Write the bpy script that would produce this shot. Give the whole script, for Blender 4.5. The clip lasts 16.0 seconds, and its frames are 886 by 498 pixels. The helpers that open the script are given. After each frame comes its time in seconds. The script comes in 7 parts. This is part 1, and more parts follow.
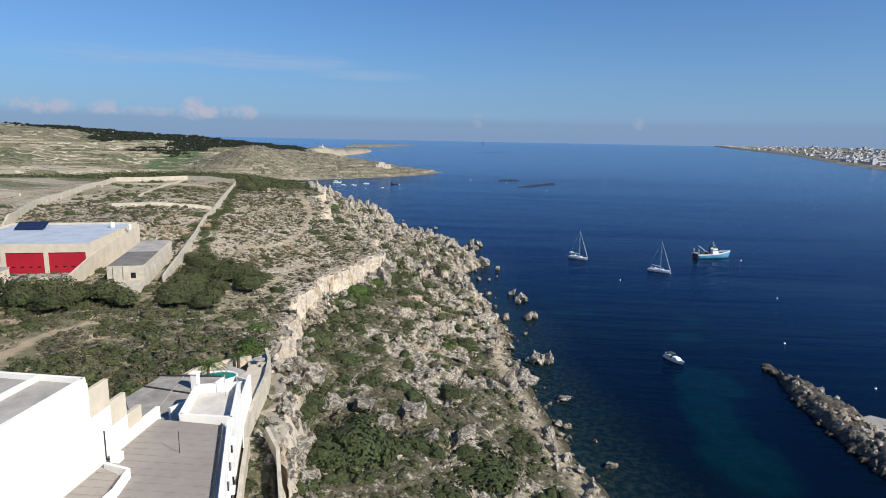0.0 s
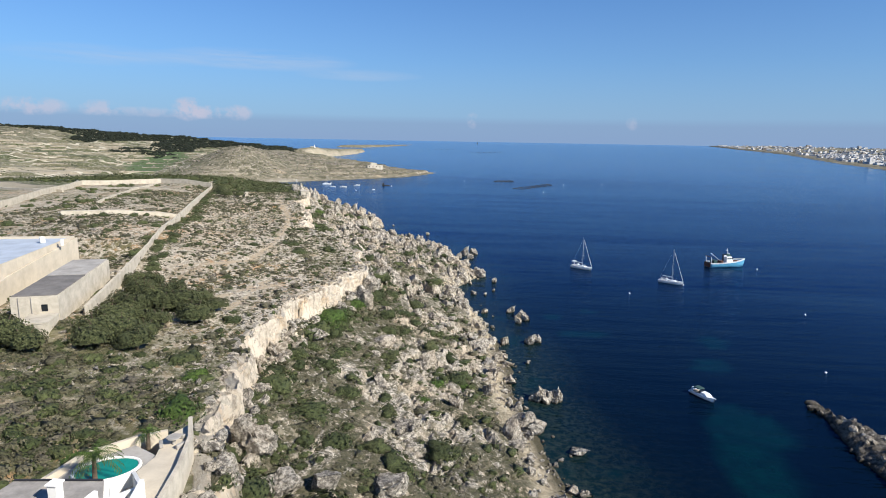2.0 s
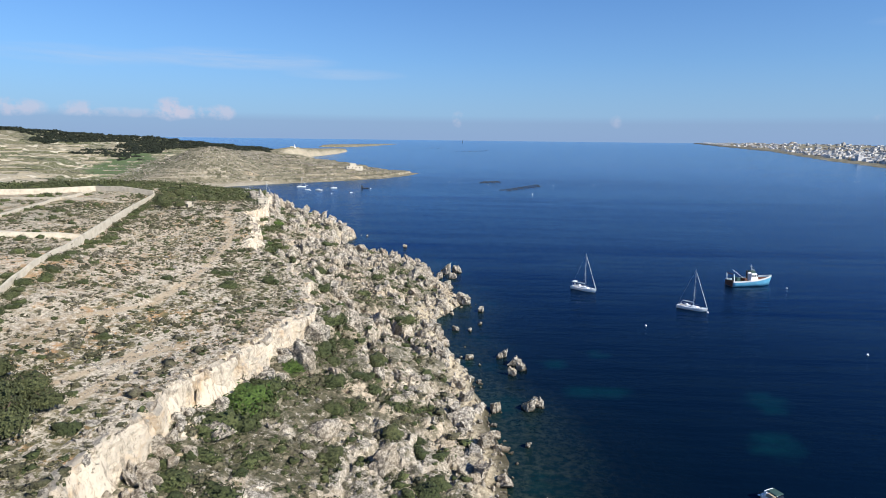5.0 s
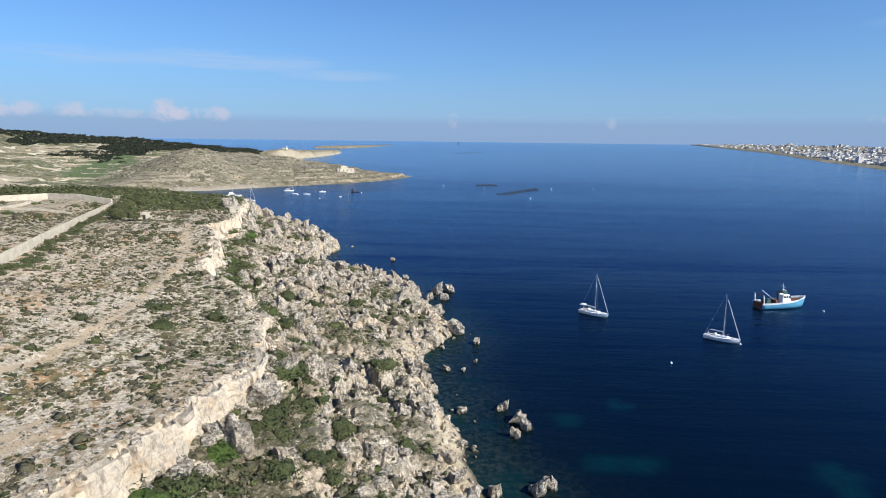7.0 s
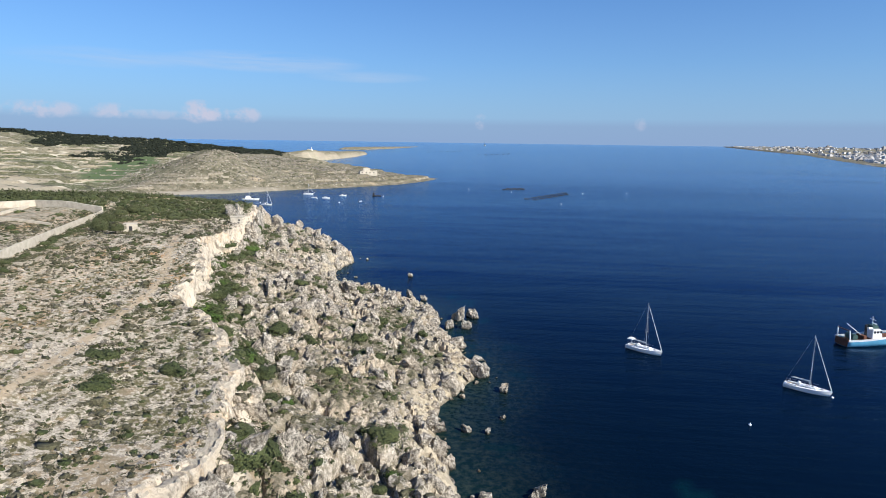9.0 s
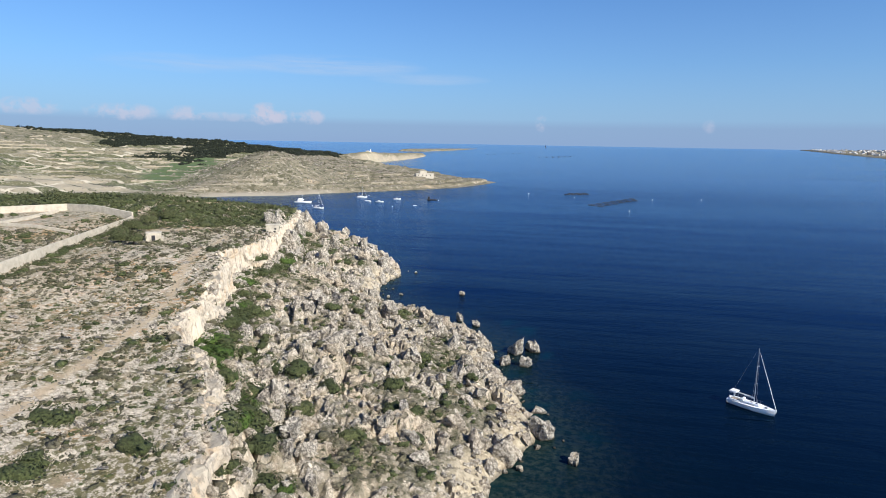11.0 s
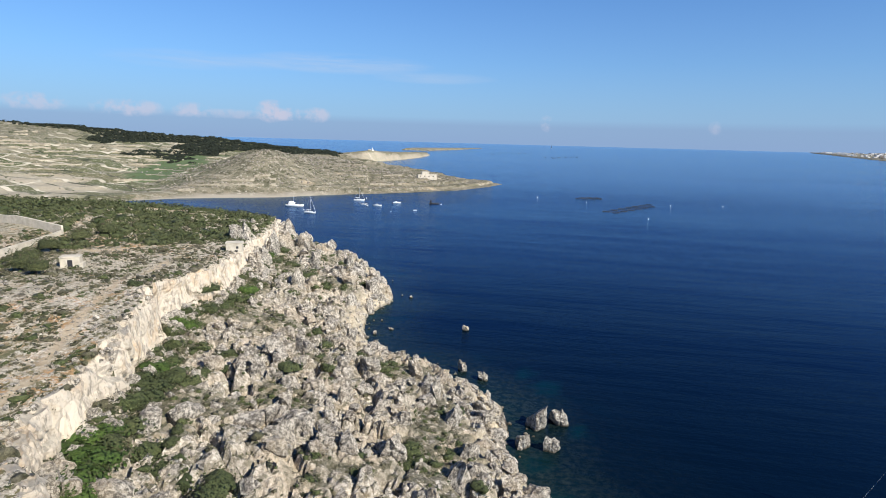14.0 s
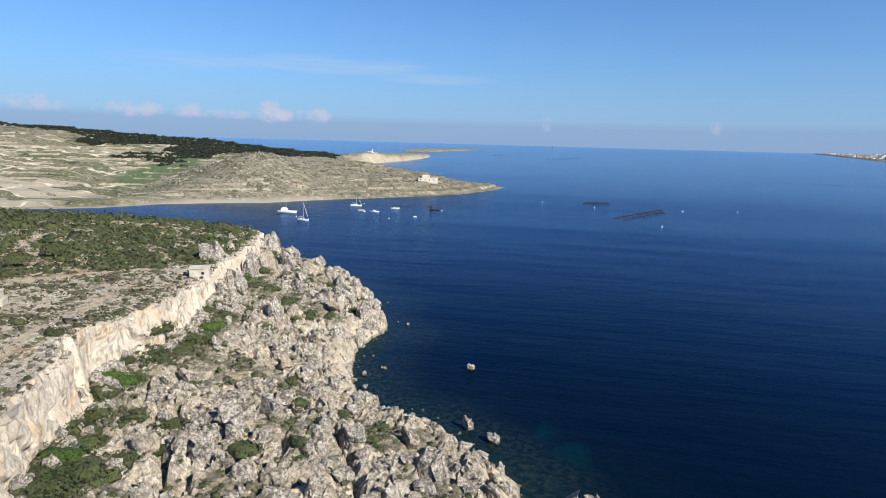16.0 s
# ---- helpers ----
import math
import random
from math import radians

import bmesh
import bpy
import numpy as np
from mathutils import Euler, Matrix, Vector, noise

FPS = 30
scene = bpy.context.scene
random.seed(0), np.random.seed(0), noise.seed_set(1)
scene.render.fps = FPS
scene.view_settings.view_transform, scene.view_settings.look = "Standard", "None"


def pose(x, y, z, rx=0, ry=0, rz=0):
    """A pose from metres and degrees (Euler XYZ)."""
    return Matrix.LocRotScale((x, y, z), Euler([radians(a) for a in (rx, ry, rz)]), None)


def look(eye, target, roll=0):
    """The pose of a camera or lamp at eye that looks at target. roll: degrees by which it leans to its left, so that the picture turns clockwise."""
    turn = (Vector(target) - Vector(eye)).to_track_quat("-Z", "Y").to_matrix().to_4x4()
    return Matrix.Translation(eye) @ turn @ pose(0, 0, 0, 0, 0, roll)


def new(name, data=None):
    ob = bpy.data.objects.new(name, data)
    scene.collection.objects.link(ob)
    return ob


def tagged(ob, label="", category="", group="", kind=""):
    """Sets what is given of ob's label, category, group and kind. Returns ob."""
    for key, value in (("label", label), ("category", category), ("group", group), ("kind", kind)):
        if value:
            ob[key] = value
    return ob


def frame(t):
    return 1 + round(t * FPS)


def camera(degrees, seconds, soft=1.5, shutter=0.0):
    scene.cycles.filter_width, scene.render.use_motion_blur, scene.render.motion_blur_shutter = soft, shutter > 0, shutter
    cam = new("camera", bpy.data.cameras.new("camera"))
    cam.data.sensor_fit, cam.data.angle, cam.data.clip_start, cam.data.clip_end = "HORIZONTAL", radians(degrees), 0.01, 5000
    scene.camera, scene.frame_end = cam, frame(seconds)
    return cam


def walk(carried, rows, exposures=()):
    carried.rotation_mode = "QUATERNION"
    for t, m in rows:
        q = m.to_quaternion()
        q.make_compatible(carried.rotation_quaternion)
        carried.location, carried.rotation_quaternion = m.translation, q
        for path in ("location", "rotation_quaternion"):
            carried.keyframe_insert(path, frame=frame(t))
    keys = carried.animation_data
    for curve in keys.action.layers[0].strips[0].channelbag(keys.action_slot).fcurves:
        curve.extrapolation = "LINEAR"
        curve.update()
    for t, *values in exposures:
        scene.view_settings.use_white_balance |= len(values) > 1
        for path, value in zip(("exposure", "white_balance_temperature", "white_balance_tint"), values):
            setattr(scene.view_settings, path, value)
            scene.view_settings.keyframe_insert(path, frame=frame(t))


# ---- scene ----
# the camera and its walk: time, eye, target, roll
cam = camera(73.3, 16.0, soft=0.9)
EXPOSURES = [(0.0, 0.48), (1.0, 0.62), (2.0, 0.71), (4.0, 0.8), (16.0, 0.8)]
PATH = [
    (0, (-0.388, -7.072, 48.72), (-0.546, -5.111, 48.355), 1.1),
    (0.5, (-0.588, -2.604, 48.652), (-0.739, -0.643, 48.287), 1.1),
    (1, (-0.697, 2.455, 48.592), (-0.846, 4.416, 48.227), 1.0),
    (1.5, (-0.899, 7.658, 48.5), (-1.044, 9.62, 48.136), 1.0),
    (2, (-0.965, 13.393, 48.497), (-1.105, 15.355, 48.133), 1.0),
    (2.5, (-0.976, 19.121, 48.452), (-1.108, 21.083, 48.087), 0.9),
    (3, (-0.9, 25.19, 48.442), (-1.021, 27.153, 48.077), 0.9),
    (3.5, (-0.838, 31.24, 48.441), (-0.95, 33.203, 48.076), 0.8),
    (4, (-0.693, 37.634, 48.5), (-0.799, 39.597, 48.134), 0.8),
    (4.2, (-0.661, 40.174, 48.53), (-0.763, 42.137, 48.163), 0.7),
    (6.3, (-0.274, 66.692, 48.942), (-0.359, 68.657, 48.575), 0.7),
    (6.5, (-0.23, 69.218, 48.957), (-0.313, 71.182, 48.593), 0.6),
    (7, (-0.096, 75.631, 49.099), (-0.177, 77.596, 48.736), 0.7),
    (7.5, (-0.148, 82.059, 49.21), (-0.228, 84.025, 48.848), 0.7),
    (8, (-0.234, 88.626, 49.316), (-0.344, 90.59, 48.955), 0.7),
    (8.5, (-0.273, 94.968, 49.387), (-0.428, 96.929, 49.027), 0.7),
    (9, (-0.428, 101.374, 49.55), (-0.595, 103.334, 49.19), 0.8),
    (9.5, (-0.691, 107.399, 49.588), (-0.956, 109.348, 49.23), 1.0),
    (9.7, (-0.858, 109.826, 49.578), (-1.148, 111.772, 49.22), 1.0),
    (11.8, (-3.588, 136.31, 49.253), (-3.961, 138.243, 48.897), 1.2),
    (12, (-3.915, 138.715, 49.251), (-4.29, 140.648, 48.895), 1.3),
    (12.5, (-4.904, 144.444, 49.276), (-5.278, 146.375, 48.919), 1.3),
    (13, (-5.95, 150.321, 49.411), (-6.323, 152.253, 49.052), 1.4),
    (13.5, (-7.068, 156.062, 49.579), (-7.439, 157.994, 49.219), 1.4),
    (14, (-8.12, 161.889, 49.847), (-8.49, 163.821, 49.487), 1.5),
    (14.5, (-9.15, 167.544, 50.16), (-9.521, 169.476, 49.8), 1.6),
    (15, (-10.348, 173.338, 50.611), (-10.718, 175.27, 50.252), 1.6),
    (15.5, (-11.637, 179.115, 50.921), (-12.008, 181.047, 50.561), 1.5),
    (16, (-12.892, 185.174, 51.214), (-13.265, 187.106, 50.856), 1.5),
]
walk(cam, [(t, look(e, a, r)) for t, e, a, r in PATH], EXPOSURES)

# world, sun and exposure
SUN_AZ, SUN_EL = radians(120.0), radians(36.0)      # clockwise from +y, height
world = bpy.data.worlds.new("sky")
scene.world = world
world.use_nodes = True
wn, wl = world.node_tree.nodes, world.node_tree.links
sky = wn.new("ShaderNodeTexSky")
sky.sky_type = "NISHITA"
sky.sun_disc = False
sky.sun_elevation, sky.sun_rotation = SUN_EL, SUN_AZ
sky.altitude, sky.air_density, sky.dust_density, sky.ozone_density = 50, 1.1, 0.15, 4.0


def wnode(kind, **ins):
    n = wn.new(kind)
    for k, v in ins.items():
        key = int(k[1:]) if k[0] == "i" and k[1:].isdigit() else k
        if isinstance(v, bpy.types.NodeSocket):
            wl.new(v, n.inputs[key])
        else:
            n.inputs[key].default_value = v
    return n


def wramp(v, *stops):
    r = wnode("ShaderNodeValToRGB", i0=v)
    e = r.color_ramp.elements
    while len(e) < len(stops):
        e.new(0.5)
    for k, (p, c) in zip(e, stops):
        k.position, k.color = p, (c, c, c, 1)
    return r.outputs[0]


def wmix(f, a, b, mode="MIX"):
    m = wn.new("ShaderNodeMix")
    m.data_type, m.blend_type = "RGBA", mode
    for key, v in ((0, f), (6, a), (7, b)):
        if isinstance(v, bpy.types.NodeSocket):
            wl.new(v, m.inputs[key])
        else:
            m.inputs[key].default_value = v
    return m.outputs[2]


way = wn.new("ShaderNodeTexCoord").outputs["Generated"]
up = wnode("ShaderNodeSeparateXYZ", i0=way).outputs[2]
SKY_STRENGTH = 0.054
blue = wmix(1.0, sky.outputs[0], (0.6, 0.98, 1.45, 1), "MULTIPLY")
# sea haze over the horizon, with a thin cloud bank
haze = wmix(wramp(up, (0.0, 0.85), (0.05, 0.62), (0.12, 0.3), (0.3, 0.0)), blue, (3.0, 4.7, 7.7, 1))
low_bank = wnode("ShaderNodeMapRange", i0=up, i1=0.036, i2=0.024, i3=0.0, i4=0.42).outputs[0]
haze = wmix(low_bank, haze, (2.6, 3.6, 5.9, 1))
# cumulus heads above the bank and faint cirrus: azimuth, height, half widths in degrees
def cloud(az, el, wide, high):
    a, e = radians(az), radians(el)
    axes = ((math.cos(a), -math.sin(a), 0.0), (-math.sin(a) * math.sin(e), -math.cos(a) * math.sin(e), math.cos(e)), (math.sin(a) * math.cos(e), math.cos(a) * math.cos(e), math.sin(e)))
    out = []
    for v in axes:
        d = wn.new("ShaderNodeVectorMath")
        d.operation = "DOT_PRODUCT"
        wl.new(way, d.inputs[0])
        d.inputs[1].default_value = v
        out.append(d.outputs["Value"])

    def calc(op, x, y):
        n = wnode("ShaderNodeMath", i0=x, i1=y)
        n.operation = op
        return n.outputs[0]

    r = calc("ADD", calc("POWER", calc("ABSOLUTE", calc("DIVIDE", out[0], radians(wide)), 0.0), 2.0), calc("POWER", calc("ABSOLUTE", calc("DIVIDE", out[1], radians(high)), 0.0), 2.0))
    return calc("MULTIPLY", wramp(r, (0.0, 1.0), (1.0, 0.0)), calc("GREATER_THAN", out[2], 0.0))


puff = wnode("ShaderNodeTexNoise", Vector=way, Scale=48.0, Detail=6.0, Roughness=0.62).outputs[0]
for az, el, wide, high, k in ((-26.9, 2.15, 1.7, 1.15, 1.0), (-25.4, 1.95, 2.4, 0.7, 0.9), (-22.9, 1.95, 1.5, 0.8, 0.85), (-38.5, 2.0, 3.4, 0.85, 0.85), (-33.6, 2.0, 2.0, 0.8, 0.75), (-30.2, 1.8, 5.0, 0.5, 0.5), (-1.5, 1.75, 0.7, 0.9, 0.5), (13, 1.6, 0.7, 0.7, 0.4), (-45, 2.2, 3.0, 0.8, 0.7), (34, 1.9, 2.0, 0.5, 0.3), (70, 3.2, 5.0, 1.2, 0.7), (-80, 3.4, 6.0, 1.3, 0.8), (150, 3.5, 7.0, 1.5, 0.8)):
    m = wnode("ShaderNodeMath", i0=cloud(az, el, wide, high), i1=wramp(puff, (0.36, 0.0), (0.66, 1.0)))
    m.operation = "MULTIPLY"
    q = wnode("ShaderNodeMath", i0=wramp(m.outputs[0], (0.08, 0.0), (0.6, 0.8)), i1=k)
    q.operation = "MULTIPLY"
    haze = wmix(q.outputs[0], haze, (6.1, 6.3, 7.9, 1))
wisp_at = wnode("ShaderNodeVectorMath", i0=way, i1=(4.0, 4.0, 40.0))
wisp_at.operation = "MULTIPLY"
wisp = wnode("ShaderNodeTexNoise", Vector=wisp_at.outputs[0], Scale=2.0, Detail=5.0, Roughness=0.6, Distortion=0.4).outputs[0]
for az, el, wide, high, k in ((-21, 6.6, 9.0, 1.0, 0.42), (-33, 6.2, 8.0, 0.9, 0.25), (-37, 11.8, 4.5, 0.5, 0.4), (-12, 5.6, 6.0, 0.6, 0.25), (40, 9.0, 9.0, 0.8, 0.25)):
    m = wnode("ShaderNodeMath", i0=cloud(az, el, wide, high), i1=wramp(wisp, (0.3, 0.0), (0.7, 1.0)))
    m.operation = "MULTIPLY"
    q = wnode("ShaderNodeMath", i0=m.outputs[0], i1=k * 1.6)
    q.operation = "MULTIPLY"
    haze = wmix(q.outputs[0], haze, (5.4, 6.6, 8.6, 1))
wl.new(haze, wn["Background"].inputs["Color"])
wn["Background"].inputs["Strength"].default_value = SKY_STRENGTH
sun = new("sun", bpy.data.lights.new("sun", "SUN"))
sun.data.energy, sun.data.angle, sun.data.color = 4.8, radians(0.53), (1.0, 0.95, 0.85)
to_sun = Vector((math.sin(SUN_AZ) * math.cos(SUN_EL), math.cos(SUN_AZ) * math.cos(SUN_EL), math.sin(SUN_EL)))
sun.matrix_world = look(to_sun * 300, (0, 0, 0))

# ---- tools ----
rng = np.random.default_rng(7)


def lattice(ix, iy, seed):
    n = (ix.astype(np.int64) * 374761393 + iy.astype(np.int64) * 668265263 + seed * 974634721) & 0xFFFFFFFF
    n = ((n ^ (n >> 13)) * 1274126177) & 0xFFFFFFFF
    return ((n ^ (n >> 16)) & 0xFFFF) / 65535.0


def vnoise(x, y, seed=0):
    """Smooth noise from -1 to 1 over arrays."""
    fx, fy = np.floor(x), np.floor(y)
    u, v = x - fx, y - fy
    u, v = u * u * (3 - 2 * u), v * v * (3 - 2 * v)
    a, b = lattice(fx, fy, seed), lattice(fx + 1, fy, seed)
    c, d = lattice(fx, fy + 1, seed), lattice(fx + 1, fy + 1, seed)
    return 2 * ((a * (1 - u) + b * u) * (1 - v) + (c * (1 - u) + d * u) * v) - 1


def fbm(x, y, seed=0, octaves=4):
    out, amp = 0.0, 0.5
    for k in range(octaves):
        out = out + amp * vnoise(x, y, seed + k)
        x, y, amp = x * 2.03 + 11.3, y * 2.03 - 7.1, amp * 0.5
    return out


def step(a, b, v):
    t = np.clip((v - a) / (b - a), 0, 1)
    return t * t * (3 - 2 * t)


def line_distance(x, y, line, values=None):
    """Distance to a polyline and, where given, the values along it at the nearest point."""
    best = np.full(x.shape, 1e9)
    val = np.zeros(x.shape)
    for i in range(len(line) - 1):
        (ax, ay), (bx, by) = line[i], line[i + 1]
        dx, dy = bx - ax, by - ay
        t = np.clip(((x - ax) * dx + (y - ay) * dy) / (dx * dx + dy * dy), 0, 1)
        d = np.hypot(x - ax - t * dx, y - ay - t * dy)
        near = d < best
        best = np.where(near, d, best)
        if values:
            val = np.where(near, values[i] + t * (values[i + 1] - values[i]), val)
    return (best, val) if values else best


def inside(x, y, ring):
    hit = np.zeros(x.shape, bool)
    for i in range(len(ring)):
        (ax, ay), (bx, by) = ring[i - 1], ring[i]
        if ay != by:
            hit ^= ((ay > y) != (by > y)) & (x < ax + (y - ay) / (by - ay) * (bx - ax))
    return hit


def mesh_np(name, verts, faces, smooth=False):
    me = bpy.data.meshes.new(name)
    verts, faces = np.asarray(verts, np.float32), np.asarray(faces, np.int32)
    k = faces.shape[1]
    me.vertices.add(len(verts))
    me.vertices.foreach_set("co", verts.ravel())
    me.loops.add(faces.size)
    me.loops.foreach_set("vertex_index", faces.ravel())
    me.polygons.add(len(faces))
    me.polygons.foreach_set("loop_start", np.arange(0, faces.size, k, dtype=np.int32))
    me.polygons.foreach_set("use_smooth", np.full(len(faces), smooth))
    me.update(calc_edges=True)
    return me


def part(name, bm, material, parent=None, label="", smooth=False):
    """Links a bmesh, or a mesh, as one object, under a thing or a part."""
    me = bm
    if isinstance(bm, bmesh.types.BMesh):
        me = bpy.data.meshes.new(name)
        bm.to_mesh(me)
        bm.free()
        if smooth:
            for p in me.polygons:
                p.use_smooth = True
    if material and not me.materials:
        me.materials.append(material)
    ob = new(name, me)
    ob.parent = parent
    return tagged(ob, label)


def thing(name, m, label, category, group="", kind=""):
    ob = tagged(new(name), label, category, group, kind)
    ob.matrix_world = m
    return ob


def box(bm, x0, y0, z0, x1, y1, z1, bevel=0.0):
    """A box between two corners, its edges rounded."""
    made = bmesh.ops.create_cube(bm, size=1.0, matrix=Matrix.Translation(((x0 + x1) / 2, (y0 + y1) / 2, (z0 + z1) / 2)) @ Matrix.Diagonal((x1 - x0, y1 - y0, z1 - z0, 1)))
    if bevel:
        edges = list({e for v in made["verts"] for e in v.link_edges})
        bmesh.ops.bevel(bm, geom=edges, offset=bevel, segments=1, affect="EDGES")
    return bm


def boxes(*rows, bevel=0.0):
    bm = bmesh.new()
    for r in rows:
        box(bm, *r, bevel=bevel)
    return bm


def tube(bm, a, b, r0, r1=None, n=8):
    a, b = Vector(a), Vector(b)
    m = Matrix.Translation((a + b) / 2) @ (b - a).to_track_quat("Z", "Y").to_matrix().to_4x4()
    bmesh.ops.create_cone(bm, cap_ends=True, segments=n, radius1=r0, radius2=r0 if r1 is None else r1, depth=(b - a).length, matrix=m)
    return bm


def prism(outline, z0, z1):
    """An upright prism over a plan outline."""
    bm = bmesh.new()
    low = [bm.verts.new((x, y, z0)) for x, y in outline]
    high = [bm.verts.new((x, y, z1)) for x, y in outline]
    n = len(outline)
    bm.faces.new(high)
    bm.faces.new(low[::-1])
    for i in range(n):
        bm.faces.new((low[i], low[(i + 1) % n], high[(i + 1) % n], high[i]))
    bmesh.ops.recalc_face_normals(bm, faces=bm.faces)
    return bm

# ---- materials ----
class Mat:
    """A node material under construction."""

    def __init__(self, name, rough=0.9, metal=0.0):
        self.mat = bpy.data.materials.new(name)
        self.mat.use_nodes = True
        self.n, self.l = self.mat.node_tree.nodes, self.mat.node_tree.links
        self.b = self.n["Principled BSDF"]
        self.b.inputs["Roughness"].default_value, self.b.inputs["Metallic"].default_value = rough, metal
        self.b.inputs["Specular IOR Level"].default_value = 0.3
        self.pos = self.n.new("ShaderNodeNewGeometry").outputs["Position"]

    def put(self, node, name, value):
        if isinstance(value, bpy.types.NodeSocket):
            self.l.new(value, node.inputs[name])
        else:
            node.inputs[name].default_value = value

    def scaled(self, s, vec=None):
        m = self.n.new("ShaderNodeVectorMath")
        m.operation = "MULTIPLY"
        self.put(m, 0, vec or self.pos)
        m.inputs[1].default_value = s
        return m.outputs[0]

    def noise(self, scale, detail=4, rough=0.55, vec=None, warp=0.0):
        t = self.n.new("ShaderNodeTexNoise")
        self.put(t, "Vector", vec or self.pos)
        t.inputs["Scale"].default_value, t.inputs["Detail"].default_value, t.inputs["Roughness"].default_value = scale, detail, rough
        t.inputs["Distortion"].default_value = warp
        return t.outputs["Fac"]

    def warped(self, scale, amount):
        """Positions pushed about by noise, for uneven cracks."""
        t = self.n.new("ShaderNodeTexNoise")
        self.put(t, "Vector", self.pos)
        t.inputs["Scale"].default_value, t.inputs["Detail"].default_value = scale, 3
        m = self.n.new("ShaderNodeVectorMath")
        m.operation = "MULTIPLY_ADD"
        self.put(m, 0, t.outputs["Color"])
        m.inputs[1].default_value = (amount, amount, amount)
        self.put(m, 2, self.pos)
        return m.outputs[0]

    def drawn(self, turn, scale):
        """Positions turned about the upright axis, then scaled: for grain along one way."""
        m = self.n.new("ShaderNodeMapping")
        m.vector_type = "TEXTURE"
        self.put(m, "Vector", self.pos)
        m.inputs["Rotation"].default_value = (0, 0, turn)
        m.inputs["Scale"].default_value = scale
        return m.outputs[0]

    def cells(self, scale, vec=None, feature="F1", out="Color"):
        t = self.n.new("ShaderNodeTexVoronoi")
        t.feature = feature
        self.put(t, "Vector", vec or self.pos)
        t.inputs["Scale"].default_value = scale
        return t.outputs[out]

    def ramp(self, v, *stops):
        r = self.n.new("ShaderNodeValToRGB")
        self.put(r, 0, v)
        e = r.color_ramp.elements
        while len(e) < len(stops):
            e.new(0.5)
        for k, (p, c) in zip(e, stops):
            k.position, k.color = p, (*c, 1) if isinstance(c, tuple) else (c, c, c, 1)
        return r.outputs[0]

    def mix(self, f, a, b, mode="MIX"):
        m = self.n.new("ShaderNodeMix")
        m.data_type, m.blend_type = "RGBA", mode
        self.put(m, 0, f)
        self.put(m, 6, a if isinstance(a, bpy.types.NodeSocket) else (*a, 1))
        self.put(m, 7, b if isinstance(b, bpy.types.NodeSocket) else (*b, 1))
        return m.outputs[2]

    def math(self, op, a, b=0.0):
        m = self.n.new("ShaderNodeMath")
        m.operation = op
        self.put(m, 0, a)
        self.put(m, 1, b)
        return m.outputs[0]

    def attr(self, name):
        a = self.n.new("ShaderNodeAttribute")
        a.attribute_name = name
        return a.outputs["Fac"]

    def chance(self):
        return self.n.new("ShaderNodeObjectInfo").outputs["Random"]

    def island(self):
        return self.n.new("ShaderNodeNewGeometry").outputs["Random Per Island"]

    def slope(self):
        s = self.n.new("ShaderNodeSeparateXYZ")
        self.l.new(self.n.new("ShaderNodeNewGeometry").outputs["Normal"], s.inputs[0])
        return s.outputs["Z"]

    def height(self):
        s = self.n.new("ShaderNodeSeparateXYZ")
        self.l.new(self.pos, s.inputs[0])
        return s.outputs["Z"]

    def bump(self, h, dist, strength=1.0):
        b = self.n.new("ShaderNodeBump")
        self.put(b, "Height", h)
        b.inputs["Distance"].default_value, b.inputs["Strength"].default_value = dist, strength
        self.l.new(b.outputs[0], self.b.inputs["Normal"])

    def done(self, color, rough=None):
        self.put(self.b, "Base Color", color if isinstance(color, bpy.types.NodeSocket) else (*color, 1))
        if rough is not None:
            self.put(self.b, "Roughness", rough)
        return self.mat


def painted(name, color, rough=0.6, wear=0.25, scale=0.8, metal=0.0, bump=0.004):
    """Paint, plaster or metal with stains and grain."""
    m = Mat(name, rough, metal)
    dark = tuple(c * (1 - wear) * 0.97 for c in color)
    f = m.ramp(m.noise(scale, 6, 0.65), (0.38, 0.0), (0.72, 1.0))
    c = m.mix(f, color, dark)
    c = m.mix(m.ramp(m.noise(scale * 9, 3), (0.4, 0.0), (0.8, 0.25)), c, dark)
    m.bump(m.noise(scale * 20, 3), bump)
    return m.done(c)


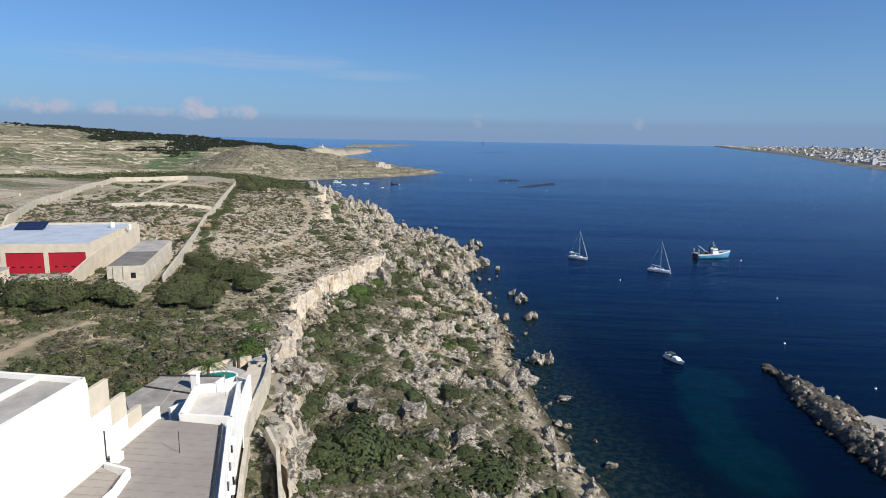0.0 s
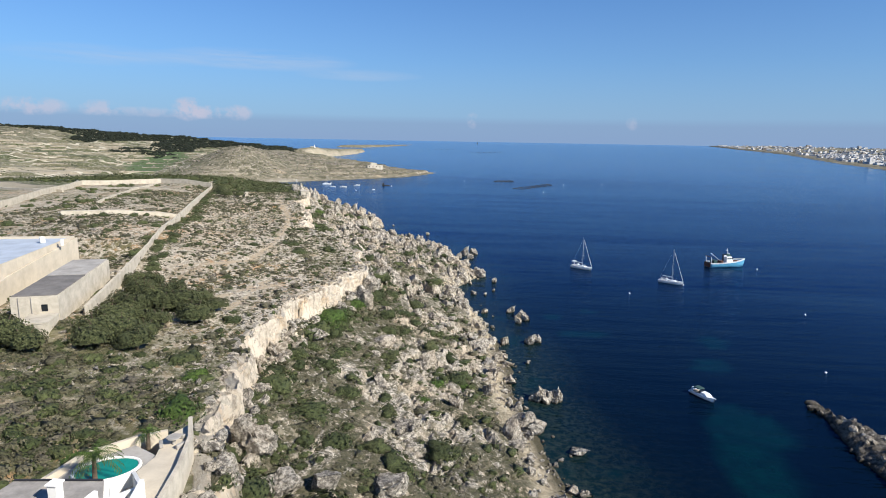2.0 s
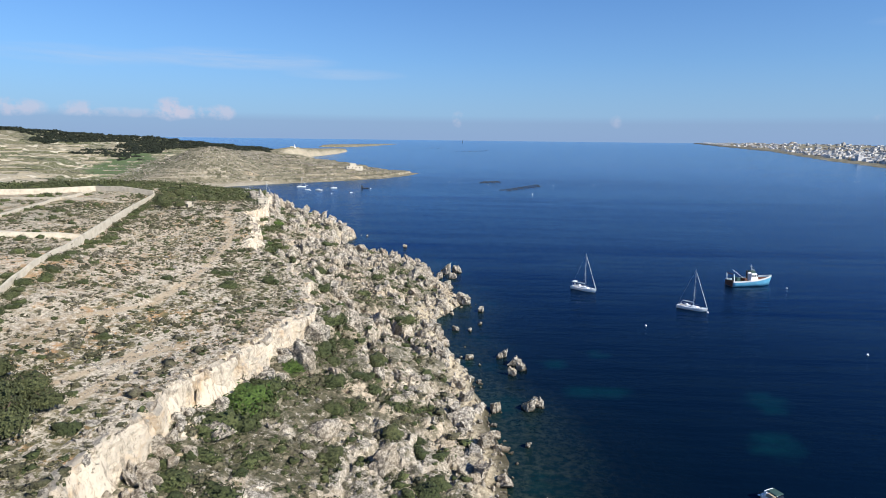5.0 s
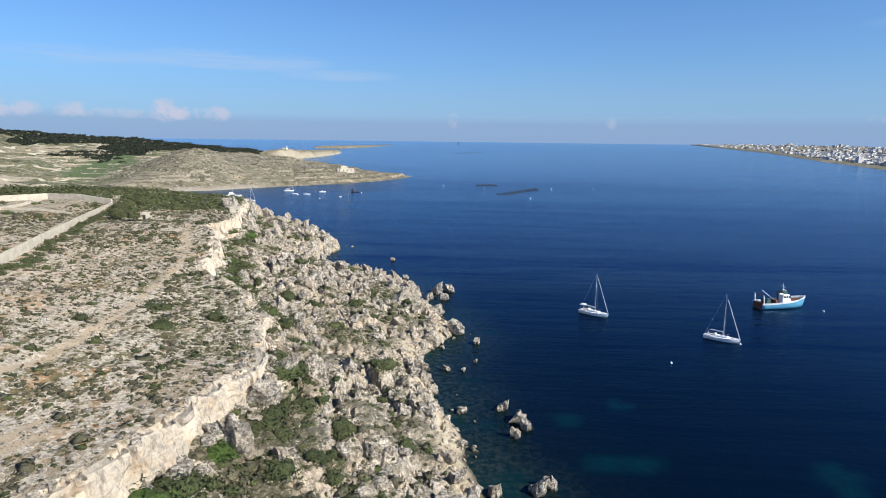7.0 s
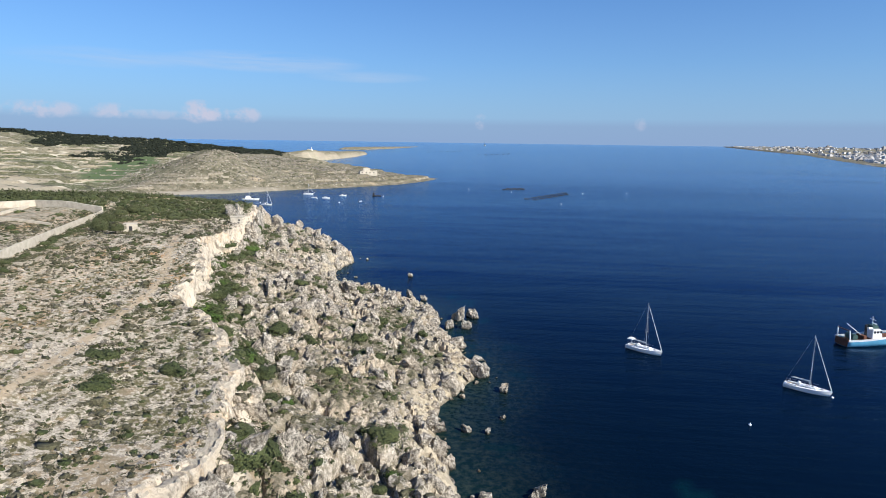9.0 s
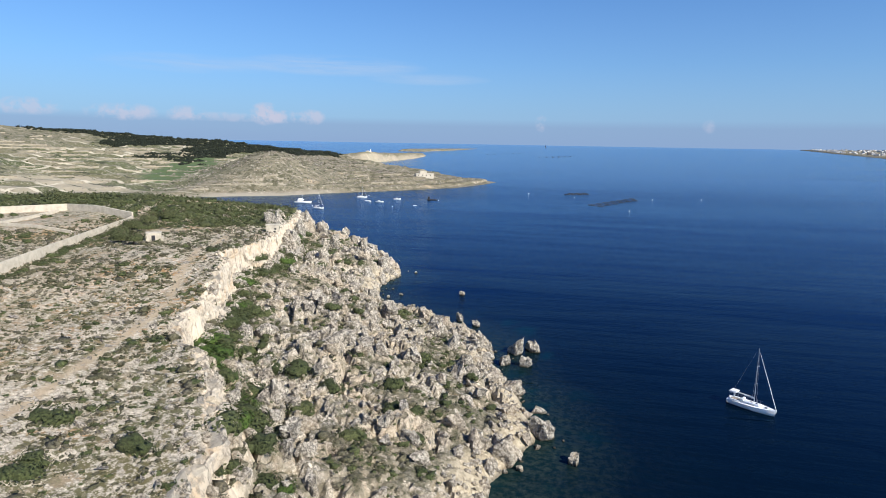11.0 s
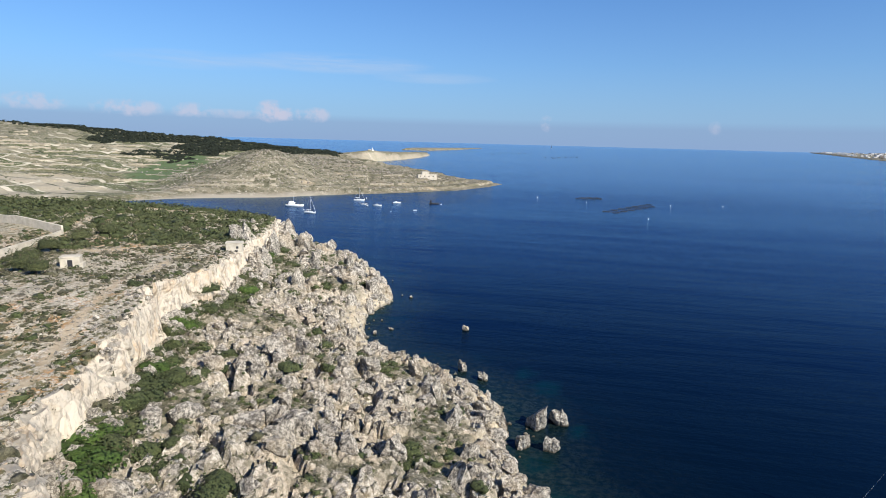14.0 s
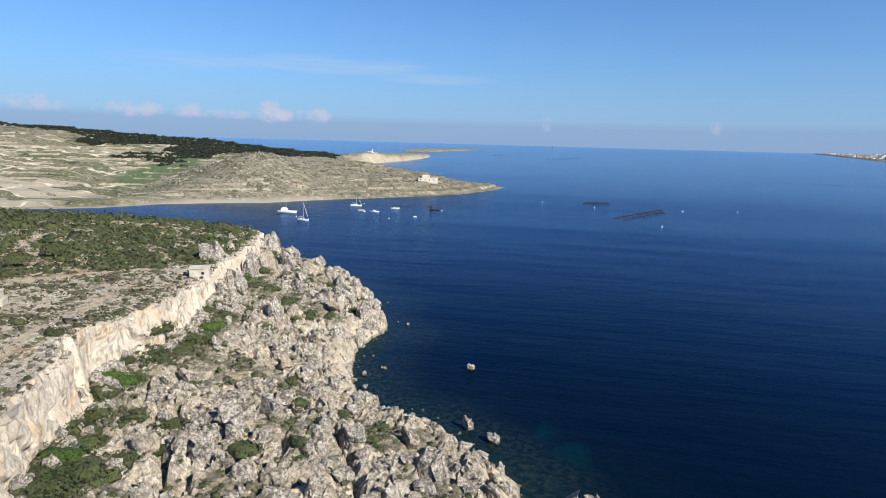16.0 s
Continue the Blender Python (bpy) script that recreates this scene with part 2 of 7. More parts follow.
def ground_material():
    m = Mat("garrigue_ground", 0.95)
    big, mid, fine = m.noise(0.035, 5, 0.6), m.noise(0.35, 5, 0.65), m.noise(2.2, 5, 0.7)
    soil = m.mix(m.ramp(m.noise(0.07, 4, 0.6), (0.47, 0.0), (0.58, 1.0)), (0.30, 0.235, 0.155), (0.43, 0.25, 0.12))
    grass = m.mix(m.noise(0.9, 3), (0.065, 0.072, 0.03), (0.14, 0.13, 0.065))
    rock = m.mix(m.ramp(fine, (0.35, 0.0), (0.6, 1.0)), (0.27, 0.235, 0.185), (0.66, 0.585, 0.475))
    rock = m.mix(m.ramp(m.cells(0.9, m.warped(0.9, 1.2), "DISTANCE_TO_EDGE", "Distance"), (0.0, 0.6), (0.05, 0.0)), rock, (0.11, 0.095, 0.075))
    c = m.mix(m.ramp(m.math("ADD", big, m.math("MULTIPLY", m.math("SUBTRACT", mid, 0.5), 0.9)), (0.44, 0.0), (0.56, 0.9)), soil, grass)
    lush = m.ramp(m.math("ADD", m.noise(0.16, 4, 0.6), m.math("MULTIPLY", m.math("SUBTRACT", mid, 0.5), 0.8)), (0.36, 0.0), (0.5, 0.9))
    strata = m.drawn(0.12, (1.0, 9.0, 1.0))
    stony = m.ramp(m.math("ADD", m.math("MULTIPLY", m.math("ADD", m.noise(0.06, 3, 0.5), m.math("MULTIPLY", m.noise(0.45, 4, 0.6, strata), 2.0)), 0.3333), m.math("MULTIPLY", m.math("SUBTRACT", m.noise(1.0, 6, 0.75), 0.5), 1.4)), (0.42, 0.0), (0.52, 1.0))
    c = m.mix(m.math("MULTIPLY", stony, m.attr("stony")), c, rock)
    c = m.mix(m.math("MULTIPLY", lush, m.attr("lush")), c, grass)
    # fields beyond the plateau
    strips = m.n.new("ShaderNodeTexBrick")
    strips.offset, strips.squash, strips.squash_frequency = 0.37, 0.7, 3
    lie = m.n.new("ShaderNodeVectorRotate")
    lie.rotation_type = "Z_AXIS"
    m.put(lie, "Vector", m.scaled((1, 1, 0), m.warped(0.012, 45.0)))
    lie.inputs["Angle"].default_value = 0.12
    m.put(strips, "Vector", lie.outputs[0])
    for key, v in (("Scale", 1.0), ("Brick Width", 58.0), ("Row Height", 17.0), ("Mortar Size", 1.5), ("Mortar Smooth", 0.1), ("Bias", 0.0)):
        strips.inputs[key].default_value = v
    strips.inputs["Color1"].default_value, strips.inputs["Color2"].default_value = (0, 0, 0, 1), (1, 1, 1, 1)
    strips.inputs["Mortar"].default_value = (0.5, 0.5, 0.5, 1)
    hedge = strips.outputs["Fac"]
    tint = m.n.new("ShaderNodeSeparateColor")
    m.l.new(strips.outputs["Color"], tint.inputs[0])
    fld = m.ramp(tint.outputs[0], (0.0, (0.07, 0.085, 0.034)), (0.28, (0.135, 0.125, 0.065)), (0.5, (0.09, 0.1, 0.045)), (0.66, (0.33, 0.28, 0.2)), (0.9, (0.16, 0.145, 0.085)), (1.0, (0.06, 0.1, 0.036)))
    fld = m.mix(m.ramp(m.noise(0.1, 7, 0.78), (0.46, 0.0), (0.6, 0.6)), fld, (0.055, 0.06, 0.028))
    fld = m.mix(m.ramp(m.noise(0.5, 5, 0.7), (0.53, 0.0), (0.62, 0.85)), fld, (0.36, 0.325, 0.25))
    fld = m.mix(m.math("MULTIPLY", m.attr("fallow"), m.ramp(tint.outputs[1], (0.4, 0.05), (0.48, 1.0))), fld, m.mix(mid, (0.27, 0.235, 0.17), (0.43, 0.375, 0.28)))
    fld = m.mix(m.math("MULTIPLY", hedge, 0.85), fld, m.mix(m.ramp(m.noise(0.03, 4), (0.42, 0.0), (0.58, 1.0)), (0.03, 0.035, 0.018), (0.56, 0.5, 0.39)))
    fld = m.mix(m.attr("meadow"), fld, m.mix(mid, (0.06, 0.095, 0.04), (0.095, 0.125, 0.055)))
    c = m.mix(m.attr("field"), c, fld)
    # rough heath of the headland: dark scrub and bare rock
    heath = m.mix(m.ramp(m.noise(0.11, 7, 0.8), (0.42, 0.0), (0.56, 1.0)), (0.062, 0.06, 0.034), (0.2, 0.175, 0.125))
    heath = m.mix(m.ramp(m.noise(0.2, 7, 0.82), (0.54, 0.0), (0.62, 0.9)), heath, (0.46, 0.41, 0.335))
    c = m.mix(m.math("MULTIPLY", m.attr("heath"), 0.85), c, heath)
    sand = m.mix(fine, (0.22, 0.195, 0.155), (0.31, 0.275, 0.22))
    c = m.mix(m.attr("sand"), c, sand)
    c = m.mix(m.math("MULTIPLY", m.attr("track"), 0.88), c, m.mix(mid, (0.36, 0.27, 0.17), (0.46, 0.38, 0.27)))
    # dark earth and plants between the fallen rocks; the tone also stands for crevice shade
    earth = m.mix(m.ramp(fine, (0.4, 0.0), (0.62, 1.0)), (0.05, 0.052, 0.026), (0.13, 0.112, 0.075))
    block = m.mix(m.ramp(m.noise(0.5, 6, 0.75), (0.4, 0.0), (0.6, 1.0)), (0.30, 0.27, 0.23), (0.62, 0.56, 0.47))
    # near-black noise spots put the shade of pits into the rock colour
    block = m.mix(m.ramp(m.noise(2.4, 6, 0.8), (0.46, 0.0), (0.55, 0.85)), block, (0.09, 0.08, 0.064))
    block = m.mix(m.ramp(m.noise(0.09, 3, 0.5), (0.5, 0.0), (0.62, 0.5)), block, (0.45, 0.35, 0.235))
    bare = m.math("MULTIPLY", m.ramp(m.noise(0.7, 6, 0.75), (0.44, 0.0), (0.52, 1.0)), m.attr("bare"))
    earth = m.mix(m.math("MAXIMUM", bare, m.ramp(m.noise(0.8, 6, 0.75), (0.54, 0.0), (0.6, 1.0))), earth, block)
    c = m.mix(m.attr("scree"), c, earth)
    beach = m.mix(m.cells(2.4), (0.24, 0.195, 0.13), (0.52, 0.45, 0.33))
    beach = m.mix(m.ramp(m.height(), (0.25, 1.0), (0.8, 0.0)), beach, (0.07, 0.06, 0.035))
    c = m.mix(m.math("MULTIPLY", m.attr("pebble"), m.ramp(mid, (0.3, 0.4), (0.5, 1.0))), c, beach)
    # bare rock where it is steep
    steep = m.ramp(m.math("ADD", m.slope(), m.math("MULTIPLY", m.math("SUBTRACT", mid, 0.5), 0.35)), (0.66, 1.0), (0.84, 0.0))
    c = m.mix(m.math("MULTIPLY", steep, m.attr("crag")), c, cliff_colour(m))
    m.bump(m.math("ADD", m.noise(1.3, 6, 0.7), m.math("MULTIPLY", m.noise(6, 4, 0.7), 0.4)), 0.4)
    return m.done(c)


def cliff_colour(m):
    ochre = m.mix(m.ramp(m.noise(0.22, 5, 0.6), (0.52, 0.0), (0.7, 0.85)), (0.58, 0.50, 0.395), (0.50, 0.345, 0.2))
    face = m.mix(m.ramp(m.noise(1.1, 6, 0.7, m.scaled((1, 1, 0.3))), (0.38, 0.75), (0.49, 0.0)), ochre, (0.2, 0.17, 0.135))
    return m.mix(m.ramp(m.noise(2.6, 5, 0.7), (0.5, 0.0), (0.7, 0.4)), face, (0.60, 0.53, 0.43))


def cliff_material():
    m = Mat("cliff_limestone", 0.93)
    c = cliff_colour(m)
    top = m.ramp(m.math("ADD", m.slope(), m.math("MULTIPLY", m.math("SUBTRACT", m.noise(0.7, 4), 0.5), 0.8)), (0.55, 0.0), (0.8, 0.8))
    c = m.mix(top, c, m.mix(m.noise(2.5, 5, 0.7), (0.18, 0.165, 0.135), (0.48, 0.44, 0.37)))
    m.bump(m.math("ADD", m.noise(1.6, 7, 0.75), m.math("MULTIPLY", m.noise(7, 4, 0.7), 0.35)), 0.5)
    return m.done(c)


def stone_material(name="grey_limestone", tone=1.0):
    m = Mat(name, 0.93)
    c = m.ramp(m.island(), (0.0, (0.40, 0.365, 0.315)), (0.45, (0.52, 0.47, 0.40)), (0.8, (0.50, 0.435, 0.35)), (1.0, (0.36, 0.33, 0.285)))
    c = m.mix(m.ramp(m.noise(0.8, 5, 0.65), (0.46, 0.0), (0.58, 0.8)), c, (0.70, 0.635, 0.535))
    # pits shaded in the stone's colour by near-black noise
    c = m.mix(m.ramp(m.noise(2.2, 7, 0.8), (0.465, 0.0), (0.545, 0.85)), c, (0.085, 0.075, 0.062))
    c = m.mix(m.ramp(m.noise(0.1, 3, 0.5), (0.5, 0.0), (0.66, 0.4)), c, (0.47, 0.37, 0.25))
    wet = m.ramp(m.math("ADD", m.height(), m.math("MULTIPLY", m.noise(0.5, 3), 0.8)), (0.45, 1.0), (1.0, 0.0))
    c = m.mix(wet, c, (0.06, 0.05, 0.032))
    if tone < 1:
        c = m.mix(1.0, c, (tone, tone, tone), "MULTIPLY")
    m.bump(m.math("ADD", m.noise(1.1, 8, 0.8), m.math("MULTIPLY", m.noise(0.7, 5, 0.7, m.drawn(0.2, (1.0, 3.0, 0.6))), 0.8)), 0.8)
    return m.done(c)


def leaf_material(name, a, b, dry=(0.14, 0.12, 0.06), dryness=0.2):
    m = Mat(name, 0.75)
    c = m.mix(m.island(), a, b)
    c = m.mix(m.math("MULTIPLY", m.chance(), 0.5), c, tuple(0.6 * v for v in a))
    c = m.mix(m.ramp(m.noise(0.12, 4, 0.6), (0.5, 0.0), (0.7, dryness)), c, dry)
    # noise puts light sprays and the shade of gaps between leaves into the colour
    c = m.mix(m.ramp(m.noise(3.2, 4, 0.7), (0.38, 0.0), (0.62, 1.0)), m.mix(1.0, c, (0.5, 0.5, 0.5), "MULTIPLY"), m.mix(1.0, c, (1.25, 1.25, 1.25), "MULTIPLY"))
    m.bump(m.noise(4.0, 4, 0.7), 0.35)
    return m.done(c)


def water_material():
    """Dark water under a rippled, blue-tinted gloss that grows and pales towards the horizon."""
    m = Mat("sea_water", 1.0)
    m.b.inputs["Specular IOR Level"].default_value = 0.0
    depth = m.attr("depth")
    weed = m.mix(m.ramp(m.noise(0.8, 6, 0.75), (0.44, 0.0), (0.62, 1.0)), (0.004, 0.014, 0.014), (0.024, 0.036, 0.03))
    weed = m.mix(m.ramp(m.noise(0.09, 3, 0.5), (0.56, 0.0), (0.66, 0.6)), weed, (0.002, 0.022, 0.022))
    deep = m.mix(m.noise(0.008, 3), (0.0006, 0.0034, 0.0066), (0.0006, 0.0042, 0.0095))
    c = m.mix(m.ramp(depth, (0.0, 0.0), (0.12, 0.45), (0.27, 0.92), (0.5, 1.0)), weed, deep)
    c = m.mix(m.math("MULTIPLY", m.attr("bed"), m.ramp(m.noise(0.3, 5, 0.65), (0.3, 0.5), (0.6, 1.0))), c, (0.0008, 0.014, 0.0175))
    ripple = m.math("ADD", m.noise(0.9, 4, 0.6, m.scaled((0.7, 1.4, 1.0))), m.math("MULTIPLY", m.noise(0.09, 4, 0.6, m.scaled((0.3, 1.6, 1.0))), 7.5))
    m.bump(ripple, 0.16)
    m.done(c)
    gloss = m.n.new("ShaderNodeBsdfGlossy")
    fres = m.n.new("ShaderNodeFresnel")
    fres.inputs["IOR"].default_value = 1.33
    slick = m.math("ADD", m.math("MULTIPLY", m.noise(0.0045, 4, 0.6, m.scaled((0.3, 1.7, 1.0)), 0.8), 0.65), m.math("MULTIPLY", m.noise(0.035, 4, 0.65, m.scaled((0.25, 1.6, 1.0)), 0.4), 0.35))
    m.put(gloss, "Roughness", m.ramp(slick, (0.42, 0.12), (0.62, 0.24)))
    # sky reflection and far haze tuned in the gloss colour by view angle
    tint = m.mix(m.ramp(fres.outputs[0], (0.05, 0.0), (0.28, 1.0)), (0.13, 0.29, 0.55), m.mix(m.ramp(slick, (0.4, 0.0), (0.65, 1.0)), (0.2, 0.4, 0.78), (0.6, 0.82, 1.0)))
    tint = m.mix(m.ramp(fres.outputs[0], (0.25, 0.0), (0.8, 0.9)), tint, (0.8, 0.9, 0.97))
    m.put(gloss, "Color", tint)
    m.l.new(m.b.inputs["Normal"].links[0].from_socket, gloss.inputs["Normal"])
    both = m.n.new("ShaderNodeMixShader")
    m.put(both, 0, fres.outputs[0])
    m.l.new(m.b.outputs[0], both.inputs[1])
    m.l.new(gloss.outputs[0], both.inputs[2])
    m.l.new(both.outputs[0], m.n["Material Output"].inputs["Surface"])
    return m.mat


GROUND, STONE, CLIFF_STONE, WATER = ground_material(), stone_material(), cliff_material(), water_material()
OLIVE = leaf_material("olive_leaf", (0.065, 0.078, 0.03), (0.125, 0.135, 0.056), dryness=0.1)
# needle colour also holds the cloud shadow over the far ridge
PINE_SHADED = leaf_material("shaded_pine_needles", (0.012, 0.018, 0.009), (0.024, 0.032, 0.015), dryness=0.0)
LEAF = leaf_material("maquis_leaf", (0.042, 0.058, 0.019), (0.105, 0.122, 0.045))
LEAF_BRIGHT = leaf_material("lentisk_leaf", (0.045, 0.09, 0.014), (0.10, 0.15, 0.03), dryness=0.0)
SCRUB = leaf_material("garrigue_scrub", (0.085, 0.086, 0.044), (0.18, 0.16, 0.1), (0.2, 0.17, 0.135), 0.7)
PLANTS = (OLIVE, PINE_SHADED, LEAF, LEAF_BRIGHT, SCRUB)
BARK = painted("bark", (0.12, 0.09, 0.065), 0.95, 0.5, 3.0, bump=0.02)
WHITE = painted("white_plaster", (0.80, 0.78, 0.73), 0.75, 0.12, 0.5)
LIME = painted("limestone_block", (0.53, 0.475, 0.385), 0.9, 0.35, 0.6, bump=0.02)
RUBBLE = painted("rubble_wall", (0.36, 0.315, 0.24), 0.95, 0.5, 0.3, bump=0.05)
CONCRETE = painted("grey_concrete", (0.33, 0.31, 0.28), 0.9, 0.35, 0.5, bump=0.01)
HULL = painted("white_gelcoat", (0.82, 0.83, 0.84), 0.25, 0.06, 0.6, bump=0.0)
BLUE = painted("blue_hull_paint", (0.10, 0.33, 0.52), 0.45, 0.3, 0.6)
DARK = painted("dark_fittings", (0.03, 0.03, 0.035), 0.6, 0.3, 1.0)
RED = painted("red_door_paint", (0.36, 0.014, 0.028), 0.45, 0.2, 0.5)

# ---- ground and sea ----
COAST = [(34, -400), (26, 0), (21, 45), (17, 69), (13.6, 81), (11, 97), (6.2, 118), (5.8, 133), (3.6, 148), (0, 165), (-4.8, 180), (-9.8, 195), (-9, 206),
         (-3, 220), (-8, 238), (-13, 251), (-17, 268), (-30, 281), (-42, 286), (-50, 292), (-57, 306), (-60, 322), (-57, 335), (-63, 350), (-70, 366),
         (-80, 381), (-95, 392), (-120, 405), (-160, 420), (-230, 440), (-300, 458), (-350, 478), (-395, 500), (-348, 516), (-320, 536), (-300, 572),
         (-267, 597), (-236, 615), (-210, 648), (-153, 704), (-107, 760), (-85, 820), (-74, 871), (-90, 892), (-140, 905), (-200, 935), (-260, 965),
         (-330, 985), (-420, 1010), (-520, 1060), (-700, 1150), (-1000, 1300), (-2600, 1900)]
LAND = COAST + [(-2600, -400)]
CLIFF = [(-4, -400), (-10, -10), (-14, 25), (-17, 37), (-20, 44), (-24.5, 56), (-29.5, 68), (-33, 79), (-34, 88), (-36.6, 100), (-37.2, 120), (-34, 136), (-32.6, 150), (-31.6, 160), (-34.8, 170), (-38, 180),
         (-42, 188), (-50, 199.5), (-55.5, 205), (-60.5, 208.5), (-64, 214.5), (-64.5, 221), (-69.8, 234), (-74, 245), (-75.8, 248.3), (-79.4, 254), (-82.8, 261), (-82.8, 270), (-83, 281), (-87.5, 299), (-92.5, 313),
         (-103, 345), (-113, 372), (-127, 388), (-160, 398), (-230, 415), (-300, 432), (-380, 455), (-460, 440), (-2600, 330)]
# height of the plateau's rim along it
RIM_AT = (60, 80, 130, 150, 159, 170, 182, 200, 214, 225, 240, 256, 268, 300, 318, 350)
RIM_Z = (17.0, 17.2, 17.2, 16.6, 15.4, 15.6, 16.2, 17.6, 17.8, 19.0, 21.2, 21.8, 20.2, 19.6, 19.0, 18.6)
UPLAND = CLIFF + [(-2600, -400)]
RIDGE = [(-2600, 500), (-1000, 650), (-760, 770), (-560, 830), (-430, 850), (-322, 838), (-300, 905), (-235, 915), (-150, 890)]
RIDGE_Z = [105, 73, 62, 49, 41, 32, 28, 17, 6]


# worn paths
TRACKS = [[(-58, 45), (-60.3, 58.9), (-61.6, 67), (-60.4, 73.5), (-58, 78)], [(-46, 112), (-46, 118), (-47, 126), (-44, 134)], [(-51.4, 95), (-51.3, 115), (-48, 126.5), (-47, 135)], [(-66.5, 133), (-60, 141), (-56.5, 150), (-60, 170), (-62.6, 183), (-71, 221), (-78, 235), (-90, 262), (-95, 283)],
          [(-116, 279), (-112, 285), (-108, 297), (-100.5, 303), (-97, 309)], [(-112, 310), (-114, 327)], [(-212, 573), (-240, 590), (-232, 632), (-222, 730), (-160, 740), (-126, 745)]]
# levelled ground: middle, half sizes, height, turn
PADS = [(-25.4, 51, 2.5, 16, 18.4, 0.278), (-96, 106, 20, 26, 21.3, 0.18), (-68.5, 102, 5, 15, 21.6, 0.33), (-30, 48, 8, 14, 17.6, 0.2)]


def signed(x, y, line, ring):
    return line_distance(x, y, line) * np.where(inside(x, y, ring), 1, -1)


def worley(x, y, seed):
    """Irregular cells over arrays: edge nearness, place in the cell, three random numbers of the cell."""
    fx, fy = np.floor(x), np.floor(y)
    d1, d2 = np.full(x.shape, 9.0), np.full(x.shape, 9.0)
    ox, oy, ci, cj = np.zeros(x.shape), np.zeros(x.shape), np.zeros(x.shape), np.zeros(x.shape)
    for i in (-1, 0, 1):
        for j in (-1, 0, 1):
            gx_, gy_ = fx + i, fy + j
            dx, dy = x - gx_ - lattice(gx_, gy_, seed), y - gy_ - lattice(gx_, gy_, seed + 1)
            d = np.hypot(dx, dy)
            near = d < d1
            d2 = np.where(near, d1, np.minimum(d2, d))
            d1, ox, oy = np.where(near, d, d1), np.where(near, dx, ox), np.where(near, dy, oy)
            ci, cj = np.where(near, gx_, ci), np.where(near, gy_, cj)
    return d2 - d1, ox, oy, lattice(ci, cj, seed + 2), lattice(ci, cj, seed + 3), lattice(ci, cj, seed + 4)


def blocks_relief(x, y):
    """Broken, tilted limestone blocks with clefts between them, drawn out along the shore."""
    wx_, wy_ = x + 1.6 * fbm(x / 7, y / 7, 141, 3), y + 1.6 * fbm(x / 7, y / 7, 145, 3)
    c, s = math.cos(0.3), math.sin(0.3)
    u, v = wx_ * c + wy_ * s, -wx_ * s + wy_ * c
    out = 0.0
    for size, amp, seed in ((7.5, 1.5, 151), (3.1, 0.95, 161), (1.35, 0.42, 171)):
        e, dx, dy, a, b, k = worley(u / size, v / (size * 1.5), seed)
        out = out + amp * (1.3 * (k - 0.45) + 1.1 * (a - 0.5) * dx + 1.1 * (b - 0.5) * dy - 1.25 * step(0.17, 0.0, e))
    return out


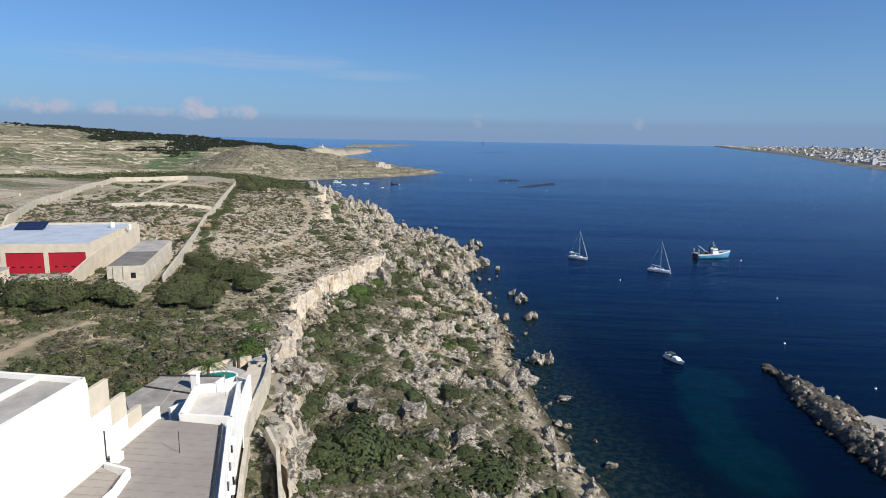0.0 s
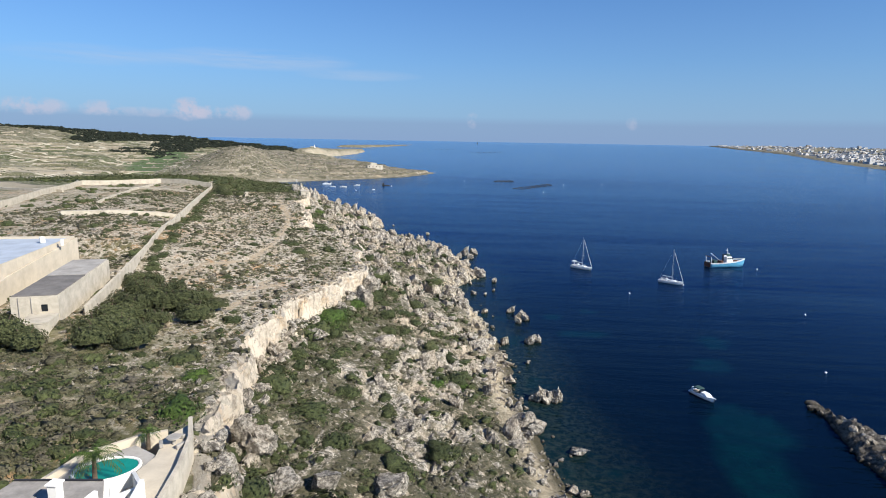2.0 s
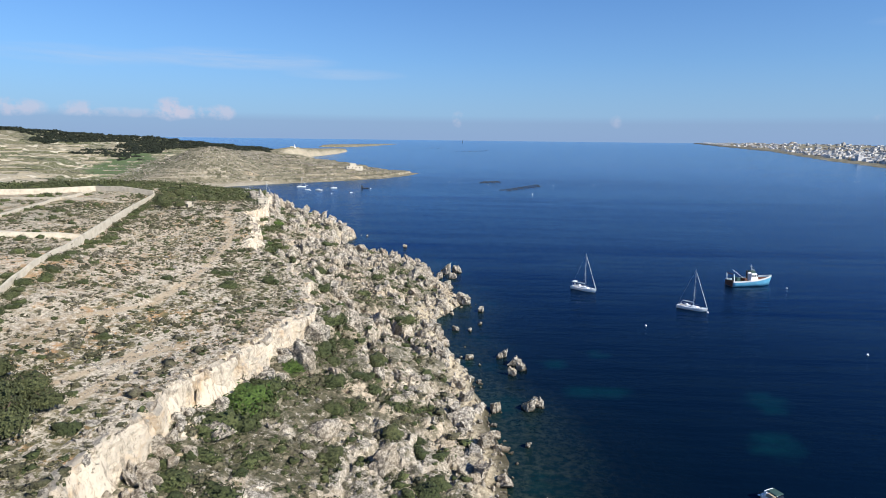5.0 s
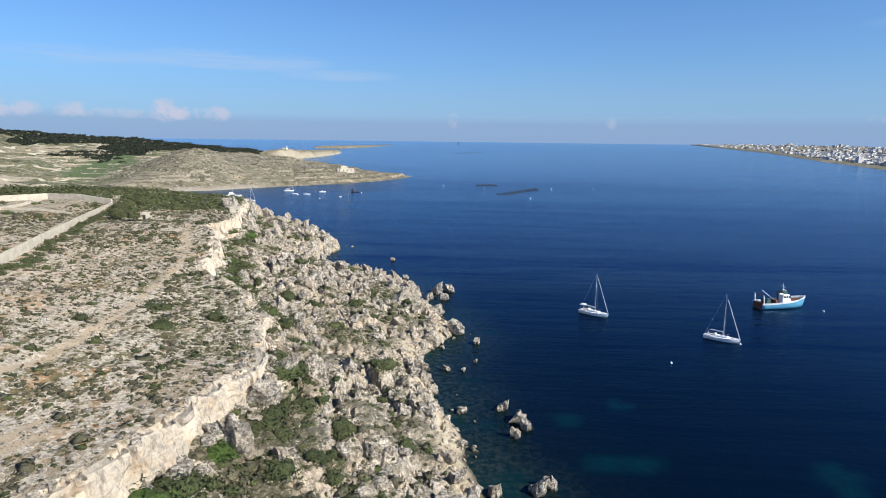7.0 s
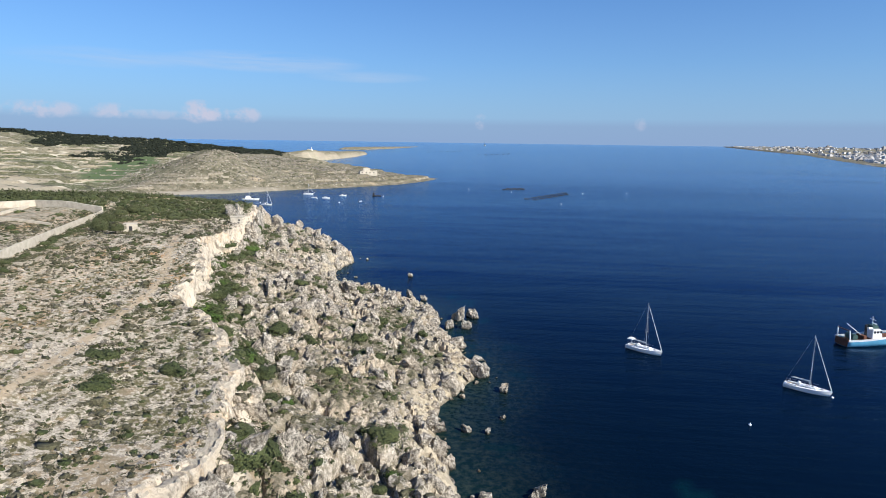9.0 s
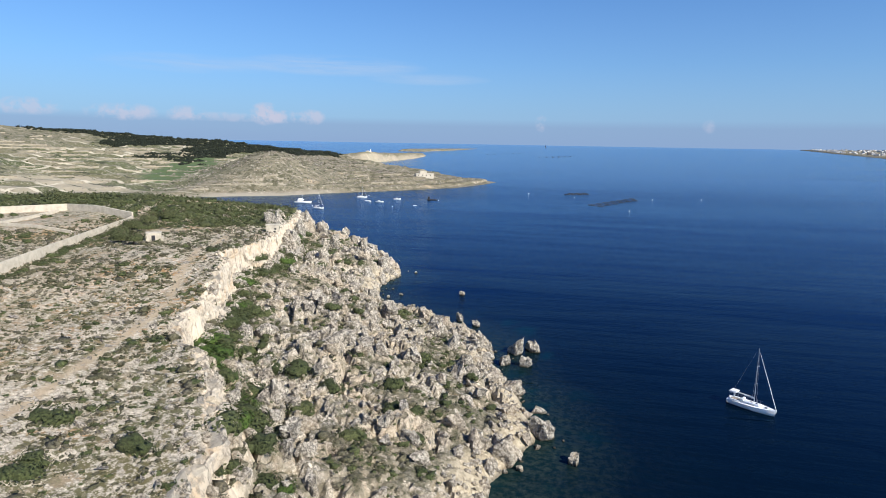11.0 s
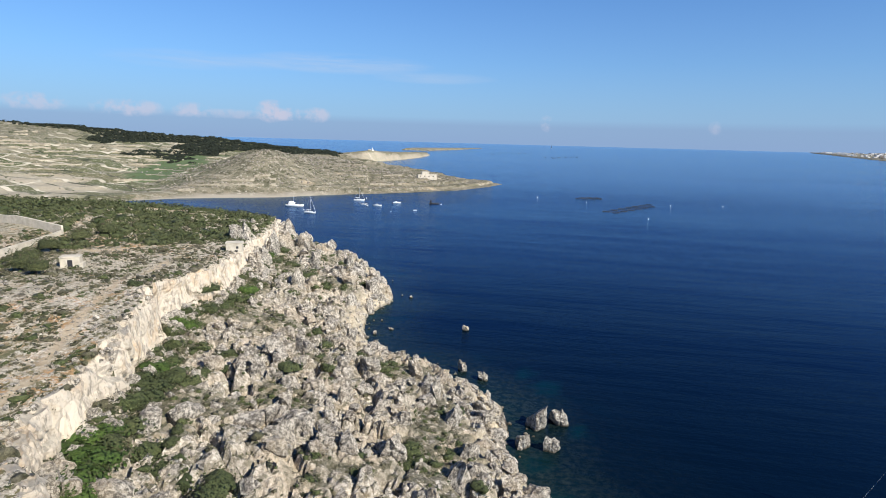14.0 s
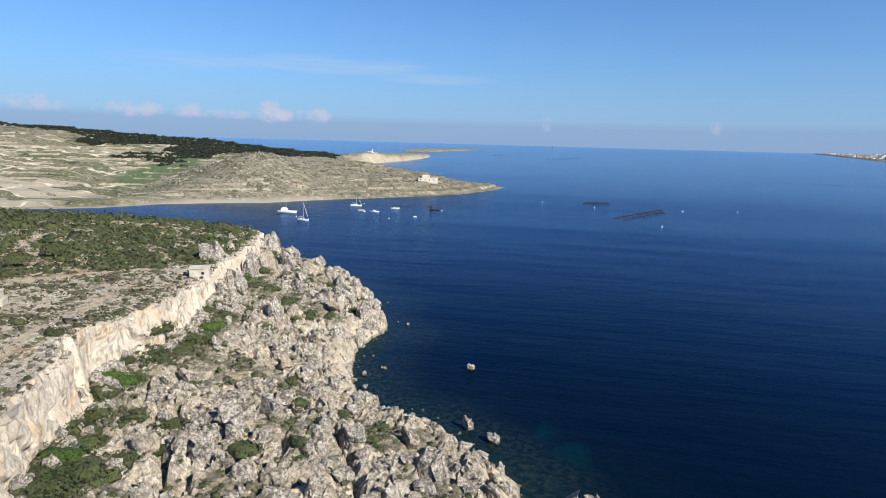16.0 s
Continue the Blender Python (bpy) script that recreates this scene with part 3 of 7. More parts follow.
def lay(x, y):
    """Ground height over arrays, and how near the coast and the cliff are."""
    x, y = np.asarray(x, float), np.asarray(y, float)
    sd = signed(x, y, COAST, LAND) + 1.6 * fbm(x / 9, y / 9, 3)
    se = signed(x, y, CLIFF, UPLAND) + 1.0 * fbm(x / 11, y / 11, 9) + 0.9 * np.round(2 * fbm(x / 5, y / 5, 27, 2)) + 0.6 * fbm(x / 2.5, y / 2.5, 29, 3)
    top = 17.0 + 7.9 * step(0, 62, se) + (np.interp(y, RIM_AT, RIM_Z) - 17.0) * step(45, 8, se) + 1.4 * fbm(x / 45, y / 45, 5)
    top = top - 15 * step(255, 480, y) * step(-150, -300, x)
    foot = 12.0 + 1.6 * step(190, 240, y) + 1.2 * fbm(x / 18, y / 18, 13)
    power = 1.0 - 0.38 * step(135, 180, y)
    foot = foot + (1.9 + 0.6 * step(190, 205, y) - 1.9 * step(218, 238, y) * step(305, 285, y)) * step(-8, -1.5, se) * (0.7 + 0.6 * vnoise(x / 9, y / 9, 19)) * step(66, 84, y)
    t = np.clip(sd / np.maximum(sd + np.maximum(-se, 0), 0.1), 0, 1)
    rubble = step(1.5, 9, sd)
    rocky = (0.4 + 0.6 * step(135, 175, y)) * (1 - 0.75 * glade(x, y, se)) * step(0.3, -1.8, se)
    slope = foot * t ** power + rubble * (1.0 * fbm(x / 9, y / 9, 17) + 0.25 * fbm(x / 0.9, y / 0.9, 21, 2)) + step(0.5, 5, sd) * rocky * blocks_relief(x, y)
    edge = 0.42 * step(-0.25, 0.45, se + 0.35 + 0.5 * fbm(x / 3, y / 3, 31)) + 0.33 * step(-0.2, 0.4, se - 0.1 + 0.5 * fbm(x / 2.2, y / 2.2, 35, 3)) + 0.25 * step(-0.2, 0.4, se - 0.7)
    flat = top + 0.25 * fbm(x / 4, y / 4, 33)
    near = slope * (1 - edge) + flat * edge
    dr, zr = line_distance(x, y, RIDGE, RIDGE_Z)
    far = zr * np.clip(sd / (sd + dr + 0.1), 0, 1) ** 1.3 + np.clip(sd * 0.22, 0, 3.0)
    far = far + 25 * np.exp(-((x + 285) / 48) ** 2 - ((y - 690) / 60) ** 2) + 9 * np.exp(-((x + 190) / 70) ** 2 - ((y - 790) / 60) ** 2) * step(0, 40, sd)
    far = far + 2.0 * fbm(x / 60, y / 60, 41)
    terr = far / 3.2
    far = far * 0.3 + 0.7 * 3.2 * (np.floor(terr) + step(0.74, 1.0, terr - np.floor(terr)))
    north = step(-130, 50, np.where(x > -395, y - 490, (y - 500) - 0.08 * (x + 395)))
    z = near * (1 - north) + far * north
    z = np.where(sd > 0, np.maximum(z, 0.12 * np.minimum(sd, 6)), np.maximum(sd * 0.35, -6))
    for ax, ay, bx, by, level, turn in PADS:
        c, s = math.cos(turn), math.sin(turn)
        u, v = (x - ax) * c + (y - ay) * s, -(x - ax) * s + (y - ay) * c
        w = step(1.35, 1.0, np.maximum(np.abs(u) / bx, np.abs(v) / by))
        z = z * (1 - w) + level * w
    return z, sd, se, north, t


def glade(x, y, se):
    """Where green growth fills the gaps of the boulder slope."""
    return step(-0.02, 0.12, fbm(x / 12, y / 9, 201) + 0.22 * step(-10, -3, se) * step(1, -1, se) + 0.22 * step(165, 125, y) - 0.045)


def terrace_level(x, y):
    """Which terrace of the far slopes a place lies on."""
    sd = signed(x, y, COAST, LAND) + 1.6 * fbm(x / 9, y / 9, 3)
    dr, zr = line_distance(x, y, RIDGE, RIDGE_Z)
    far = zr * np.clip(sd / (sd + dr + 0.1), 0, 1) ** 1.3 + np.clip(sd * 0.22, 0, 3.0)
    far = far + 25 * np.exp(-((x + 285) / 48) ** 2 - ((y - 690) / 60) ** 2) + 9 * np.exp(-((x + 190) / 70) ** 2 - ((y - 790) / 60) ** 2) * step(0, 40, sd)
    return (far + 2.0 * fbm(x / 60, y / 60, 41)) / 3.2


def spread(*runs):
    """Grid lines: runs of start, end, gap."""
    return np.unique(np.round(np.concatenate([np.arange(a, b, g) for a, b, g in runs]), 3))


gx = spread((-2600, -1200, 80), (-1200, -600, 14), (-600, -220, 7), (-220, -112, 2.4), (-112, -92, 0.8), (-92, 24, 0.5), (24, 60, 6))
gy = spread((-400, -40, 30), (-40, 22, 3), (22, 64, 0.8), (64, 320, 0.5), (320, 395, 0.7), (395, 470, 2.5), (470, 560, 3), (560, 1000, 4), (1000, 1950, 40))
X, Y = np.meshgrid(gx, gy)
Z, SD, SE, NORTH, _ = lay(X, Y)
nx, ny = len(gx), len(gy)
idx = np.arange(nx * ny).reshape(ny, nx)
quads = np.stack([idx[:-1, :-1], idx[:-1, 1:], idx[1:, 1:], idx[1:, :-1]], -1).reshape(-1, 4)
land = (SD[:-1, :-1] > -14) | (SD[1:, 1:] > -14)
ground_me = mesh_np("ground", np.stack([X, Y, Z], -1).reshape(-1, 3), quads[land.ravel()], True)
# broken faces on the block slope
mellow = ((SE > -0.6) | (NORTH > 0.02))[:-1, :-1].ravel()[land.ravel()]
ground_me.polygons.foreach_set("use_smooth", mellow)


def give(me, name, values):
    me.attributes.new(name, "FLOAT", "POINT").data.foreach_set("value", np.asarray(values, np.float32).ravel())


give(ground_me, "field", np.maximum(NORTH * step(2, 7, SD) * (1 - 0.8 * step(-345, -290, X)), step(-185, -200, X) * step(200, 225, Y) * step(4, 18, SD)))
give(ground_me, "crag", 0.25 + 0.75 * step(5, 2, np.abs(SE + 0.5)) * (1 - NORTH))
meadow = ((X + 383 + 0.2 * (Y - 690)) / 25) ** 2 + ((Y - 690) / 72) ** 2 + 0.5 * fbm(X / 25, Y / 25, 59)
give(ground_me, "pebble", step(7, 3, SD) * (1 - NORTH))
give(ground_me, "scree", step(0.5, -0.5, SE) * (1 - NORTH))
give(ground_me, "bare", np.clip(1.25 - glade(X, Y, SE) - 0.35 * step(165, 130, Y) - 0.9 * step(-10, -6, SE), 0, 1))
give(ground_me, "heath", NORTH * np.maximum(step(-345, -290, X), 0.8 * step(24, 34, Z) * step(-520, -640, X)))
give(ground_me, "meadow", step(1.2, 0.9, meadow))
give(ground_me, "track", step(0.95, 0.3, np.minimum.reduce([line_distance(X, Y, w) + 0.8 * fbm(X / 3, Y / 3, 77, 3) for w in TRACKS])))
give(ground_me, "stony", (1 - 0.5 * NORTH) * np.clip(0.85 - 0.25 * step(2, -2, SE) - 0.12 * step(185, 235, Y) - 0.35 * step(96, 80, Y) * step(3, 8, SE) + 0.3 * step(30, 6, SE) * (SE > 0) * step(70, 90, Y), 0, 1))
give(ground_me, "fallow", np.maximum(NORTH * 0.8 * step(15, 11, Z) * step(-330, -370, X), 0.8 * step(-185, -210, X) * step(225, 260, Y) * (1 - NORTH)))
give(ground_me, "lush", np.where(NORTH > 0.5, 0.85, 0) + (NORTH <= 0.5) * np.where(SE < 0.5, np.maximum(glade(X, Y, SE), step(-10, -6, SE) * step(-0.8, -1.6, SE)), 0.1 + 0.7 * step(110, 88, Y) + 0.16 * step(185, 235, Y)))
give(ground_me, "sand", NORTH * step(6, 2, SD) * step(-180, -230, X) * step(-600, -500, X))
ground = part("ground", ground_me, GROUND)
tagged(ground, "stony limestone plateau, cliff and terraced fields with dry scrub", "ground", kind="structure")

wx = spread((-5200, -1000, 400), (-1000, -450, 50), (-450, -130, 10), (-130, 75, 2.2), (75, 110, 5), (110, 400, 20), (400, 5600, 350))
wy = spread((-600, -100, 100), (-100, 40, 14), (40, 420, 2.4), (420, 900, 12), (900, 1500, 60), (1500, 5000, 250))
WX, WY = np.meshgrid(wx, wy)
wd = signed(WX, WY, COAST, LAND)
depth = np.clip((-wd + 5 * fbm(WX / 14, WY / 14, 51)) / 60, 0, 1)
widx = np.arange(WX.size).reshape(WX.shape)
wq = np.stack([widx[:-1, :-1], widx[:-1, 1:], widx[1:, 1:], widx[1:, :-1]], -1).reshape(-1, 4)
rise = 30 * step(1200, 5000, np.hypot(WX, WY))
water_me = mesh_np("water", np.stack([WX, WY, rise], -1).reshape(-1, 3), wq, True)
give(water_me, "depth", depth)
# pale sand between the weed: place, half width, half length
bed = np.zeros(WX.shape)
for x, y, a, b in ((41, 102, 5.5, 11), (40, 84, 6, 12), (46, 113, 6, 9), (49, 141, 5, 3), (51, 144, 4, 2.5), (25, 161, 7, 3), (29, 182, 2, 2), (18, 176, 2.5, 3), (56, 159, 3.5, 5), (-8.5, 280, 3, 3.5), (-13, 286, 2, 4), (-45, 289, 2.5, 1.6), (-2, 262, 2, 3)):
    k = ((WX - x) / a) ** 2 + ((WY - y) / b) ** 2 + 0.9 * fbm(WX / 5, WY / 5, 57)
    bed = np.maximum(bed, step(1.3, 0.4, k))
give(water_me, "bed", bed)
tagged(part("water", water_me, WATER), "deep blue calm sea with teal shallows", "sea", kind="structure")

# ---- rocks and plants ----
def ball(sub):
    bm = bmesh.new()
    bmesh.ops.create_icosphere(bm, subdivisions=sub, radius=1.0)
    v = np.array([p.co[:] for p in bm.verts])
    f = np.array([[p.index for p in q.verts] for q in bm.faces])
    bm.free()
    return v, f


def block_shape(seed, points=15):
    """An angular broken block: the hull of random points."""
    r = np.random.default_rng(seed)
    p = r.normal(size=(points, 3))
    p = p / np.linalg.norm(p, axis=1)[:, None] * r.uniform(0.75, 1.1, (points, 1)) * r.uniform(0.7, 1.25, 3)
    bm = bmesh.new()
    for q in p:
        bm.verts.new(q)
    res = bmesh.ops.convex_hull(bm, input=bm.verts[:])
    loose = [g for g in res["geom_interior"] if isinstance(g, bmesh.types.BMVert)]
    bmesh.ops.delete(bm, geom=loose, context="VERTS")
    bmesh.ops.triangulate(bm, faces=bm.faces[:])
    bm.verts.index_update()
    v = np.array([q.co[:] for q in bm.verts])
    f = np.array([[q.index for q in g.verts] for g in bm.faces])
    bm.free()
    return v, f


def crag(seed, sub=3, rough=0.24):
    """A limestone block split along flat joints, its faces pitted and stepped."""
    r = np.random.default_rng(seed)
    v, f = ball(sub)
    v = v * r.uniform(0.8, 1.25, 3)
    turn = r.uniform(0, 6.283)
    ways = [(math.cos(turn + k * 1.57 + r.normal(0, 0.3)), math.sin(turn + k * 1.57 + r.normal(0, 0.3)), r.normal(0, 0.25)) for k in range(4)] + [tuple(r.normal(size=3)) for _ in range(9)] + [(r.normal(0, 0.35), r.normal(0, 0.35), 1.0)]
    for n in ways:
        n = np.array(n) / np.linalg.norm(n)
        d = v @ n
        v = v - np.outer(np.maximum(d - r.uniform(0.36, 0.66), 0), n)
    ledge = np.round(3 * vnoise(v[:, 0] * 2 + seed, v[:, 2] * 3.2 + v[:, 1], seed + 3)) / 3
    cleft = step(0.13, 0.0, np.abs(vnoise(v[:, 0] * 1.7 + v[:, 2] * 0.5, v[:, 1] * 1.7 + seed, seed + 9)))
    v = v * 1.35
    g = 0.3 * ledge + 0.8 * fbm(v[:, 0] * 3.6 + v[:, 2] * 2, v[:, 1] * 3.6 + v[:, 2] * 3, seed + 5, 4) - 0.8 * cleft
    v = v * (1 + rough * g)[:, None]
    return v, f


BLOCKS = [block_shape(100 + k, 14 + k % 5) for k in range(14)]
SMALL = [block_shape(200 + k, 9) for k in range(8)]
CRAGS = [crag(250 + k, 2, 0.28) for k in range(8)]


def turns(n, r, lean=0.5):
    a, b, c = r.uniform(0, 6.283, n), r.normal(0, lean, n), r.normal(0, lean, n)
    ca, sa, cb, sb, cc, sc = np.cos(a), np.sin(a), np.cos(b), np.sin(b), np.cos(c), np.sin(c)
    one, o = np.ones(n), np.zeros(n)
    rz = np.stack([ca, -sa, o, sa, ca, o, o, o, one], -1).reshape(n, 3, 3)
    ry = np.stack([cb, o, sb, o, one, o, -sb, o, cb], -1).reshape(n, 3, 3)
    rx = np.stack([one, o, o, o, cc, -sc, o, sc, cc], -1).reshape(n, 3, 3)
    return rz @ ry @ rx


def scatter(shapes, place, size, r, lean=0.5, squash=(1, 1, 1)):
    """Many copies of a few shapes in one mesh: vertices and faces."""
    vs, fs, base = [], [], 0
    pick = r.integers(0, len(shapes), len(place))
    for k, (v, f) in enumerate(shapes):
        at = np.nonzero(pick == k)[0]
        if not len(at):
            continue
        m = turns(len(at), r, lean)
        s = size[at] if size.ndim > 1 else np.repeat(size[at][:, None], 3, 1)
        w = np.einsum("nij,nvj->nvi", m, (v * np.array(squash))[None] * s[:, None, :]) + place[at][:, None, :]
        vs.append(w.reshape(-1, 3))
        fs.append((f[None] + (np.arange(len(at)) * len(v))[:, None, None] + base).reshape(-1, f.shape[1]))
        base += len(at) * len(v)
    return np.concatenate(vs), np.concatenate(fs)


def stuff(name, label, category, material, mesh):
    return tagged(part(name, mesh_np(name, *mesh, material in PLANTS), material), label, category, kind="stuff")


def on_ground(x, y):
    return lay(x, y)[0]


def sown(n, x0, x1, y0, y1):
    px, py = rng.uniform(x0, x1, n), rng.uniform(y0, y1, n)
    return (px, py, *lay(px, py))


# boulder slope between cliff foot and sea; the 300 nearest large ones are things
px, py, z, sd, se, _, t = sown(46000, -128, 26, 40, 402)
rocky = step(145, 185, py)
clump = 0.5 + 1.0 * fbm(px / 13, py / 13, 61)
dens = np.clip(clump, 0.06, 1) * (0.29 + 0.47 * rocky) + 0.5 * step(9, 2, sd)
keep = (sd > -0.4) & (se < -0.5) & (rng.random(len(px)) < 0.68 * dens * (1 - 0.92 * np.maximum(glade(px, py, se), step(-7, -5, se) * 0.9) * (sd > 6)))
px, py, z, sd, rocky = px[keep], py[keep], z[keep], sd[keep], rocky[keep]
size = (0.4 + 0.55 * rng.pareto(2.3, len(px))) * (0.85 + 0.3 * rocky)
size = np.where(size > 2.6, rng.uniform(0.5, 2.6, len(px)), size) * (1 - 0.45 * step(9, 1, sd) * step(-0.2, 0.3, fbm(px / 8, py / 8, 64) + 0.1))
place = np.stack([px, py, z + 0.2 * size], -1)
size3 = size[:, None] * rng.uniform(0.75, 1.25, (len(size), 3)) * (1, 1, 1.05)
large, mid = size > 0.95, (size > 0.55) & (size <= 0.95)
small = size <= 0.55
BOULDER_ME = []
for k in range(10):
    me = mesh_np("boulder", *crag(260 + k, 3, 0.27))
    me.materials.append(STONE)
    BOULDER_ME.append(me)
order = np.nonzero(large)[0]
near_path = order[np.argsort(np.abs(py[order] - 205) + 2 * np.abs(px[order] + 25) - 30 * size[order])][:300]
single = np.zeros(len(px), bool)
single[near_path] = True
field = tagged(new("boulder_field"), "pale grey limestone boulders tumbled below the cliff", "boulders", kind="structure")
for i in near_path:
    ob = new("boulder", BOULDER_ME[int(rng.integers(0, 10))])
    ob.parent = field
    ob.matrix_world = pose(px[i], py[i], z[i] + 0.25 * size[i], rng.uniform(-30, 30), rng.uniform(-30, 30), rng.uniform(0, 360)) @ Matrix.Diagonal((*(size3[i] * 1.05), 1))
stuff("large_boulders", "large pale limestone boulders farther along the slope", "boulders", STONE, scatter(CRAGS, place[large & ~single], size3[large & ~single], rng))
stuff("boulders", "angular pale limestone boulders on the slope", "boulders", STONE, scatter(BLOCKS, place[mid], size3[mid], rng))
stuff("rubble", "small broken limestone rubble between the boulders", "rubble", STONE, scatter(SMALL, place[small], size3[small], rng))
# tumbled blocks along the water's edge
px, py, z, sd, se, _, t = sown(9000, -70, 26, 52, 345)
keep = (sd > -1.2) & (sd < 7.5) & (rng.random(len(px)) < 0.75 * step(8.5, 2.0, sd) * (0.55 + 0.45 * step(170, 130, py)))
size = np.clip(0.3 + 0.3 * rng.pareto(2.2, keep.sum()), 0.3, 1.7)
stuff("shore_blocks", "pale warm limestone blocks tumbled along the shore", "boulders", STONE, scatter(CRAGS, np.stack([px[keep], py[keep], np.maximum(z[keep], -0.2) + 0.25 * size], -1), size[:, None] * rng.uniform(0.7, 1.25, (len(size), 3)), rng))
# stones in the shallows
px, py, z, sd, se, _, t = sown(9000, -90, 26, 60, 372)
keep = (sd < -0.2) & (sd > -6.5) & (rng.random(len(px)) < 0.8 * np.exp(sd / 2.2) * np.clip(0.7 + 1.6 * fbm(px / 9, py / 9, 67), 0, 1))
size = np.minimum(0.25 + 0.3 * rng.pareto(2.4, keep.sum()), 1.5)
stuff("shore_stones", "wet limestone stones in the shallow water's edge", "stones", STONE, scatter(CRAGS, np.stack([px[keep], py[keep], 0.1 - 0.15 * size], -1), size, rng))
# flat stones on the plateau
CHIPS = [block_shape(230 + k, 6) for k in range(8)]
px, py, z, sd, se, north, t = sown(62000, -128, -26, 72, 330)
keep = (se > 0.2) & (sd > 8) & (rng.random(len(px)) < np.clip(0.34 + 1.1 * fbm(px / 1.6, py / 7, 63) + 0.22 * step(25, 4, se), 0, 1))
size = np.minimum(0.13 + 0.13 * rng.pareto(2.6, keep.sum()), 0.75)
stuff("field_stones", "flat pale stones strewn over the plateau", "stones", STONE, scatter(CHIPS, np.stack([px, py, z], -1)[keep], size, rng, 0.3, (1.2, 1.3, 0.7)))


def slab_shape(seed):
    """A squared block with worn edges and uneven faces."""
    r = np.random.default_rng(seed)
    bm = bmesh.new()
    bmesh.ops.create_cube(bm, size=1.7)
    bmesh.ops.subdivide_edges(bm, edges=bm.edges[:], cuts=2, use_grid_fill=True)
    bmesh.ops.triangulate(bm, faces=bm.faces[:])
    bm.verts.index_update()
    v = np.array([q.co[:] for q in bm.verts])
    f = np.array([[q.index for q in g.verts] for g in bm.faces])
    bm.free()
    v = v + 0.22 * r.normal(size=(2, 2, 2, 3))[(v[:, 0] > 0).astype(int), (v[:, 1] > 0).astype(int), (v[:, 2] > 0).astype(int)] + 0.07 * r.normal(size=v.shape)
    far = np.linalg.norm(v, axis=1)
    return v * np.minimum(1, 1.22 / far)[:, None], f


SLABS = [slab_shape(280 + k) for k in range(10)]
# cliff face: an upright sheet of jointed, bedded rock along the plateau's edge
line = np.array([p for p in CLIFF if 40 < p[1] < 390 and p[0] > -130], float)
run = np.concatenate([[0], np.cumsum(np.hypot(*np.diff(line, axis=0).T))])
S = np.arange(0, run[-1], 0.32)
P = np.stack([np.interp(S, run, line[:, 0]), np.interp(S, run, line[:, 1])], -1)
soft = np.ones(21) / 21
T = np.gradient(P, axis=0)
T = np.stack([np.convolve(np.pad(T[:, i], 10, "edge"), soft, "valid") for i in (0, 1)], -1)
T /= np.linalg.norm(T, axis=1)[:, None]
OUT = np.stack([T[:, 1], -T[:, 0]], -1)
offs = np.linspace(-4, 5, 66)
G = P[:, None, :] + OUT[:, None, :] * offs[None, :, None]
edge_at = lay(G[..., 0], G[..., 1])[2] > -0.6
far_off = offs[65 - np.argmax(edge_at[:, ::-1], axis=1)]
far_off = np.convolve(np.pad(far_off, 5, "edge"), np.ones(11) / 11, "valid") + 0.1
rim = on_ground(*(P + OUT * (far_off - 2.6)[:, None]).T)
foot_z = np.minimum(on_ground(*(P + OUT * (far_off + 1.6)[:, None]).T), rim - 1.5) - 1.0
rows = []
for k in range(27):
    v = min(k / 22, 1.0)
    zz = foot_z + (rim - foot_z) * v
    bed = np.round(2.4 * vnoise(S / 5.5, zz / 3.2 + 0.15 * np.sin(S / 9), 311)) / 2.4
    joint = step(0.16, 0.02, np.abs(vnoise(S / 3.4, zz / 11, 313)))
    d = 0.5 * bed + 1.1 * vnoise(S / 6.0, zz / 14, 321) + 0.7 * fbm(S / 2.4, zz / 5.5, 315, 4) + 0.3 * fbm(S / 0.7, zz / 0.9, 319, 3) - 1.1 * joint + 0.3 * (1 - v) ** 2 - 0.35 * step(0.9, 1.0, v)
    back = (0, 0.3, 0.8, 1.3, 1.8)[max(k - 22, 0)]
    p = P + OUT * (far_off + d * (1 - 0.3 * min(back, 1)) - back)[:, None]
    if k > 22:
        g = on_ground(p[:, 0], p[:, 1])
        zz = np.maximum(g, rim - 0.6) + (0.25, 0.22, 0.12, -0.35)[k - 23] + 0.25 * fbm(S / 1.4, S * 0 + k * 0.7, 317)
    rows.append(np.stack([p[:, 0], p[:, 1], zz], -1))
n = len(S)
idx = np.arange(27 * n).reshape(27, n)
quads = np.stack([idx[:-1, :-1], idx[1:, :-1], idx[1:, 1:], idx[:-1, 1:]], -1).reshape(-1, 4)
tagged(part("cliff_face", mesh_np("cliff_face", np.concatenate(rows), quads), CLIFF_STONE), "upright cream limestone cliff face with ochre stains", "cliff", kind="structure")
# loosened blocks along the rim
at = rng.integers(0, n, 300)
q = P[at] + OUT[at] * (far_off[at] - rng.uniform(0.0, 1.0, 300) ** 2 * 5.0 - 1.0)[:, None]
z = np.maximum(on_ground(q[:, 0], q[:, 1]), rim[at] - 0.4)
stuff("rim_blocks", "loosened pale limestone blocks along the cliff's rim", "boulders", STONE, scatter(SLABS, np.stack([q[:, 0], q[:, 1], z], -1), rng.uniform(0.2, 0.6, (300, 3)), rng, 0.25))
# blocks fallen from it
at = rng.integers(0, n, 420)
q = P[at] + OUT[at] * (far_off[at] + rng.uniform(0.2, 3.5, 420))[:, None]
z = on_ground(q[:, 0], q[:, 1])
stuff("fallen_slabs", "squared limestone slabs fallen at the cliff foot", "boulders", STONE, scatter(SLABS, np.stack([q[:, 0], q[:, 1], z + 0.2], -1), rng.uniform(0.35, 1.3, (420, 3)), rng, 0.3))


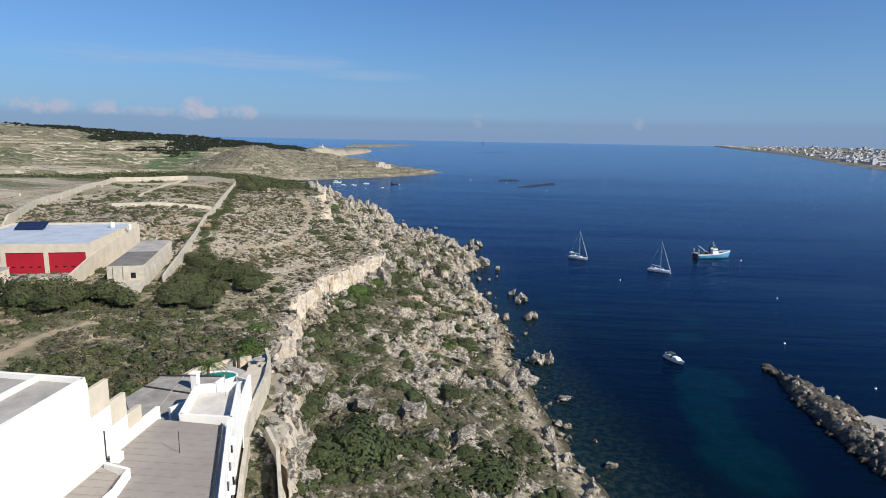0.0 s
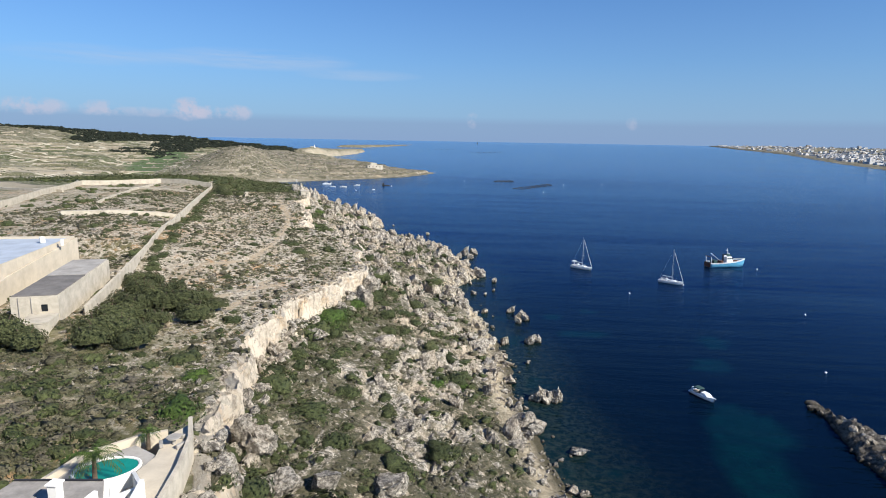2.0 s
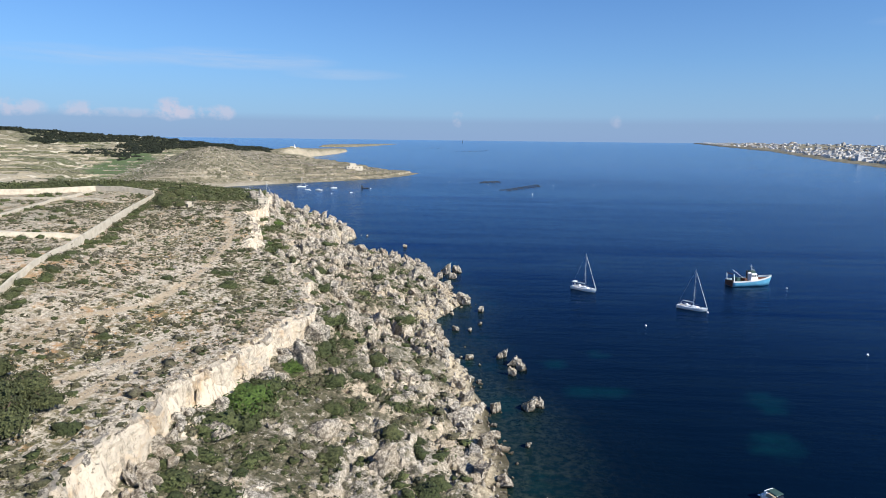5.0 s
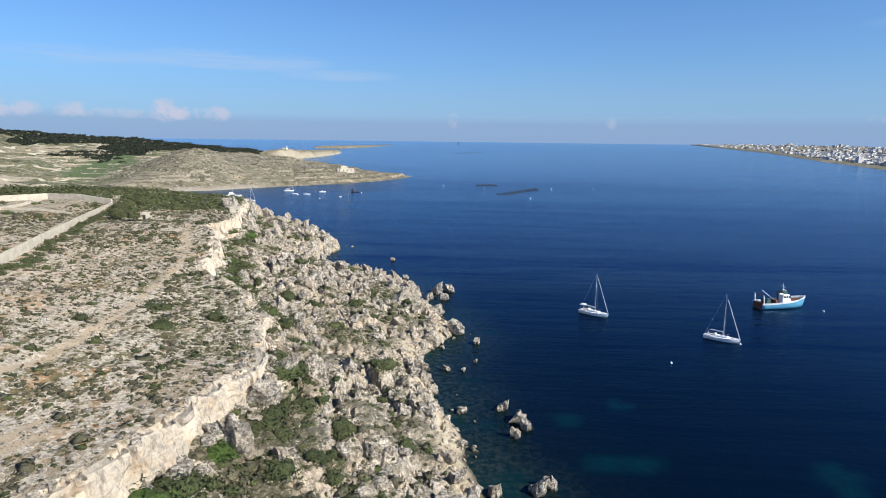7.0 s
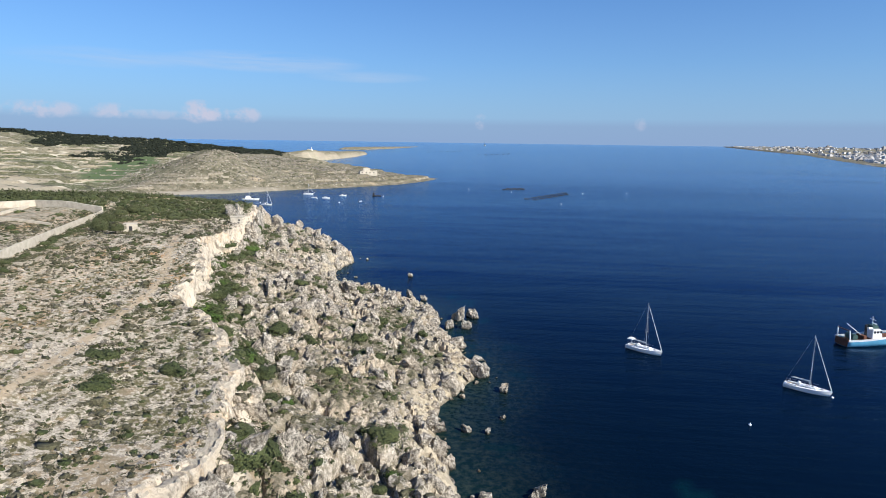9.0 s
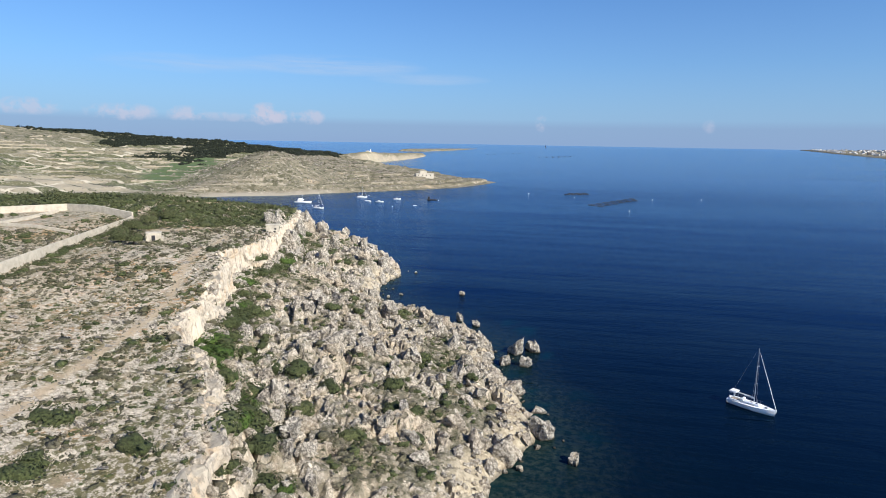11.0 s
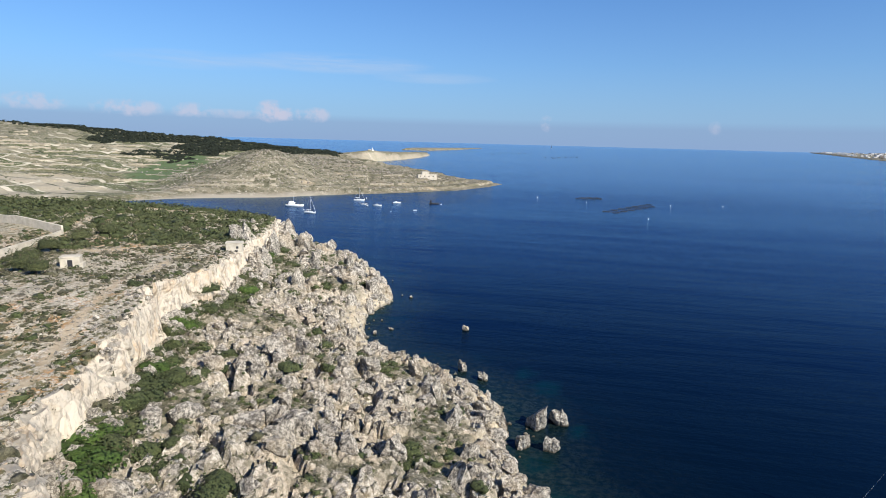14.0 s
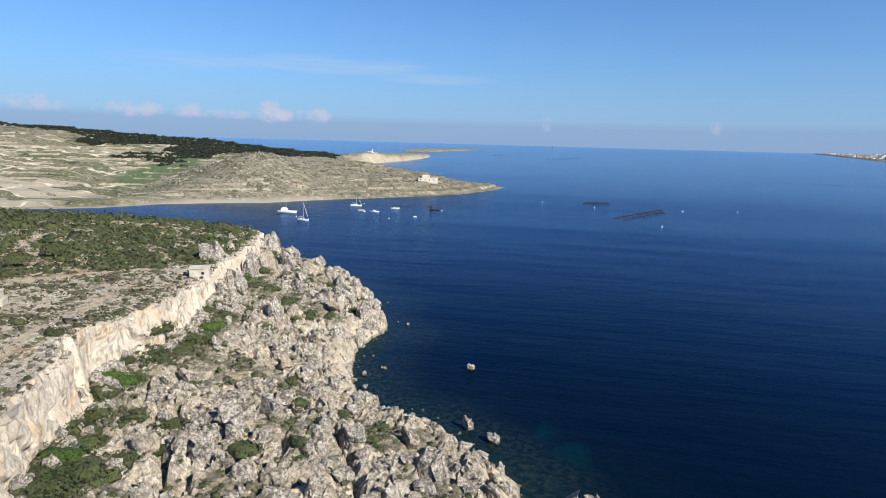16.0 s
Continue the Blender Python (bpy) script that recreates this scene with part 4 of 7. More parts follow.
def leaf_clump(seed, leaves, leaf, flat=0.8, lobes_=7, core=2):
    """A bush: a lumpy dome of foliage with many small leaf sprays standing out of it."""
    r = np.random.default_rng(seed)
    lobes = r.normal(0, 0.34, (lobes_, 3)) * (1, 1, 0.5)
    lobes[:, 2] = np.abs(lobes[:, 2])
    rad = r.uniform(0.3, 0.58, lobes_)

    def reach(d):
        b = d @ lobes.T
        return np.max(b + np.sqrt(np.maximum(b * b - (lobes * lobes).sum(1) + rad * rad, 0)) * (b * b - (lobes * lobes).sum(1) + rad * rad > 0), axis=1)

    d = r.normal(size=(leaves, 3)) * (1, 1, 0.8)
    d[:, 2] = np.abs(d[:, 2]) - 0.12
    d /= np.linalg.norm(d, axis=1)[:, None]
    c = d * (np.maximum(reach(d), 0.2) * r.uniform(0.86, 1.1, leaves))[:, None]
    c[:, 2] = np.maximum(c[:, 2], 0.0) * flat
    t1 = np.cross(d, r.normal(size=(leaves, 3)))
    t1 /= np.linalg.norm(t1, axis=1)[:, None] + 1e-6
    t2 = np.cross(d, t1) + 0.7 * r.normal(size=(leaves, 3)) * 0.6
    t2 /= np.linalg.norm(t2, axis=1)[:, None] + 1e-6
    s = leaf * r.uniform(0.6, 1.4, leaves)[:, None]
    v = np.stack([c - t1 * s, c + t2 * s * 0.7, c + t1 * s, c - t2 * s * 0.7], 1).reshape(-1, 3)
    i = np.arange(leaves)[:, None] * 4
    f = np.concatenate([i + (0, 1, 2), i + (0, 2, 3)])
    if core:
        bv, bf = ball(core)
        bf = bf[bv[bf][:, :, 2].mean(1) > -0.15]
        w = bv * (np.maximum(reach(bv), 0.18) * r.uniform(0.62, 0.86, len(bv)))[:, None]
        w[:, 2] = np.maximum(w[:, 2], -0.1) * flat
        f = np.concatenate([f, bf + len(v)])
        v = np.concatenate([v, w])
    return v, f


TUFTS = [leaf_clump(300 + k, 9, 0.2, 0.75, 3, 1) for k in range(8)]
SHRUBS = [leaf_clump(330 + k, 40, 0.11, 0.8, 4, 1) for k in range(6)]
def off_track(x, y, wide=1.3):
    return np.minimum.reduce([line_distance(x, y, w) for w in TRACKS]) > wide


# low scrub over the plateau and the slope
px, py, z, sd, se, north, t = sown(64000, -140, 15, 36, 345)
patchy = np.clip(0.62 + 0.95 * fbm(px / 9, py / 9, 71) + 0.35 * fbm(px / 30, py / 30, 73), 0.03, 1)
d = patchy * np.where(se > 0, 0.55 + 0.2 * step(180, 225, py), 0.22)
keep = (sd > 5) & (rng.random(len(px)) < d) & (se > -30) & (np.abs(se) > 0.8) & off_track(px, py)
place = np.stack([px, py, z - 0.05], -1)[keep]
size = np.minimum(0.55 + 0.42 * rng.pareto(3.0, len(place)), 1.9)
green = rng.random(len(place)) < 0.22
stuff("garrigue_scrub", "low grey-green and brown garrigue scrub on stony ground", "scrub", SCRUB, scatter(TUFTS, place[~green], size[~green], rng, 0.12))
stuff("green_scrub", "low dark green garrigue scrub on stony ground", "scrub", LEAF, scatter(TUFTS, place[green], size[green], rng, 0.12))
# grass tufts between the stones
px, py, z, sd, se, north, t = sown(9000, -112, -14, 60, 330)
keep = (se > 0.5) & (rng.random(len(px)) < np.clip(0.62 + 0.9 * fbm(px / 6, py / 6, 79), 0.1, 1))
stuff("grass_tufts", "dry olive grass tufts between the stones", "grass", SCRUB, scatter([leaf_clump(360 + k, 7, 0.38, 0.7, 3, False) for k in range(5)], np.stack([px, py, z - 0.03], -1)[keep], rng.uniform(0.25, 0.6, keep.sum()), rng, 0.1))
# knee-high shrubs
px, py, z, sd, se, north, t = sown(14000, -160, 12, 40, 400)
lush = step(96, 80, py) * step(-34, -40, px) * step(-120, -80, px) + 0.7 * step(170, 150, py) * (se < 0) + 0.45 * step(-9, -2, se) * (se < 0)
keep = (sd > 6) & (rng.random(len(px)) < np.clip(0.13 + 0.6 * fbm(px / 12, py / 12, 75) + 0.75 * lush * (0.55 + 0.8 * fbm(px / 6, py / 6, 76)), 0, 1)) & (np.abs(se) > 0.9) & off_track(px, py)
place = np.stack([px, py, z - 0.06], -1)[keep]
size = np.clip(rng.lognormal(0.0, 0.4, len(place)), 0.45, 2.2)
pale = rng.random(len(place)) < 0.35
stuff("grey_shrubs", "grey-brown dry shrubs among the stones", "shrubs", SCRUB, scatter(SHRUBS, place[pale], size[pale], rng, 0.1))
stuff("green_shrubs", "olive green shrubs among the stones", "shrubs", LEAF, scatter(SHRUBS, place[~pale], size[~pale], rng, 0.1))
def undergrowth(n, x0, x1, y0, y1, test, name, grey=0.7):
    px, py, z, sd, se, north, t = sown(n, x0, x1, y0, y1)
    keep = test(px, py, sd, se) & (rng.random(n) < 0.62 + 0.9 * fbm(px / 7, py / 7, 85))
    place = np.stack([px, py, z - 0.06], -1)[keep]
    size = np.clip(rng.lognormal(-0.05, 0.4, len(place)), 0.4, 1.8)
    pale = rng.random(len(place)) < grey
    stuff("grey_" + name, "grey-brown dry undergrowth", "undergrowth", SCRUB, scatter(SHRUBS, place[pale], size[pale], rng, 0.1))
    stuff("green_" + name, "olive green undergrowth", "undergrowth", LEAF, scatter(SHRUBS, place[~pale], size[~pale], rng, 0.1))


undergrowth(3600, -112, -34, 44, 90, lambda x, y, sd, se: (se > 2) & (y < 84 + 5 * np.sin(x / 5)) & ~((x < -71) & (y > 80)) & ~((x > -39) & (y < 70)) & ~((np.abs(x - np.interp(y, (45, 59, 67, 73.5), (-58, -60.3, -61.6, -60.4))) < 2.2) & (y < 75)), "thicket")
undergrowth(13000, -108, 8, 56, 372, lambda x, y, sd, se: (se < -1) & (sd > 7) & (glade(x, y, se) > rng.random(len(x)) * 0.9 + 0.08), "slope_growth", 0.4)
undergrowth(16000, -112, -18, 66, 335, lambda x, y, sd, se: (se < -1.6) & (se > -6.5 + 3 * np.sin(y / 6.0) * np.sin(y / 17.0)) & (sd > 7), "foot_growth", 0.5)
undergrowth(300, -24, -14, 24, 50, lambda x, y, sd, se: (x > -0.393 * (y - 38.2) - 21.3) & (x < -0.45 * (y - 36.5) - 17.6), "garden")


# single bushes
BUSH_ME = []
for k in range(6):
    for mat in (LEAF, LEAF_BRIGHT):
        me = mesh_np("bush", *leaf_clump(400 + k, 420, 0.06, 0.95, 10, 3), True)
        me.materials.append(mat)
        BUSH_ME.append(me)


def bush(x, y, s, bright=False, label="dense green maquis bush growing among the rocks", group="bushes on the slope"):
    ob = tagged(new("bush", BUSH_ME[int(rng.integers(0, 6)) * 2 + bool(bright)]), label, "bush", group)
    h = float(on_ground(np.array([x]), np.array([y]))[0])
    ob.matrix_world = pose(x, y, h - 0.12 * s, 0, 0, rng.uniform(0, 360)) @ Matrix.Diagonal((s, s * rng.uniform(0.8, 1.2), 0.85 * s, 1))


for x, y, s in ((-57.3, 180, 2.3), (-40.5, 188, 3.0), (-58.9, 226, 2.6), (-80, 279, 2.4), (-28, 165, 2.2), (-20.6, 163, 2.2), (-29, 201, 2.0), (-26, 212, 1.8), (-15.6, 179, 2.2), (-43, 90.5, 2.3),
                (-33.5, 120, 3.2), (-30, 127, 2.6), (-22, 101.6, 2.0), (-32, 95, 3.0), (-5.5, 92, 2.4), (-15.4, 100, 2.0), (-3.4, 102, 1.6), (-62, 239, 2.2), (-55, 222, 2.3), (-79, 271, 2.6),
                (-82.5, 297, 2.4), (-28, 220, 2.2), (-26, 236, 2.2), (-62.8, 270, 2.0), (-45, 217.5, 2.2), (-17.5, 69.3, 4.0), (-0.7, 67, 3.4), (-25.6, 92, 2.4), (-6, 90, 1.8), (-26.7, 117, 2.0),
                (-42, 197, 3.0), (-39, 206, 2.0), (-37, 214, 2.0), (-57, 261, 1.8), (-48, 207, 2.6), (-24, 158, 2.2), (-17, 154, 2.0), (-13, 140, 1.8), (-8, 132, 1.6), (-19, 122, 1.8), (-28, 108, 2.2),
                (-11, 84, 2.4), (-20, 86, 2.2), (-8, 73, 2.6), (-24, 66, 2.4), (-14, 62, 2.6), (-72, 318, 2.2), (-80, 323, 2.4), (-88, 328, 2.4), (-84, 310, 2.0), (-74, 300, 2.0), (-16.4, 62, 4.2), (-12.5, 64.5, 3.0), (-0.6, 63.8, 3.8), (2.5, 70, 2.6), (-20.5, 58, 2.8), (-4.5, 58, 2.6), (6, 78, 2.0), (-31.4, 131, 2.8)):
    bush(x, y, s * 1.3)
for x, y, s in ((-10.5, 106.6, 1.7), (-9, 116, 1.6), (-60.5, 216.5, 4.2), (-58, 213, 4.6), (-55, 209.5, 4.0), (-62, 220, 3.4), (-52.5, 206.5, 3.4), (-34.5, 101, 2.0), (-4, 118, 1.2), (-13, 173, 1.3), (-31, 184, 1.6), (-38, 84, 2.2), (-80.5, 262, 2.0), (-35.4, 74.3, 3.2), (-33, 126.5, 4.4), (-31, 128.5, 3.4)):
    bush(x, y, s, True, "bright green lentisk bush below the cliff")
for k in range(18, n - 90, 11):
    if rng.random() < 0.72:
        x, y = P[k] + OUT[k] * (far_off[k] + float(rng.uniform(1.8, 4.8)))
        bush(x, y, float(rng.uniform(1.7, 3.3)), rng.random() < 0.1, "dense green bush at the foot of the cliff", "bushes below the cliff")
for x, y, s in ((-82, 276, 3.0), (-86, 296, 2.8), (-74, 246, 2.4), (-64, 228, 2.8), (-57, 222, 3.0), (-63, 243, 2.6), (-64, 271, 2.2), (-27, 239, 2.6), (-79, 317, 2.6), (-31, 166, 3.0), (-21, 134, 2.6), (-23, 141, 2.8), (-18, 137, 2.2), (-14, 144, 2.2), (-52, 171, 2.6), (-53, 173, 2.0)):
    bush(x, y, s)
px, py, z, sd, se, _, t = sown(1700, -120, 10, 46, 400)
chance = np.where(se < 0, np.clip(0.22 + 0.9 * fbm(px / 10, py / 10, 81), 0, 1) * (0.75 + 0.6 * step(170, 145, py)) + 0.35 * step(-8, -1, se), 0.03)
keep = (sd > 7) & (rng.random(len(px)) < chance) & (np.abs(se) > 1.4)
place = np.stack([px, py, z - 0.1], -1)[keep]
size = np.clip(rng.lognormal(0.4, 0.35, len(place)), 0.8, 2.8)
stuff("maquis_bushes", "dense green maquis bushes scattered over the slope", "bushes", LEAF, scatter([leaf_clump(420 + k, 110, 0.075, 0.9, 8, 3) for k in range(5)], place, size, rng, 0.1))
for x, y, s in ((-20, 52, 2.2), (-17, 47, 2.0), (-23, 60, 2.0), (-26, 71, 1.8), (-15, 41, 2.2), (-12, 34, 2.4), (-18.5, 57, 2.4), (-10, 50, 2.6), (-29.5, 75, 1.6), (-21, 64, 2.0), (-14, 55, 2.2)):
    bush(x, y, s)
# trees near the farm and along the boundary wall
CROWNS = []
for k in range(5):
    v, f = leaf_clump(450 + k, 1100, 0.055, 1.0, 14, 3)
    me = mesh_np("crown", v * (1, 1, 0.8) + (0, 0, 0.35), f, True)
    me.materials.append(OLIVE)
    CROWNS.append(me)


def trunk_mesh(seed):
    r = random.Random(seed)
    bm = bmesh.new()
    tube(bm, (0, 0, -0.15), (0.03, 0, 0.45), 0.085, 0.06, 7)
    for k in range(5):
        a = k * 1.26 + r.random()
        tube(bm, (0.03, 0, 0.36), (0.4 * math.cos(a), 0.4 * math.sin(a), 0.75 + 0.25 * r.random()), 0.045, 0.018, 6)
    me = bpy.data.meshes.new("trunk")
    bm.to_mesh(me)
    bm.free()
    me.materials.append(BARK)
    return me


TRUNKS = [trunk_mesh(k) for k in range(3)]


def tree(x, y, s, label="dark green carob tree with a dense round crown"):
    h = float(on_ground(np.array([x]), np.array([y]))[0])
    th = thing("carob_tree", pose(x, y, h, 0, 0, rng.uniform(0, 360)), label, "tree", "trees by the farm")
    part("trunk", TRUNKS[int(rng.integers(0, 3))], None, th)
    part("crown", CROWNS[int(rng.integers(0, 5))], None, th)
    th.scale = (s * 0.95, s * 0.95, s * 1.2)


for x, y, s in ((-74, 79, 3.2), (-70.5, 81, 3.6), (-67, 80, 3.0), (-64, 84, 3.4), (-60.5, 83.5, 3.0), (-71, 75, 2.8), (-66, 75, 3.0), (-77, 75, 3.0), (-55, 88, 3.0), (-53.5, 93, 3.4), (-55.8, 98, 3.2), (-52, 100, 2.8),
                (-57.5, 103, 3.2), (-54, 107, 3.0), (-60, 110, 3.0), (-57, 115, 2.6), (-62.5, 117, 3.0), (-49, 106, 2.8), (-50.5, 112, 2.6), (-47.5, 110, 2.2), (-82, 78, 3.0), (-88, 76, 3.0), (-66, 84, 2.4), (-51, 95, 2.6), (-58, 97, 3.6), (-56, 108, 3.8), (-61, 111, 3.4), (-52.5, 108, 3.4), (-48, 104, 3.2), (-56, 91, 3.6), (-50, 91, 3.0), (-60, 104, 3.0), (-65, 116, 2.6), (-127, 300, 3.0), (-114, 263, 3.0), (-104, 255, 2.6), (-110, 258, 2.8), (-120, 275, 3.0), (-124, 288, 3.0)):
    tree(x, y, s)
wall_way = [(-60, 95), (-66.5, 113), (-133, 292)]
for (ax, ay), (bx, by) in zip(wall_way[1:], wall_way[2:]):
    n = int(math.hypot(bx - ax, by - ay) / 2.6)
    for k in range(n):
        if rng.random() < 0.8:
            s = k / n
            bush(ax + (bx - ax) * s + rng.uniform(1.2, 4.5), ay + (by - ay) * s + rng.uniform(-1, 1), float(rng.uniform(1.1, 2.2)), False, "dense dark bush along the boundary wall", "bushes by the wall")
# thicket between house and farm
px, py, z, sd, se, _, t = sown(300, -95, -34, 50, 88)
thick, low = [], []
for x, y, e in zip(px, py, se):
    track = abs(x - np.interp(y, (45, 59, 67, 73.5), (-58, -60.3, -61.6, -60.4))) < 3.2 and y < 75
    if e > 3 and not (x < -72 and y > 82) and not (-38 < x and y < 68) and not track and rng.random() < 0.6:
        thick.append((x, y, float(rng.uniform(0.8, 1.9))))
# shrubs in the walled field
px, py, *_ = sown(150, -180, -70, 130, 290)
for x, y in zip(px, py):
    if inside(np.array([x]), np.array([y]), [(-70, 120), (-132, 288), (-160, 292), (-184, 274), (-159, 207), (-121, 130)])[0]:
        low.append((x, y, float(rng.uniform(0.8, 2.2))))
FULL = [leaf_clump(440 + k, 90, 0.09, 0.9, 8, 3) for k in range(5)]
for rows, name, label in ((thick, "thicket_bushes", "tangled green bushes in the thicket"), (low, "field_bushes", "low green bushes in the walled field")):
    a = np.array(rows)
    stuff(name, label, "bushes", LEAF, scatter(FULL, np.stack([a[:, 0], a[:, 1], on_ground(a[:, 0], a[:, 1]) - 0.1], -1), a[:, 2], rng, 0.1))
# wood on the back of the plateau
px, py, z, sd, se, north, t = sown(10800, -430, -86, 262, 458)
back = py > np.interp(px, (-420, -200, -125, -100, -86), (312, 286, 272, 308, 336))
keep = (sd > 6) & back & (se > 2.5) & ~inside(px, py, [(-64, 112), (-131, 295), (-163, 300), (-191, 277), (-160, 200)]) & (rng.random(len(px)) < 0.95 + 0.7 * fbm(px / 16, py / 16, 91))
place = np.stack([px, py, z - 0.2], -1)[keep]
size = np.clip(rng.lognormal(0.62, 0.38, len(place)), 0.9, 3.8)
pale = rng.random(len(place)) < 0.58 + 0.5 * fbm(place[:, 0] / 25, place[:, 1] / 25, 93)
forms = [leaf_clump(500 + k, 34, 0.125, 1.0, 6, 1) for k in range(6)]
stuff("maquis_wood", "dense dark green maquis and carob wood behind the cliff", "wood", LEAF, scatter(forms, place[~pale], size[~pale], rng, 0.1))
stuff("olive_wood", "lighter olive green trees in the wood", "wood", OLIVE, scatter(forms, place[pale], size[pale] * 1.1, rng, 0.1))
# dark wood on the far ridge, cloud shade included in its leaf colour
px, py = rng.uniform(-700, -290, 20000), rng.uniform(660, 960, 20000)
dr, zr = line_distance(px, py, RIDGE, RIDGE_Z)
z, sd, *_ = lay(px, py)
keep = (sd > 20) & (dr < np.interp(px, (-1000, -690, -640, -560, -480, -400, -330, -295), (0, 0, 8, 34, 88, 112, 46, 14)) * (0.9 + 1.3 * fbm(px / 60, py / 60, 95))) & (rng.random(len(px)) < np.clip(1.4 - dr / 110, 0.5, 1))
place = np.stack([px, py, z - 0.3], -1)[keep]
size = rng.uniform(2.6, 5.4, len(place))
stuff("ridge_wood", "dark pine wood along the far ridge, cloud shadow in its colour", "wood", PINE_SHADED, scatter([leaf_clump(600 + k, 8, 0.2, 1.0, 4, 1) for k in range(5)], place, size, rng, 0.1))
# scattered bushes and rubble terrace walls on the far slopes
px, py, z, sd, se, north, t = sown(16000, -1000, -80, 470, 960)
keep = (north > 0.4) & (sd > 14) & (rng.random(len(px)) < np.clip(0.1 + 0.9 * fbm(px / 45, py / 45, 97), 0, 1))
place = np.stack([px, py, z - 0.15], -1)[keep]
size = np.clip(rng.lognormal(0.0, 0.45, len(place)), 0.5, 3.0)
stuff("hill_bushes", "scattered dark bushes on the far terraced hill", "bushes", LEAF, scatter([leaf_clump(650 + k, 6, 0.3, 0.9, 2, 1) for k in range(4)], place, size, rng, 0.1))
# rubble walls along the terraces: short runs from column to column
cx = np.arange(-980, -95, 3.5)
cy = np.arange(480, 930, 1.0)
CX, CY = np.meshgrid(cx, cy)
LV = terrace_level(CX, CY)
cz, csd, _, cn, _ = lay(CX, CY)
FR = np.floor(LV - 0.86)
whole = (line_distance(CX, CY, RIDGE) > np.interp(CX, (-1000, -640, -560, -430, -300), (4, 30, 62, 78, 16))) & (cn > 0.5) & (csd > 12) & (np.exp(-((CX + 285) / 60) ** 2 - ((CY - 700) / 80) ** 2) < 0.5) & (0.62 + fbm(CX / 45, CY / 14, 99) > 0.6)
rise_at = (FR[1:, :] != FR[:-1, :]) & whole[1:, :]
vs, fs = [], []
for j in range(len(cx) - 1):
    a, b = cy[1:][rise_at[:, j]], cy[1:][rise_at[:, j + 1]]
    for y0 in a:
        if not len(b):
            continue
        y1 = b[np.argmin(np.abs(b - y0))]
        if abs(y1 - y0) > 3.5:
            continue
        k = len(vs)
        hgt = rng.uniform(0.3, 0.9)
        for x, y in ((cx[j], y0), (cx[j + 1] + 0.2, y1)):
            zz = cz[np.searchsorted(cy, y), j]
            vs += [(x, y - 0.5, zz - 1.6), (x, y + 0.5, zz - 1.6), (x, y + 0.4, zz + hgt), (x, y - 0.4, zz + hgt)]
        fs += [(k, k + 1, k + 2, k + 3), (k + 4, k + 7, k + 6, k + 5), (k, k + 4, k + 5, k + 1), (k + 1, k + 5, k + 6, k + 2), (k + 2, k + 6, k + 7, k + 3), (k + 3, k + 7, k + 4, k)]
stuff("terrace_walls", "pale rubble terrace walls across the far fields", "rubble walls", RUBBLE, (np.array(vs), np.array(fs)))
# outcrops on the rocky hill and the headland
OUTCROP = stone_material("weathered_grey_outcrop", 0.7)
px, py, z, sd, se, north, t = sown(60000, -420, -80, 560, 960)
knob = np.exp(-((px + 285) / 70) ** 2 - ((py - 690) / 90) ** 2) + 0.7 * np.exp(-((px + 200) / 80) ** 2 - ((py - 800) / 60) ** 2)
keep = (north > 0.5) & (sd > 6) & (rng.random(len(px)) < 0.26 * knob * (0.5 + 1.2 * fbm(px / 20, py / 20, 101)))
stuff("headland_rocks", "weathered grey outcrops on the rocky headland", "rocks", OUTCROP, scatter(SMALL[:4], np.stack([px, py, z + 0.1], -1)[keep], rng.uniform(0.4, 1.4, keep.sum()), rng, 0.3))
keep = (north > 0.5) & (sd > 10) & (rng.random(len(px)) < 0.22 * knob)
stuff("headland_scrub", "dark low scrub between the headland rocks", "scrub", SCRUB, scatter([leaf_clump(650 + k, 8, 0.3, 0.8, 2, 1) for k in range(4)], np.stack([px, py, z - 0.1], -1)[keep], rng.uniform(0.6, 1.6, keep.sum()), rng, 0.1))

# ---- single rocks, spit, islands ----
CRAG_ME = []
for k in range(6):
    v, f = crag(700 + k, 4, 0.27)
    me = mesh_np("crag", v, f)
    me.materials.append(STONE)
    CRAG_ME.append(me)


def sea_rock(x, y, w, h, turn=0.0, k=0, long=1.0):
    ob = tagged(new("sea_rock", CRAG_ME[k % 6]), "weathered limestone rock standing in shallow sea water", "rock", "rocks in the water")
    ob.matrix_world = pose(x, y, 0.12 * h, 0, 0, turn) @ Matrix.Diagonal((w / 2 * long, w / 2, h * 0.95, 1))


# a furrowed stack of upright pillars, joined at the foot
stack = thing("sea_rock", pose(11.6, 120.5, 0.0, 0, 0, 8), "furrowed limestone stack standing in shallow sea water", "rock", "rocks in the water")
for k, (x, y, w, h) in enumerate(((-2.9, 0.2, 1.3, 1.5), (-1.9, -0.3, 1.5, 2.2), (-0.8, 0.3, 1.6, 2.6), (0.4, -0.2, 1.6, 2.5), (1.5, 0.3, 1.5, 2.9), (2.5, -0.1, 1.3, 2.7), (-0.3, -0.9, 1.8, 1.2), (1.4, -1.0, 1.5, 1.3), (-1.8, 0.9, 1.6, 1.5), (1.9, 1.0, 1.6, 1.9))):
    v, f = crag(720 + k, 3, 0.25)
    part("pillar", mesh_np("pillar", v * (w * 0.62, w * 0.8, h * 0.95) + (x, y, 0.1 * h), f), STONE, stack)

